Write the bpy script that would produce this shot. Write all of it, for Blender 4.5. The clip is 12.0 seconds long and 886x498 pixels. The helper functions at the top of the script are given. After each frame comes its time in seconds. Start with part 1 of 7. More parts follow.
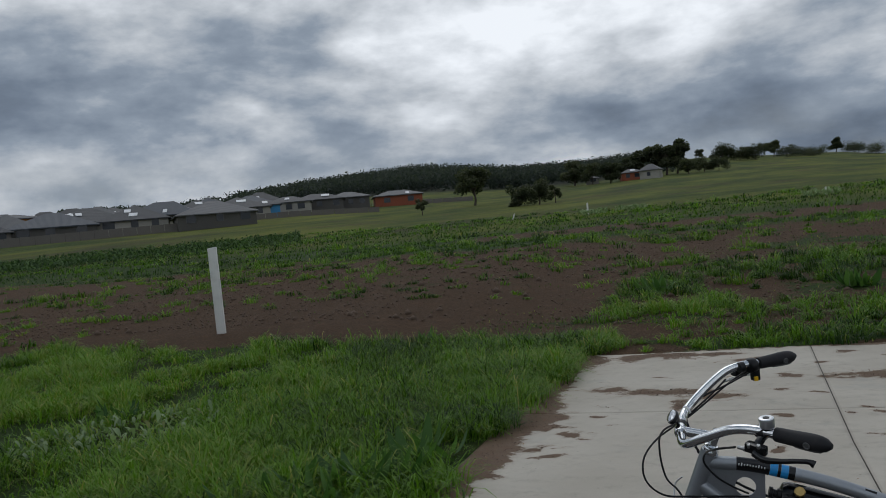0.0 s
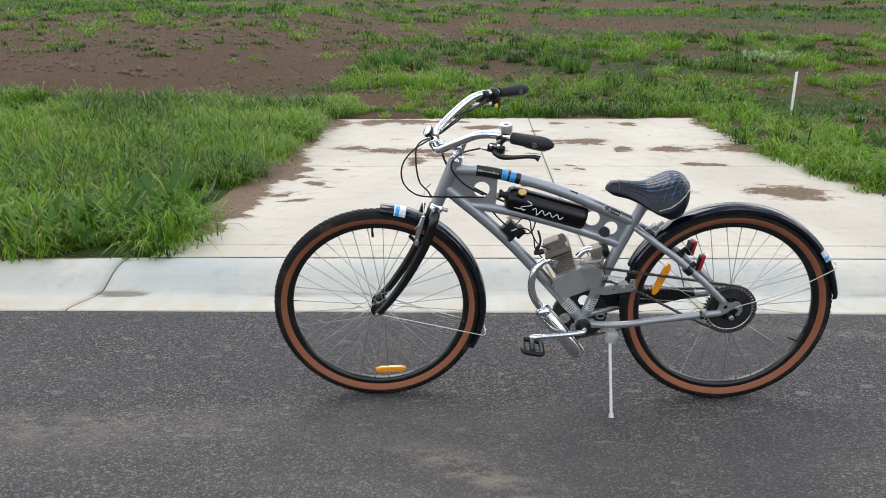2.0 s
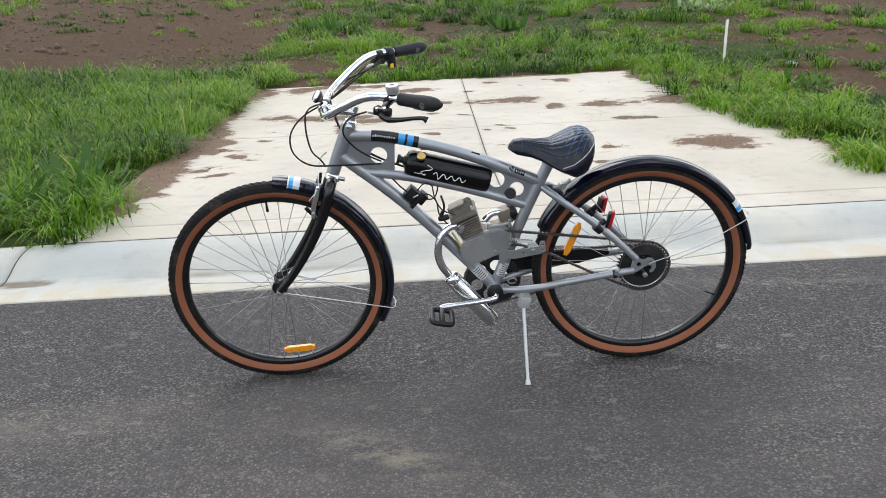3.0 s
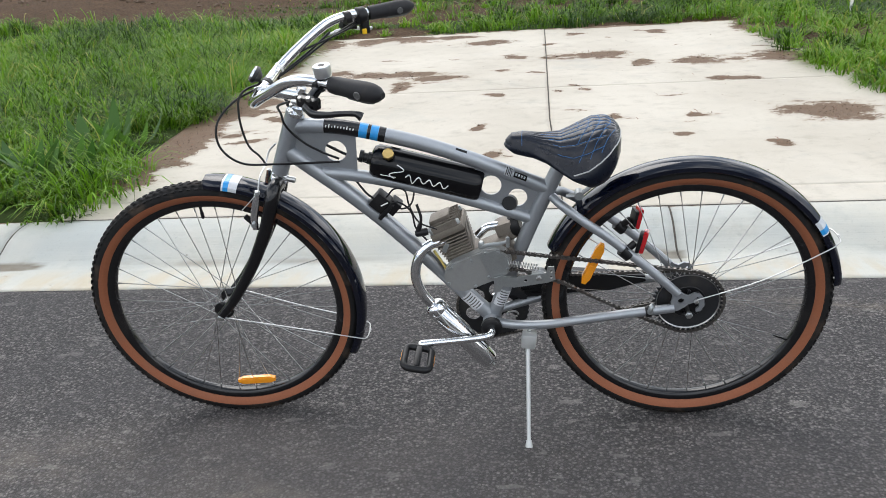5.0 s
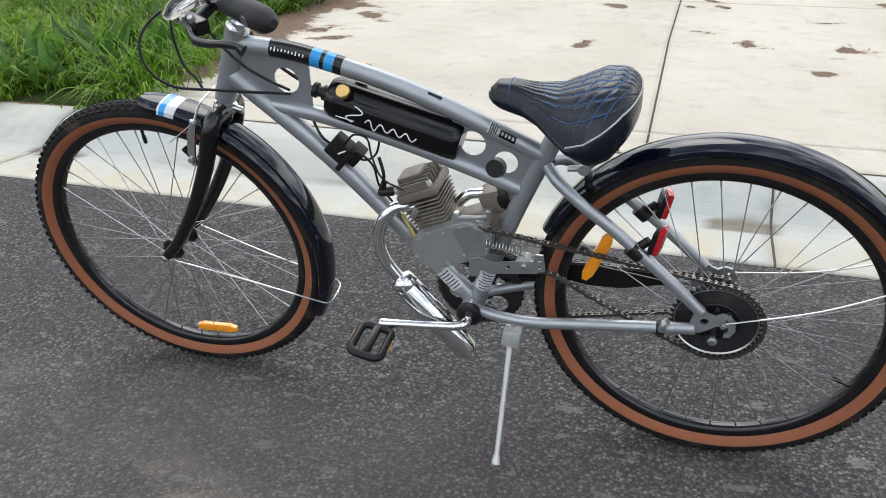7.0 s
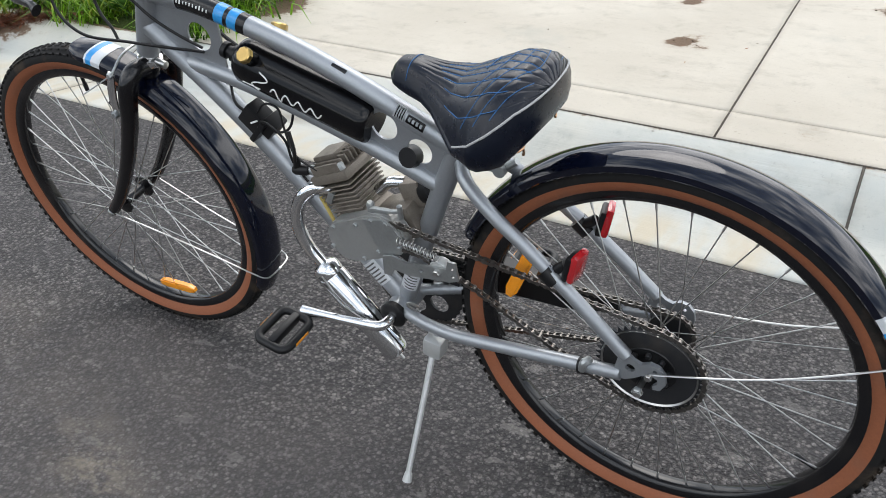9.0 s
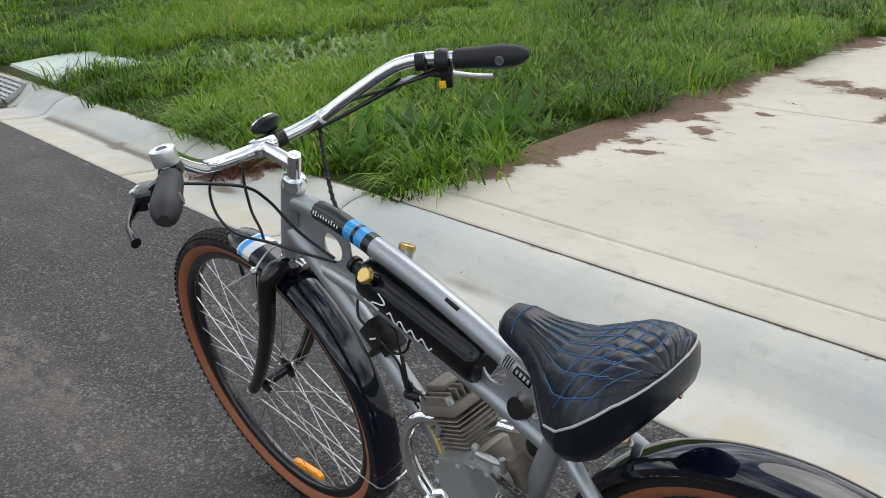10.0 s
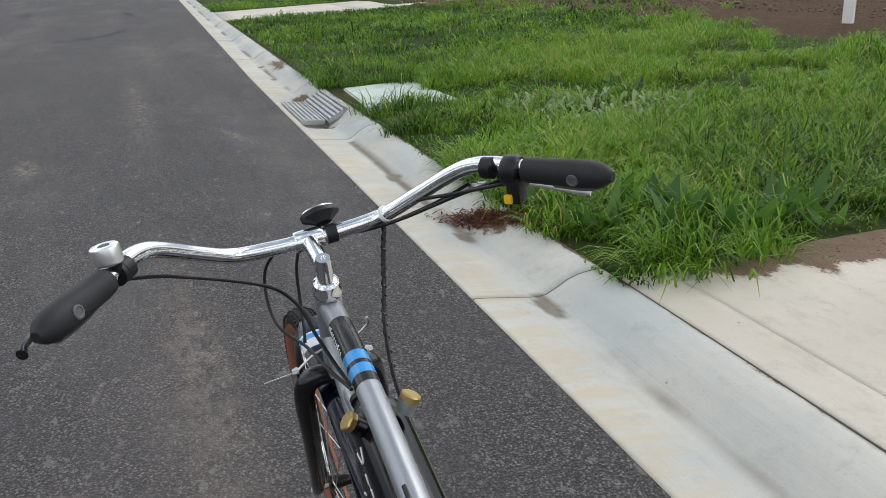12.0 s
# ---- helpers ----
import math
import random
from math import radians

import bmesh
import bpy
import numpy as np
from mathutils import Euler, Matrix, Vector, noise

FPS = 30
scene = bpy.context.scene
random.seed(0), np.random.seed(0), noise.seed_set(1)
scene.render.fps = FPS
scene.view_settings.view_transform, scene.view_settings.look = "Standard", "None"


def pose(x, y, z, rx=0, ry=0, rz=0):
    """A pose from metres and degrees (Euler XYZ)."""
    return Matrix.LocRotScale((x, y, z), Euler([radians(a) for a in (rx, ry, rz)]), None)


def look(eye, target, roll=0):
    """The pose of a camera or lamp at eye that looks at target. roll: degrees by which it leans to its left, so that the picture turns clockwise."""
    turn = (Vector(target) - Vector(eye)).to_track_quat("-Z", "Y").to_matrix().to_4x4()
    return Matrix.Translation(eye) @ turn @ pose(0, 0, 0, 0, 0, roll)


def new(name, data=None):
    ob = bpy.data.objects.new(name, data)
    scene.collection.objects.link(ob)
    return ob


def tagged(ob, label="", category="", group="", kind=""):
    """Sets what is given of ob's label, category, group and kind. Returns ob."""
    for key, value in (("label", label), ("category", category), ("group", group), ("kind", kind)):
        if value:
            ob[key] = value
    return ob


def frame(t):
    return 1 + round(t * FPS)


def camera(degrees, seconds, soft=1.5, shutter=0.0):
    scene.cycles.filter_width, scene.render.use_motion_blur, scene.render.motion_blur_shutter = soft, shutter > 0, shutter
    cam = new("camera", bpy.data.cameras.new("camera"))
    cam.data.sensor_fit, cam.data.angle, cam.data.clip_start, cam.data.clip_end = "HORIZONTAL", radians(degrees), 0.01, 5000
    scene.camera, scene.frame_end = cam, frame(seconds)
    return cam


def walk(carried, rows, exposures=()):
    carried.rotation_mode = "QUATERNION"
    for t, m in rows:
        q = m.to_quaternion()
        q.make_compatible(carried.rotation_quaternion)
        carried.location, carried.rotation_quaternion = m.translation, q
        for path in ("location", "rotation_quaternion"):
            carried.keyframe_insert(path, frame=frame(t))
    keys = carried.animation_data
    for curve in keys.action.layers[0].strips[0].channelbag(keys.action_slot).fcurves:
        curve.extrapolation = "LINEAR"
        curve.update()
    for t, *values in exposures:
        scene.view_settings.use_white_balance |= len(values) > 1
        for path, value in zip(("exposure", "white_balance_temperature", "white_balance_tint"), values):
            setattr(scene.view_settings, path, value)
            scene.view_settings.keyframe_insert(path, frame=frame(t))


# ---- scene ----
cam = camera(56.3, 12.0, soft=0.9)
PATH = [
    (0, (0.356, -2.246, 1.406), (-0.308, -0.36, 1.392), -5.3),
    (0.5, (0.349, -2.359, 1.387), (-0.463, -0.532, 1.337), -4.9),
    (1, (0.279, -2.478, 1.341), (-0.38, -0.618, 1.019), -3.9),
    (1.5, (0.276, -2.523, 1.316), (-0.002, -0.605, 0.822), -1.3),
    (2, (0.277, -2.546, 1.266), (0.225, -0.627, 0.704), -0.3),
    (2.5, (0.327, -2.494, 1.273), (0.389, -0.598, 0.639), -0.7),
    (3, (0.442, -2.428, 1.238), (0.491, -0.535, 0.593), -2.6),
    (3.2, (0.484, -2.400, 1.239), (0.513, -0.510, 0.585), -2.9),
    (4.8, (0.731, -1.867, 1.218), (0.569, -0.017, 0.475), -3.5),
    (5, (0.762, -1.825, 1.208), (0.547, 0.015, 0.456), -3.7),
    (5.5, (0.895, -1.727, 1.204), (0.506, 0.084, 0.448), -3.0),
    (6, (0.984, -1.62, 1.201), (0.423, 0.137, 0.429), -3.1),
    (6.5, (1.005, -1.444, 1.182), (0.428, 0.272, 0.332), -2.0),
    (7, (1.041, -1.357, 1.169), (0.494, 0.31, 0.209), -1.8),
    (7.2, (1.07, -1.339, 1.153), (0.542, 0.284, 0.11), -1.9),
    (8.8, (1.343, -1.045, 1.135), (0.543, 0.433, 0.051), -1.9),
    (9, (1.338, -0.994, 1.147), (0.468, 0.451, 0.071), -2.1),
    (9.5, (1.318, -0.913, 1.186), (0.255, 0.495, 0.245), -2.8),
    (10, (1.361, -0.753, 1.228), (-0.009, 0.485, 0.459), -2.9),
    (10.5, (1.388, -0.63, 1.25), (-0.174, 0.422, 0.577), -2.9),
    (11, (1.346, -0.519, 1.248), (-0.291, 0.431, 0.605), -3.2),
    (11.5, (1.288, -0.399, 1.249), (-0.406, 0.443, 0.601), -2.4),
    (12, (1.324, -0.258, 1.251), (-0.466, 0.347, 0.593), -1.5),
]
EXPOSURES = [(0.0, -0.98, 6350, 10), (0.5, -0.64, 6450, 10.5), (1.0, -0.02, 6600, 11.5), (1.5, 0.47, 6680, 12), (2.5, 0.75, 6650, 12), (6.5, 0.76, 6680, 11), (9.0, 0.76, 6700, 11), (9.5, 0.62, 6720, 11), (10.0, 0.49, 6720, 11), (10.5, 0.36, 6700, 11), (12.0, 0.36, 6700, 11.5)]
walk(cam, [(t, look(eye, target, roll)) for t, eye, target, roll in PATH], EXPOSURES)

# ---- world, sun ----
SUN_EL, SUN_AZ = 52.0, 25.0   # degrees; azimuth from +y towards -x


def make_world():
    w = bpy.data.worlds.new("overcast_sky")
    w.use_nodes = True
    scene.world = w
    nt = w.node_tree
    n, l = nt.nodes, nt.links
    n.clear()
    out = n.new("ShaderNodeOutputWorld")
    bg = n.new("ShaderNodeBackground")
    sky = n.new("ShaderNodeTexSky")
    sky.sky_type = 'NISHITA'
    sky.sun_disc = False
    sky.sun_elevation = radians(SUN_EL)
    sky.sun_rotation = radians(-SUN_AZ)
    skyk = n.new("ShaderNodeMix")
    skyk.data_type = 'RGBA'
    skyk.blend_type = 'MULTIPLY'
    skyk.inputs[0].default_value = 1.0
    skyk.inputs[7].default_value = (0.085, 0.085, 0.085, 1)
    l.new(sky.outputs[0], skyk.inputs[6])
    tc = n.new("ShaderNodeTexCoord")
    sep = n.new("ShaderNodeSeparateXYZ")
    l.new(tc.outputs["Generated"], sep.inputs[0])

    def math(op, a, b=None, clamp=False):
        m = n.new("ShaderNodeMath")
        m.operation, m.use_clamp = op, clamp
        for i, v in enumerate((a, b)):
            if v is None:
                continue
            if isinstance(v, (int, float)):
                m.inputs[i].default_value = v
            else:
                l.new(v, m.inputs[i])
        return m.outputs[0]

    # cloud masses, wide and shallow, darker in a band above the hills
    comb = n.new("ShaderNodeMapping")
    comb.inputs["Scale"].default_value = (2.3, 2.3, 5.6)
    comb.inputs["Location"].default_value = CLOUD_SHIFT
    l.new(tc.outputs["Generated"], comb.inputs[0])
    big = n.new("ShaderNodeTexNoise")
    big.inputs["Scale"].default_value = 1.0
    big.inputs["Detail"].default_value = 8
    big.inputs["Roughness"].default_value = 0.50
    big.inputs["Distortion"].default_value = 0.25
    l.new(comb.outputs[0], big.inputs["Vector"])
    lift = n.new("ShaderNodeValToRGB")
    lift.color_ramp.interpolation = 'EASE'
    lr = lift.color_ramp
    lr.elements[0].position, lr.elements[0].color = 0.0, (0.55, 0.55, 0.55, 1)
    lr.elements[1].position, lr.elements[1].color = 1.0, (0.50, 0.50, 0.50, 1)
    for p, v in ((0.03, 0.59), (0.07, 0.57), (0.10, 0.53), (0.15, 0.47), (0.20, 0.48), (0.25, 0.58), (0.30, 0.66), (0.42, 0.70), (0.55, 0.60)):
        lr.elements.new(p).color = (v, v, v, 1)
    l.new(sep.outputs[2], lift.inputs[0])
    ramp = n.new("ShaderNodeValToRGB")
    r = ramp.color_ramp
    r.elements[0].position, r.elements[0].color = 0.28, (0.22, 0.275, 0.36, 1)
    r.elements[1].position, r.elements[1].color = 0.78, (1.85, 1.92, 2.0, 1)
    for p, c in ((0.42, (0.36, 0.445, 0.57, 1)), (0.52, (0.56, 0.66, 0.79, 1)), (0.62, (1.02, 1.09, 1.17, 1))):
        r.elements.new(p).color = c
    # smaller billows on the masses
    puffs = n.new("ShaderNodeMapping")
    puffs.inputs["Scale"].default_value = (6.5, 6.5, 13.0)
    l.new(tc.outputs["Generated"], puffs.inputs[0])
    small = n.new("ShaderNodeTexNoise")
    small.inputs["Scale"].default_value = 1.0
    small.inputs["Detail"].default_value = 6
    small.inputs["Roughness"].default_value = 0.55
    l.new(puffs.outputs[0], small.inputs["Vector"])
    mass = math('ADD', math('MULTIPLY', math('SUBTRACT', big.outputs[0], 0.52), 1.35), math('MULTIPLY', math('SUBTRACT', small.outputs[0], 0.5), 0.58))
    l.new(math('ADD', mass, lift.outputs[0]), ramp.inputs[0])
    # thin gaps of blue towards the horizon
    gap = n.new("ShaderNodeTexNoise")
    gap.inputs["Scale"].default_value = 2.2
    gap.inputs["Detail"].default_value = 6
    l.new(comb.outputs[0], gap.inputs["Vector"])
    low = math('MULTIPLY', math('SUBTRACT', 0.14, sep.outputs[2]), 12.0, True)
    lit = math('MULTIPLY', low, math('MULTIPLY', math('SUBTRACT', gap.outputs[0], 0.42), 5.0, True), True)
    blue = n.new("ShaderNodeMix")
    blue.data_type = 'RGBA'
    l.new(math('MULTIPLY', lit, 0.75), blue.inputs[0])
    l.new(ramp.outputs[0], blue.inputs[6])
    pale = n.new("ShaderNodeMix")
    pale.data_type = 'RGBA'
    pale.inputs[0].default_value = 0.55
    l.new(skyk.outputs[2], pale.inputs[6])
    pale.inputs[7].default_value = (0.78, 0.80, 0.82, 1)
    l.new(pale.outputs[2], blue.inputs[7])
    l.new(blue.outputs[2], bg.inputs[0])
    bg.inputs[1].default_value = SKY_STRENGTH
    l.new(bg.outputs[0], out.inputs[0])


CLOUD_SHIFT = (2.1, 0.4, 2.0)
SKY_STRENGTH = 0.93
make_world()
sun_data = bpy.data.lights.new("sun", 'SUN')
sun_data.energy, sun_data.angle, sun_data.color = 0.75, radians(38), (1.0, 0.98, 0.95)
sun = new("sun", sun_data)
_a, _e = radians(SUN_AZ), radians(SUN_EL)
sun.matrix_basis = look((-math.sin(_a) * math.cos(_e) * 50, math.cos(_a) * math.cos(_e) * 50, math.sin(_e) * 50), (0, 0, 0))

# ---- materials ----


class Nodes:
    """Small helper round one material's node tree."""

    def __init__(self, name):
        self.m = bpy.data.materials.new(name)
        self.m.use_nodes = True
        self.nt = self.m.node_tree
        self.b = self.nt.nodes["Principled BSDF"]
        self.out = self.nt.nodes["Material Output"]
        self.tc = self.nt.nodes.new("ShaderNodeTexCoord")

    def link(self, a, b):
        self.nt.links.new(a, b)

    def put(self, sock, v):
        if isinstance(v, (int, float, tuple)):
            if isinstance(v, tuple) and len(v) == 3 and sock.type == 'RGBA':
                v = (*v, 1)
            sock.default_value = v
        else:
            self.link(v, sock)

    def noise(self, scale, detail=4, rough=0.55, vec=None, dist=0.0):
        t = self.nt.nodes.new("ShaderNodeTexNoise")
        t.inputs["Scale"].default_value = scale
        t.inputs["Detail"].default_value = detail
        t.inputs["Roughness"].default_value = rough
        t.inputs["Distortion"].default_value = dist
        self.link(vec or self.tc.outputs["Object"], t.inputs["Vector"])
        return t.outputs["Fac"]

    def voronoi(self, scale, vec=None, feature='F1', out="Distance"):
        t = self.nt.nodes.new("ShaderNodeTexVoronoi")
        t.feature = feature
        t.inputs["Scale"].default_value = scale
        self.link(vec or self.tc.outputs["Object"], t.inputs["Vector"])
        return t.outputs[out]

    def stretch(self, scale, rot=(0, 0, 0), loc=(0, 0, 0)):
        t = self.nt.nodes.new("ShaderNodeMapping")
        t.inputs["Scale"].default_value = scale
        t.inputs["Rotation"].default_value = rot
        t.inputs["Location"].default_value = loc
        self.link(self.tc.outputs["Object"], t.inputs[0])
        return t.outputs[0]

    def math(self, op, a, b=0.0, clamp=False):
        t = self.nt.nodes.new("ShaderNodeMath")
        t.operation, t.use_clamp = op, clamp
        self.put(t.inputs[0], a)
        self.put(t.inputs[1], b)
        return t.outputs[0]

    def span(self, v, lo, hi, a=0.0, b=1.0):
        t = self.nt.nodes.new("ShaderNodeMapRange")
        t.interpolation_type = 'SMOOTHSTEP'
        self.link(v, t.inputs[0])
        for i, x in enumerate((lo, hi, a, b)):
            t.inputs[i + 1].default_value = x
        return t.outputs[0]

    def mix(self, f, a, b, kind='MIX'):
        t = self.nt.nodes.new("ShaderNodeMix")
        t.data_type, t.blend_type = 'RGBA', kind
        self.put(t.inputs[0], f)
        self.put(t.inputs[6], a)
        self.put(t.inputs[7], b)
        return t.outputs[2]

    def attr(self, name):
        t = self.nt.nodes.new("ShaderNodeAttribute")
        t.attribute_name = name
        return t.outputs["Fac"]

    def island(self):
        t = self.nt.nodes.new("ShaderNodeNewGeometry")
        return t.outputs["Random Per Island"]

    def obrandom(self):
        t = self.nt.nodes.new("ShaderNodeObjectInfo")
        return t.outputs["Random"]

    def bump(self, h, strength, dist):
        t = self.nt.nodes.new("ShaderNodeBump")
        t.inputs["Strength"].default_value = strength
        t.inputs["Distance"].default_value = dist
        self.link(h, t.inputs["Height"])
        self.link(t.outputs[0], self.b.inputs["Normal"])

    def set(self, **kw):
        for k, v in kw.items():
            self.put(self.b.inputs[{"color": "Base Color", "rough": "Roughness", "metal": "Metallic", "coat": "Coat Weight",
                                    "alpha": "Alpha", "spec": "Specular IOR Level", "trans": "Transmission Weight", "coatr": "Coat Roughness",
                                    "emit": "Emission Color", "emits": "Emission Strength"}[k]], v)
        return self.m


def worn(name, color, rough, metal=0.0, grain=60, amount=0.25, dirt=(0.12, 0.1, 0.08), dirtiness=0.25, bump=0.1, depth=0.0005, coat=0.0, spec=0.5):
    """A painted, plastic or metal surface with grain and some dust."""
    k = Nodes(name)
    fine, broad = k.noise(grain * 4, 3), k.noise(grain * 0.25, 5)
    dark = tuple(c * (1 - amount) for c in color)
    c = k.mix(fine, dark, color)
    c = k.mix(k.math('MULTIPLY', k.span(broad, 0.5, 0.78), dirtiness), c, dirt)
    r = k.math('ADD', k.math('MULTIPLY', broad, 0.18), rough - 0.09, True)
    if bump:
        k.bump(fine, bump, depth)
    return k.set(color=c, rough=r, metal=metal, coat=coat, coatr=0.08, spec=spec)


def asphalt():
    k = Nodes("asphalt")
    wob = k.nt.nodes.new("ShaderNodeMix")
    wob.data_type = 'VECTOR'
    wob.inputs[0].default_value = 0.004
    k.link(k.tc.outputs["Object"], wob.inputs[4])
    warp = k.nt.nodes.new("ShaderNodeTexNoise")
    warp.inputs["Scale"].default_value = 70
    k.link(k.tc.outputs["Object"], warp.inputs["Vector"])
    k.link(warp.outputs["Color"], wob.inputs[5])

    def stones(scale, power):
        sepc = k.nt.nodes.new("ShaderNodeSeparateColor")
        k.link(k.voronoi(scale, wob.outputs[1], out="Color"), sepc.inputs[0])
        return k.math('POWER', sepc.outputs[0], power), k.voronoi(scale, wob.outputs[1])
    big, big_h = stones(125, 3.4)
    small, small_h = stones(290, 2.4)
    tar, pale = (0.0315, 0.0288, 0.0290), (0.282, 0.258, 0.242)
    c = k.mix(big, tar, pale)
    c = k.mix(0.5, c, k.mix(small, tar, (0.230, 0.216, 0.206)))
    # dark gaps between the stones
    gap = k.math('MULTIPLY', k.span(big_h, 0.42, 0.62), 0.75)
    c = k.mix(gap, c, (0.017, 0.016, 0.017))
    mid = k.noise(38, 5, 0.7)
    c = k.mix(k.span(mid, 0.50, 0.78, 0.0, 0.35), c, (0.16, 0.150, 0.142))
    # pale rubbed flakes, a few centimetres long
    flake = k.span(k.noise(15, 4, 0.60, k.stretch((0.7, 1.3, 1.0), (0, 0, 0.25))), 0.62, 0.655)
    c = k.mix(k.math('MULTIPLY', flake, 0.42), c, (0.235, 0.220, 0.205))
    # dusty drifts along the traffic and dark damp areas
    drift = k.span(k.noise(0.8, 6, 0.62, k.stretch((0.22, 1.0, 1.0), (0, 0, 0.06))), 0.45, 0.75)
    c = k.mix(k.math('MULTIPLY', drift, 0.48), c, (0.175, 0.155, 0.140))
    rub = k.span(k.noise(2.3, 5, 0.6), 0.42, 0.62)
    c = k.mix(k.math('MULTIPLY', rub, 0.38), c, (0.052, 0.049, 0.050))
    c = k.mix(k.math('MULTIPLY', k.math('MULTIPLY', k.attr("dust"), k.span(k.noise(14, 7, 0.72, k.stretch((0.7, 1.2, 1.0))), 0.40, 0.60)), 0.85), c, (0.29, 0.245, 0.19))
    c = k.mix(k.math('MULTIPLY', k.attr("skid"), 0.9), c, (0.018, 0.018, 0.02))
    k.bump(k.math('ADD', k.math('ADD', k.math('MULTIPLY', big_h, -1.0), k.math('MULTIPLY', small_h, -0.4)), k.math('MULTIPLY', mid, 0.6)), 0.8, 0.006)
    return k.set(color=c, rough=k.span(mid, 0.2, 0.8, 0.76, 0.95), spec=0.38)


def concrete(name, base, warm, stain=0.25, dirt=True):
    k = Nodes(name)
    broad, mid, fine = k.noise(1.1, 6, 0.6), k.noise(9, 6, 0.65), k.noise(260, 2, 0.6)
    c = k.mix(k.span(broad, 0.3, 0.7), base, warm)
    c = k.mix(k.math('MULTIPLY', k.span(mid, 0.52, 0.8), stain), c, tuple(v * 0.62 for v in base))
    c = k.mix(k.math('MULTIPLY', k.span(fine, 0.55, 0.8), 0.20), c, tuple(v * 0.45 for v in base))
    # broom strokes
    broom = k.noise(70, 3, 0.6, k.stretch((0.06, 2.2, 1.0)))
    c = k.mix(k.math('MULTIPLY', k.span(broom, 0.5, 0.8), 0.10), c, tuple(v * 0.7 for v in base))
    # scuffs and trodden smears
    smear = k.span(k.noise(4.2, 9, 0.72, k.stretch((0.8, 1.6, 1.0), (0, 0, 0.3), (7, 3, 0))), 0.54, 0.70)
    c = k.mix(k.math('MULTIPLY', smear, 0.30), c, (0.30, 0.265, 0.215))
    grit = k.span(k.noise(85, 4, 0.7, k.stretch((1, 1, 1), loc=(1, 9, 0))), 0.60, 0.70)
    c = k.mix(k.math('MULTIPLY', grit, 0.30), c, tuple(v * 0.5 for v in base))
    # small dark specks
    speck = k.voronoi(7.0)
    c = k.mix(k.math('MULTIPLY', k.span(speck, 0.0, 0.055, 1.0, 0.0), 0.7), c, (0.10, 0.08, 0.06))
    wash = k.math('MULTIPLY', k.attr("silt"), k.span(k.noise(5.5, 6, 0.62, k.stretch((1.6, 0.35, 1.0), (0, 0, 0.5))), 0.36, 0.62))
    c = k.mix(k.math('MULTIPLY', wash, 0.75), c, (0.47, 0.40, 0.29))
    grey = k.span(k.noise(2.6, 7, 0.66, k.stretch((1, 1, 1), loc=(9, 2, 0))), 0.55, 0.72)
    c = k.mix(k.math('MULTIPLY', grey, 0.22), c, (0.27, 0.29, 0.275))
    h = k.math('ADD', k.math('MULTIPLY', fine, 0.4), broom)
    if dirt:
        ragged = k.noise(13, 10, 0.78, k.stretch((0.8, 1.1, 1.0)))
        lumps = k.noise(5.5, 3, 0.5, k.stretch((0.7, 1.3, 1.0), loc=(4, 1, 0)))
        amount = k.math('ADD', k.attr("dirt"), k.math('MULTIPLY', k.math('SUBTRACT', ragged, 0.5), 1.9))
        amount = k.math('ADD', amount, k.math('MULTIPLY', k.math('SUBTRACT', lumps, 0.5), 0.9))
        soft = k.span(amount, 0.22, 0.75)
        hard = k.span(amount, 0.48, 0.66)
        c = k.mix(k.math('MULTIPLY', soft, 0.50), c, (0.30, 0.215, 0.15))
        loam = k.mix(k.noise(120, 4, 0.7), (0.045, 0.024, 0.012), (0.185, 0.105, 0.055))
        c = k.mix(k.math('MULTIPLY', hard, 0.88), c, loam)
        h = k.math('ADD', h, k.math('MULTIPLY', k.math('MULTIPLY', hard, k.noise(150, 4, 0.8)), 4.0))
        damp = k.math('MULTIPLY', k.attr("damp"), k.span(k.noise(11, 5, 0.6), 0.3, 0.6, 0.85, 1.0))
        c = k.mix(k.math('MULTIPLY', damp, 0.95), c, (0.17, 0.145, 0.11))
    k.bump(h, 0.35, 0.002)
    return k.set(color=c, rough=k.span(mid, 0.2, 0.8, 0.78, 0.93), spec=0.3)


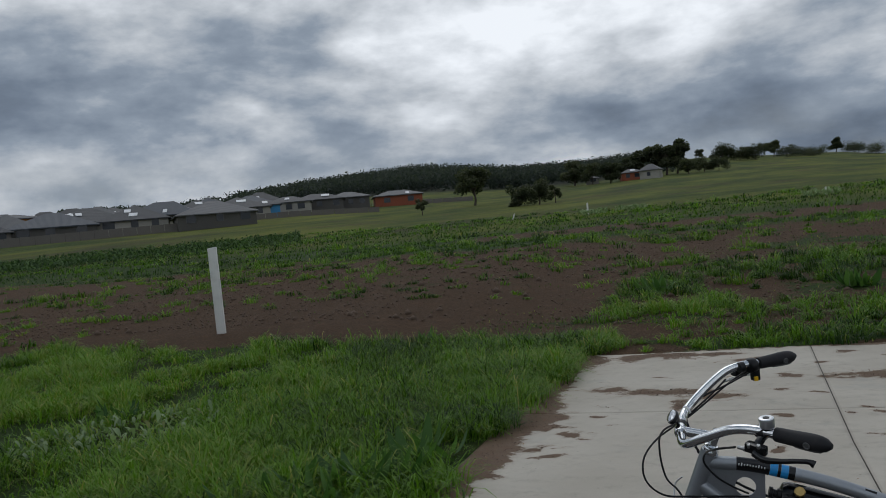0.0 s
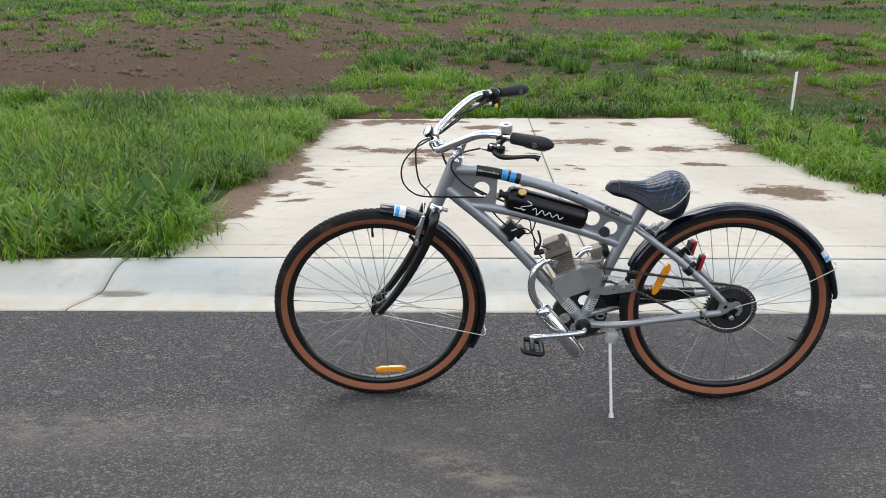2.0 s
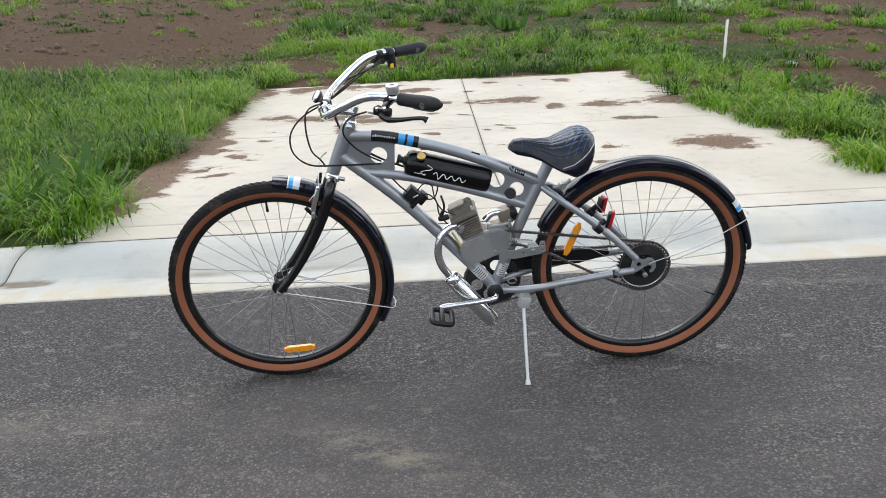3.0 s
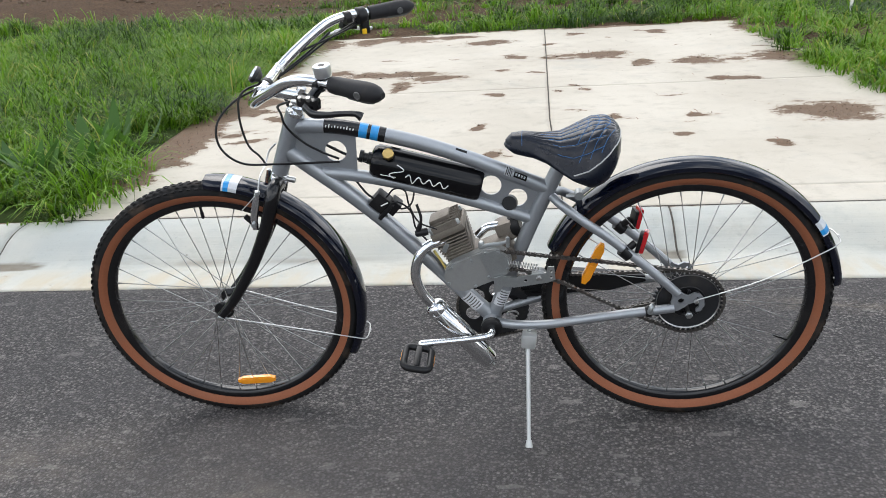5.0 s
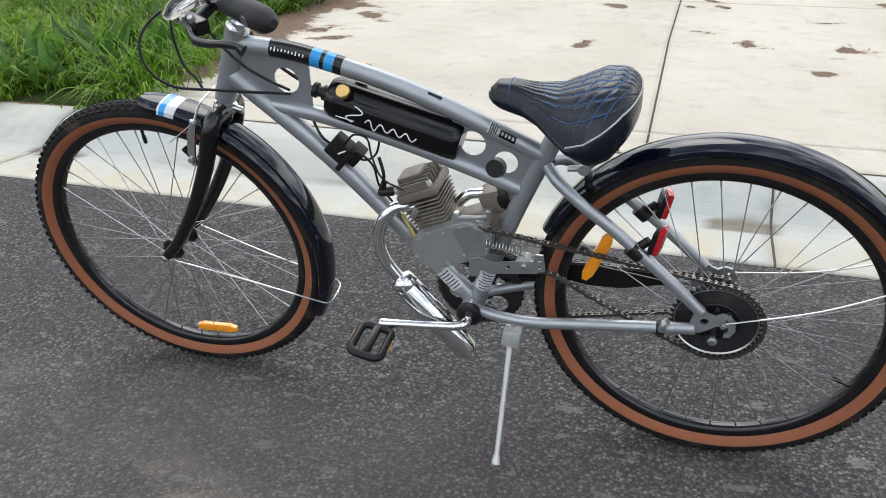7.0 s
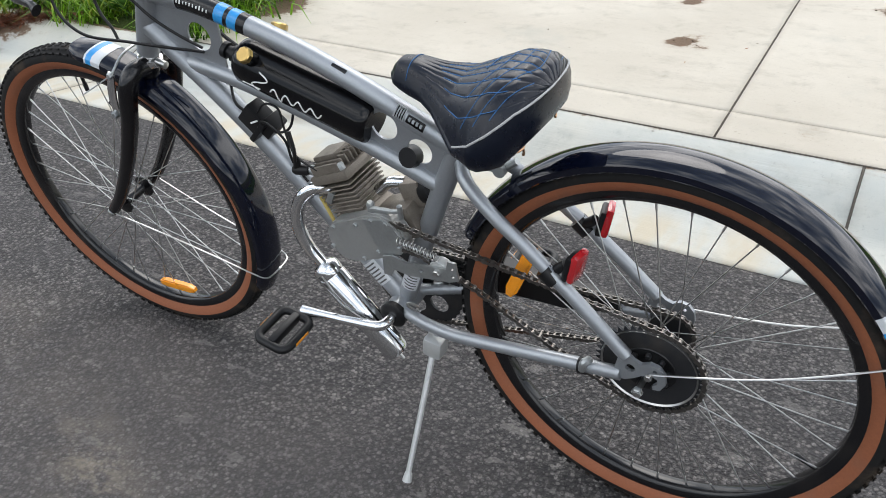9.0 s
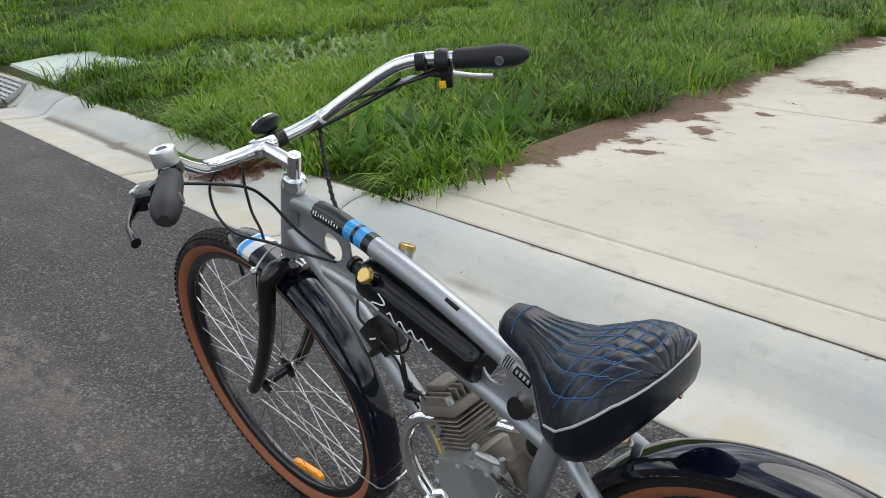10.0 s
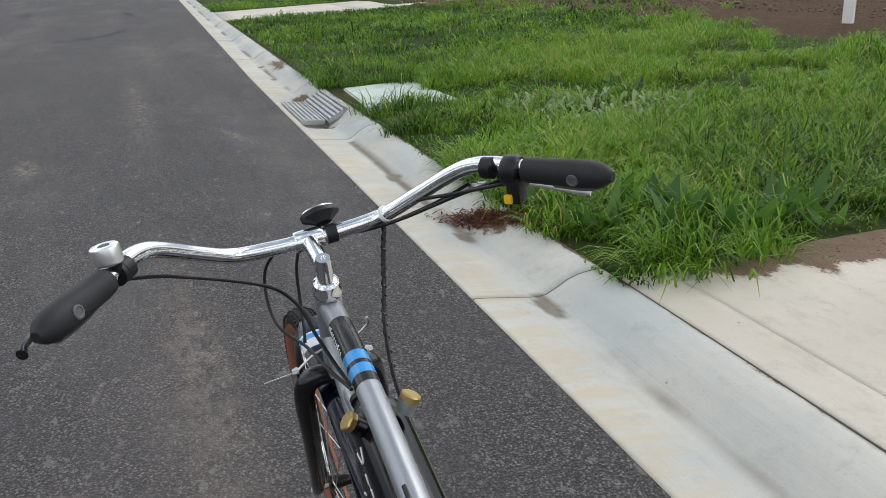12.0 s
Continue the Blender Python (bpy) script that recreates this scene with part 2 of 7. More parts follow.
def soil_and_turf():
    k = Nodes("soil_and_turf")
    big, mid, fine = k.noise(0.35, 6, 0.6), k.noise(3.2, 7, 0.68), k.noise(46, 6, 0.75)
    soil = k.mix(k.span(fine, 0.3, 0.72), (0.031, 0.0175, 0.0095), (0.150, 0.092, 0.053))
    soil = k.mix(k.math('MULTIPLY', k.span(mid, 0.5, 0.75), 0.5), soil, (0.165, 0.098, 0.056))
    straw = k.span(k.noise(30, 5, 0.7, k.stretch((0.5, 2.0, 1.0), (0, 0, 0.6))), 0.62, 0.72)
    soil = k.mix(k.math('MULTIPLY', straw, 0.6), soil, (0.27, 0.21, 0.135))
    turf = k.mix(fine, (0.016, 0.032, 0.007), (0.045, 0.085, 0.015))
    turf = k.mix(k.math('MULTIPLY', k.span(mid, 0.45, 0.7), 0.55), turf, (0.080, 0.092, 0.024))
    turf = k.mix(k.math('MULTIPLY', k.span(big, 0.5, 0.72), 0.4), turf, (0.095, 0.080, 0.032))
    bare = k.math('ADD', k.attr("bare"), k.math('MULTIPLY', k.math('SUBTRACT', mid, 0.5), 0.9))
    c = k.mix(k.span(bare, 0.36, 0.62), turf, soil)
    far = k.mix(k.span(k.noise(0.05, 8, 0.72, k.stretch((1.0, 0.45, 1))), 0.36, 0.64), (0.034, 0.060, 0.010), (0.128, 0.142, 0.020))
    far = k.mix(k.math('MULTIPLY', k.span(k.noise(0.07, 8, 0.72, k.stretch((0.9, 0.5, 1), loc=(3, 7, 0))), 0.5, 0.64), 0.55), far, (0.075, 0.056, 0.030))
    c = k.mix(k.attr("far"), c, far)
    c = k.mix(k.attr("wood"), c, (0.045, 0.050, 0.036))
    k.bump(fine, 0.9, 0.03)
    return k.set(color=c, rough=0.95, spec=0.15)


def leafy(name, dark, light, dry, gloss=0.32):
    """Blades and leaves: colour by 'tint' (0 dark, 1 light, over 1 dry) and by piece."""
    k = Nodes(name)
    t = k.math('ADD', k.attr("tint"), k.math('ADD', k.math('MULTIPLY', k.math('SUBTRACT', k.island(), 0.5), 0.40), k.math('MULTIPLY', k.math('SUBTRACT', k.obrandom(), 0.5), 0.5)))
    c = k.mix(k.span(t, 0.0, 1.0), dark, light)
    c = k.mix(k.span(t, 1.12, 1.5), c, dry)
    k.set(color=c, rough=gloss + 0.18, spec=0.16)
    tr = k.nt.nodes.new("ShaderNodeBsdfTranslucent")
    k.link(k.mix(1.0, c, (1.1, 1.3, 0.7), 'MULTIPLY'), tr.inputs[0])
    ms = k.nt.nodes.new("ShaderNodeMixShader")
    ms.inputs[0].default_value = 0.35
    k.link(k.b.outputs[0], ms.inputs[1])
    k.link(tr.outputs[0], ms.inputs[2])
    k.link(ms.outputs[0], k.out.inputs[0])
    return k.m


def tin(name, a, b):
    k = Nodes(name)
    k.set(color=k.mix(k.noise(0.9, 5), a, b), rough=0.6)
    ribs = k.nt.nodes.new("ShaderNodeTexWave")
    ribs.inputs["Scale"].default_value = 1.6
    k.link(k.tc.outputs["Object"], ribs.inputs[0])
    k.bump(ribs.outputs["Fac"], 0.4, 0.05)
    return k.m


M = {}
M["asphalt"] = asphalt()
M["kerb"] = concrete("kerb_concrete", (0.405, 0.425, 0.41), (0.54, 0.515, 0.445), 0.42)
M["slab"] = concrete("driveway_concrete", (0.462, 0.418, 0.348), (0.558, 0.512, 0.436), 0.45)
M["lid"] = concrete("pit_lid_concrete", (0.42, 0.50, 0.45), (0.50, 0.555, 0.49), 0.3, dirt=False)
M["ground"] = soil_and_turf()
M["grass"] = leafy("grass_blades", (0.015, 0.044, 0.006), (0.148, 0.285, 0.022), (0.40, 0.36, 0.11))
M["weed"] = leafy("weed_leaves", (0.026, 0.070, 0.022), (0.115, 0.215, 0.055), (0.26, 0.20, 0.10))
M["grey_weed"] = leafy("grey_weed_leaves", (0.12, 0.18, 0.085), (0.30, 0.38, 0.21), (0.25, 0.22, 0.15))
M["gum"] = leafy("gum_leaves", (0.038, 0.048, 0.028), (0.105, 0.112, 0.064), (0.11, 0.08, 0.05))
M["belt_weed"] = leafy("thistle_leaves", (0.026, 0.052, 0.020), (0.115, 0.180, 0.075), (0.26, 0.22, 0.12), 0.6)
M["bark"] = worn("bark", (0.10, 0.08, 0.065), 0.9, 0, 6, 0.6, bump=0.6, depth=0.02)
# distant haze put into the canopy colour: lifted, greyer and bluer green
M["forest"] = leafy("hazed_forest_canopy", (0.044, 0.054, 0.052), (0.088, 0.098, 0.088), (0.10, 0.09, 0.07), 0.7)
M["white_paint"] = worn("white_painted_timber", (0.78, 0.77, 0.73), 0.6, 0, 20, 0.12, dirtiness=0.35)
M["galv"] = worn("galvanised_steel", (0.46, 0.475, 0.48), 0.6, 0.45, 40, 0.25, dirtiness=0.4)
M["roof_dark"] = tin("roof_dark", (0.036, 0.038, 0.043), (0.060, 0.062, 0.066))
M["roof_grey"] = tin("roof_grey", (0.075, 0.078, 0.082), (0.115, 0.117, 0.122))
M["roof_blue"] = tin("roof_blue", (0.050, 0.060, 0.075), (0.080, 0.090, 0.105))
M["brick_red"] = worn("red_brickwork", (0.36, 0.105, 0.055), 0.9, 0, 2, 0.35)
M["brick_grey"] = worn("grey_brickwork", (0.125, 0.118, 0.11), 0.9, 0, 2, 0.35)
M["render"] = worn("cream_render", (0.40, 0.38, 0.34), 0.9, 0, 2, 0.2)
M["orange_wall"] = worn("orange_wrap", (0.55, 0.24, 0.07), 0.8, 0, 2, 0.2)
M["blue_wrap"] = worn("blue_building_wrap", (0.05, 0.30, 0.62), 0.6, 0, 2, 0.2)
M["fence"] = worn("timber_paling", (0.21, 0.19, 0.17), 0.9, 0, 2, 0.4)
M["window"] = worn("dark_window_glass", (0.03, 0.035, 0.045), 0.12, 0, 2, 0.2, dirtiness=0.1, bump=0)
M["skylight"] = worn("pale_roof_panel", (0.75, 0.76, 0.77), 0.4, 0, 2, 0.1, bump=0)
M["dead_leaf"] = leafy("dead_leaves", (0.070, 0.022, 0.014), (0.19, 0.065, 0.036), (0.30, 0.17, 0.1))
M["joint_dirt"] = worn("dark_joint_dirt", (0.115, 0.10, 0.082), 0.95, 0, 60, 0.5)
M["plastic_bag"] = worn("pale_plastic", (0.55, 0.68, 0.68), 0.35, 0, 20, 0.2)

# ---- mesh helpers ----


def part(name, bm, material, parent, label="", smooth=True, matrix=None):
    """Links a bmesh as one mesh object under a thing or part."""
    me = bpy.data.meshes.new(name)
    bm.to_mesh(me)
    bm.free()
    if smooth:
        me.polygons.foreach_set("use_smooth", [True] * len(me.polygons))
        me.set_sharp_from_angle(angle=radians(38))
    mats = material if isinstance(material, (list, tuple)) else [material]
    for m in mats:
        me.materials.append(M[m])
    ob = new(name, me)
    if parent is not None:
        ob.parent = parent
    if matrix is not None:
        ob.matrix_basis = matrix
    if label:
        ob["label"] = label
    return ob


def thing(name, label, category, m=None, group="", kind=""):
    ob = new(name)
    ob.empty_display_size = 0.1
    if m is not None:
        ob.matrix_basis = m
    return tagged(ob, label, category, group, kind)


def box(bm, c, s, bevel=0.0, rot=None, seg=2):
    """A box with rounded edges added to bm."""
    m = Matrix.Translation(c) @ (rot.to_4x4() if rot else Matrix()) @ Matrix.Diagonal((*s, 1))
    g = bmesh.ops.create_cube(bm, size=1.0, matrix=m)
    if bevel:
        es = list({e for v in g["verts"] for e in v.link_edges})
        bmesh.ops.bevel(bm, geom=es, offset=bevel, segments=seg, profile=0.6, affect='EDGES', clamp_overlap=True)
    return bm


def spline(pts, n=8):
    """Catmull-Rom through pts (any dimension)."""
    p = [Vector(q) for q in pts]
    p = [2 * p[0] - p[1]] + p + [2 * p[-1] - p[-2]]
    out = []
    for i in range(1, len(p) - 2):
        for j in range(n):
            t = j / n
            a, b, c, d = p[i - 1:i + 3]
            out.append(0.5 * (2 * b + (c - a) * t + (2 * a - 5 * b + 4 * c - d) * t * t + (3 * b - a - 3 * c + d) * t ** 3))
    out.append(p[-2])
    return out


def sweep(bm, pts, rad, seg=14, flat=1.0, side=None, closed=False):
    """A round tube along pts; rad a number or one per point. flat squashes it across 'side'."""
    pts = [Vector(p) for p in pts]
    n = len(pts)
    rads = [rad] * n if isinstance(rad, (int, float)) else list(rad)
    rings, ref = [], None
    for i, p in enumerate(pts):
        if closed:
            d = (pts[(i + 1) % n] - pts[i - 1]).normalized()
        else:
            d = (pts[min(i + 1, n - 1)] - pts[max(i - 1, 0)]).normalized()
        if side is not None:
            ref = Vector(side)
        elif ref is None:
            ref = Vector((0, 1, 0)) if abs(d.y) < 0.9 else Vector((0, 0, 1))
        u = (ref - d * ref.dot(d)).normalized()
        ref = u
        v = d.cross(u)
        rings.append([bm.verts.new(p + rads[i] * (math.cos(a) * u * flat + math.sin(a) * v)) for a in (2 * math.pi * j / seg for j in range(seg))])
    last = n if closed else n - 1
    for i in range(last):
        a, b = rings[i], rings[(i + 1) % n]
        for j in range(seg):
            bm.faces.new((a[j], a[(j + 1) % seg], b[(j + 1) % seg], b[j]))
    if not closed:
        bm.faces.new(rings[0][::-1])
        bm.faces.new(rings[-1])
    return bm


def lathe(bm, prof, m=None, seg=24, closed=False):
    """Revolves prof [(radius, height)] about z, then moves it by m."""
    m = m or Matrix()
    rings = []
    for r, z in prof:
        if r < 1e-6:
            rings.append([bm.verts.new(m @ Vector((0, 0, z)))])
        else:
            rings.append([bm.verts.new(m @ Vector((r * math.cos(2 * math.pi * j / seg), r * math.sin(2 * math.pi * j / seg), z))) for j in range(seg)])
    pairs = list(zip(rings, rings[1:] + ([rings[0]] if closed else [])))
    if not closed:
        pairs = pairs[:len(rings) - 1]
    for a, b in pairs:
        for j in range(seg):
            k = (j + 1) % seg
            if len(a) == 1 and len(b) == 1:
                continue
            if len(a) == 1:
                bm.faces.new((a[0], b[j], b[k]))
            elif len(b) == 1:
                bm.faces.new((a[j], b[0], a[k]))
            else:
                bm.faces.new((a[j], b[j], b[k], a[k]))
    bmesh.ops.recalc_face_normals(bm, faces=bm.faces[:])
    return bm


def aim(a, b):
    """A matrix at a whose z axis points to b."""
    a, b = Vector(a), Vector(b)
    return Matrix.Translation(a) @ (b - a).to_track_quat('Z', 'Y').to_matrix().to_4x4()


def plate(bm, outline, holes, y, thick):
    """A flat plate in the xz plane with round holes [(x, z, r)]."""
    edges = []
    loops = [outline] + [[(x + r * math.cos(-2 * math.pi * j / 24), z + r * math.sin(-2 * math.pi * j / 24)) for j in range(24)] for x, z, r in holes]
    for loop in loops:
        vs = [bm.verts.new((x, y - thick / 2, z)) for x, z in loop]
        for i in range(len(vs)):
            edges.append(bm.edges.new((vs[i], vs[(i + 1) % len(vs)])))
    fill = bmesh.ops.triangle_fill(bm, use_beauty=True, use_dissolve=False, edges=edges)
    faces = [g for g in fill["geom"] if isinstance(g, bmesh.types.BMFace)]
    ext = bmesh.ops.extrude_face_region(bm, geom=faces)
    vs = [g for g in ext["geom"] if isinstance(g, bmesh.types.BMVert)]
    bmesh.ops.translate(bm, vec=(0, thick, 0), verts=vs)
    bmesh.ops.recalc_face_normals(bm, faces=bm.faces[:])
    return bm


def raw(name, verts, faces, material, label="", category="", kind="", parent=None, attrs=None, smooth=False):
    """A mesh object straight from arrays; attrs: name -> one value per vertex."""
    me = bpy.data.meshes.new(name)
    verts, faces = np.asarray(verts, np.float32), np.asarray(faces, np.int32)
    nf, k = faces.shape
    me.vertices.add(len(verts))
    me.vertices.foreach_set("co", verts.ravel())
    me.loops.add(nf * k)
    me.loops.foreach_set("vertex_index", faces.ravel())
    me.polygons.add(nf)
    me.polygons.foreach_set("loop_start", np.arange(0, nf * k, k, dtype=np.int32))
    me.polygons.foreach_set("loop_total", np.full(nf, k, np.int32))
    if smooth:
        me.polygons.foreach_set("use_smooth", np.ones(nf, bool))
    me.update(calc_edges=True)
    me.materials.append(M[material])
    for key, vals in (attrs or {}).items():
        a = me.attributes.new(key, 'FLOAT', 'POINT')
        a.data.foreach_set("value", np.asarray(vals, np.float32))
    ob = new(name, me)
    if parent is not None:
        ob.parent = parent
    return tagged(ob, label, category, "", kind)


def fbm(x, y, scale, octaves=4, seed=0.0):
    """Smooth value noise on arrays, 0 to 1."""
    x, y = np.asarray(x, float) * scale + seed * 17.3, np.asarray(y, float) * scale - seed * 9.1
    total, amp, norm = 0.0, 1.0, 0.0
    for _ in range(octaves):
        xi, yi = np.floor(x), np.floor(y)
        fx, fy = x - xi, y - yi
        fx, fy = fx * fx * (3 - 2 * fx), fy * fy * (3 - 2 * fy)

        def h(a, b):
            s = np.sin(a * 127.1 + b * 311.7) * 43758.5453
            return s - np.floor(s)
        v = (h(xi, yi) * (1 - fx) + h(xi + 1, yi) * fx) * (1 - fy) + (h(xi, yi + 1) * (1 - fx) + h(xi + 1, yi + 1) * fx) * fy
        total, norm = total + amp * v, norm + amp
        x, y, amp = x * 2.03 + 5.2, y * 2.03 + 1.7, amp * 0.5
    return total / norm


def step(a, b, v):
    t = np.clip((np.asarray(v, float) - a) / (b - a), 0, 1)
    return t * t * (3 - 2 * t)

# ---- ground ----
rng = np.random.default_rng(7)
KERB_W = 0.515
RIGHT_Y = [1.3, 2.0, 3.0, 4.1, 5.8]
RIGHTS = [3.10, 3.0, 2.90, 2.76, 2.62]   # the driveway's right edge, from the kerb back


def edge_y(x):
    """The line where asphalt meets the gutter."""
    x = np.asarray(x, float)
    return 0.80 + 0.011 * np.maximum(0.0, -x - 8.5)


RIDGE_AZ = [-40, -9, -6.9, -3.8, 0.6, 3.4, 6.6, 10.4, 14.2, 20.3, 24.1, 28.7, 32.4, 35, 40, 47, 70]
RIDGE_EL = [2.6, 2.95, 3.35, 3.6, 3.95, 4.1, 4.0, 3.9, 4.05, 4.75, 4.60, 4.25, 3.90, 3.85, 3.85, 3.8, 3.6]


def ground_z(x, y):
    """Height of the land on the far side of the kerb."""
    x, y = np.asarray(x, float), np.asarray(y, float)
    near = 0.085 + 0.025 * (y - 1.33)
    slope = 0.194 + 0.044 * (y - 5.7) + 0.010 * np.maximum(0, -x - 8)
    z = np.where(y < 5.7, near, slope)
    # the lot beside the driveway lies higher than the verge
    z = z + 0.25 * step(-1.7, -4.5, x) * step(-16, -10, x) * np.clip((y - 2.4) / 4.5, 0, 1) * (1 - step(12, 40, y))
    d, az = np.hypot(x, y + 2.3), np.degrees(np.arctan2(-x, y + 2.3))
    hill = 1.42 + np.tan(np.radians(np.interp(az, RIDGE_AZ, RIDGE_EL))) * np.maximum(d, 1)
    k = np.clip((d - 140) / 520, 0, 1) ** 0.8
    z = np.where(y > 5.7, z * (1 - k) + hill * k, z)
    z = z + step(20, 31, az) * (1.1 * step(75, 141, d) + 1.6 * step(141, 285, d)) * (1 - step(320, 520, d))
    over = np.maximum(d - 720, 0)
    z = z - over * 0.09
    z = z + 0.05 * (fbm(x, y, 0.45, 3) - 0.5) * step(1.6, 4.0, y) + 0.25 * (fbm(x, y, 0.12, 3, 2) - 0.5) * step(9, 25, y)
    return z


def bareness(x, y):
    """How much bare soil: 0 turf, 1 soil."""
    x, y = np.asarray(x, float), np.asarray(y, float)
    n = fbm(x, y, 0.55, 4, 3)
    m = fbm(x * 0.45, y, 0.22, 4, 6)
    front = step(7.3, 8.6, y + 1.2 * (fbm(x, y, 0.6, 3, 5) - 0.5) + np.clip(x + 3, -2, 0) * 0.15 + 1.5 + 0.6 * step(-2.0, -5.0, x))
    left = step(2.5, -2.0, x)
    back = 1 - step(17, 30, y + 10 * (m - 0.5))
    b = front * back * (0.62 + 0.34 * left) + 1.2 * (n - 0.5) * front * back
    band = step(27, 29, y) * (1 - step(33, 36, y)) * step(-14, -8, x) * 0.75
    side = step(2.3, 3.6, x) * step(3.4, 4.6, y) * (1 - front) * (0.55 + 1.6 * (n - 0.5))
    verge = (1 - front) * step(0.57, 0.72, fbm(x, y, 0.9, 3, 9)) * np.where(x < -1, 0.42, 0.85)
    rim = step(2.3, 2.5, x) * (1 - step(2.75, 2.95, x)) * (y < 5.9)
    return np.clip(np.maximum.reduce([b, band, side, verge, rim]), 0, 1)


def make_ground():
    xs = np.concatenate([-40 - np.geomspace(0.5, 2600, 60)[::-1], np.linspace(-40, 14, 260), 14 + np.geomspace(0.3, 2600, 50)])
    os_ = np.concatenate([[-2600, -600, -120, -30, -9.2, -8.75, -8.7], [-0.06, -0.02], np.linspace(0.0, 34, 180), 34 + np.geomspace(0.3, 2600, 90)])
    X, O = np.meshgrid(xs, os_, indexing="ij")
    base = edge_y(X) + KERB_W
    Y = np.where(O > -1, base + O, O)
    Z = np.where(O >= -0.005, ground_z(X, Y), np.where(O > -8.72, -0.25, np.where(O > -9, 0.09, 0.1)))
    Z = np.where((O > -8.72) & (O < -0.01), -0.25, Z)
    # keep the land under the slab and the pit
    inside = (X > -1.5) & (X < 3.25) & (Y > 0.5) & (Y < 5.6)
    Z = np.where(inside & (X > -1.15) & (X < np.interp(Y, RIGHT_Y, RIGHTS) - 0.15), Z - 0.09, Z)
    d2 = (X > -22.8) & (X < -18.4) & (Y < 9.5) & (O > -0.05)
    Z = np.where(d2, Z - 0.1, Z)
    nx, ny = len(xs), len(os_)
    idx = np.arange(nx * ny).reshape(nx, ny)
    f = np.stack([idx[:-1, :-1], idx[1:, :-1], idx[1:, 1:], idx[:-1, 1:]], -1).reshape(-1, 4)
    d, az = np.hypot(X, Y + 2.3), np.degrees(np.arctan2(-X, Y + 2.3))
    wood = step(2.5, 5.5, az) * (1 - step(34, 40, az)) * step(330, 420, d)
    attrs = {"bare": bareness(X, Y).ravel(), "far": step(32, 48, Y).ravel(), "wood": wood.ravel()}
    raw("ground", np.stack([X, Y, Z], -1).reshape(-1, 3), f, "ground", "gently rising field of rough grass and bare brown soil", "ground", "structure", attrs=attrs, smooth=True)


make_ground()


def grid(name, xs, ys, zfun, material, attrs=None, thick=0.1, parent=None, ymap=None, label=""):
    """A slab with a curved top over the lines xs, ys; sides go down by thick."""
    X, Y = np.meshgrid(xs, ys, indexing="ij")
    if ymap is not None:
        X, Y = ymap(X, Y)
    Z = zfun(X, Y)
    nx, ny = X.shape
    idx = np.arange(nx * ny).reshape(nx, ny)
    f = np.stack([idx[:-1, :-1], idx[1:, :-1], idx[1:, 1:], idx[:-1, 1:]], -1).reshape(-1, 4)
    v = np.stack([X, Y, Z], -1).reshape(-1, 3)
    rim = np.concatenate([idx[:, 0], idx[-1, 1:], idx[-2::-1, -1], idx[0, -2:0:-1]])
    low = v[rim] - (0, 0, thick)
    n = len(v)
    k = np.arange(len(rim))
    side = np.stack([rim[k], n + k, n + (k + 1) % len(rim), rim[(k + 1) % len(rim)]], -1)
    allv = np.concatenate([v, low])
    a = {key: np.concatenate([fn(X, Y).ravel(), fn(X, Y).ravel()[rim]]) for key, fn in (attrs or {}).items()}
    return raw(name, allv, np.concatenate([f, side]), material, label, "", "", parent, a, smooth=False)


# ---- road ----
def blot(X, Y, x, y, rx, ry, turn=0.0):
    c, s = math.cos(turn), math.sin(turn)
    u, v = ((X - x) * c + (Y - y) * s) / rx, (-(X - x) * s + (Y - y) * c) / ry
    return np.exp(-(u * u + v * v))


def road_dust(X, Y):
    n = fbm(X, Y, 5.0, 4, 1)
    d = blot(X, Y, 0.26, -0.44, 0.20, 0.045, -0.55) * 0.9 + blot(X, Y, 0.42, -0.55, 0.12, 0.05, -0.3) * 0.7
    d = d + blot(X, Y, 1.9, 0.58, 0.5, 0.03, -0.12) * 0.5 + blot(X, Y, -1.35, -0.25, 0.9, 0.10, 0.03) * 0.40
    d = d + blot(X, Y, -5.3, 0.27, 0.28, 0.035, 0.25) * 0.8 + blot(X, Y, -7.3, -0.45, 2.2, 0.10, 0.03) * 0.45
    d = d + blot(X, Y, -4.7, -1.15, 0.25, 0.06, 0.1) * 1.0 + blot(X, Y, -12, -0.3, 3.0, 0.25, 0.05) * 0.3
    return np.clip(d * (0.35 + 1.1 * n), 0, 1)


def road_skid(X, Y):
    r = np.hypot(X + 19.5, (Y + 2.05) * 2.6)
    arc = np.exp(-((r - 3.6) / 0.18) ** 2) * step(-19.5, -18.2, X + 0 * Y) * step(-2.2, -1.4, Y)
    return np.clip(arc + blot(X, Y, -25.5, -0.75, 1.5, 0.12, 0.1) + blot(X, Y, -27, -3.6, 2.0, 0.12, 0.1), 0, 1)


road_x = np.concatenate([-2500 + np.geomspace(1, 2440, 30) - 1, np.linspace(-55, -8, 120), np.linspace(-7.9, 3.0, 240), 3.1 + np.geomspace(0.1, 2400, 40)])
road_o = np.concatenate([np.linspace(-9.45, -3.0, 30), np.linspace(-2.95, 0, 75)])
grid("road", np.unique(np.clip(road_x, -2500, 2500)), road_o, lambda X, Y: -0.0 * X - 0.012 * np.clip(edge_y(X) - 4.7 - Y, 0, 9), "asphalt",
     {"dust": road_dust, "skid": road_skid}, 0.2, None, lambda X, O: (X, edge_y(X) + O))
tagged(bpy.data.objects["road"], "dark grey asphalt road with pale dusty wheel marks", "road", "", "structure")

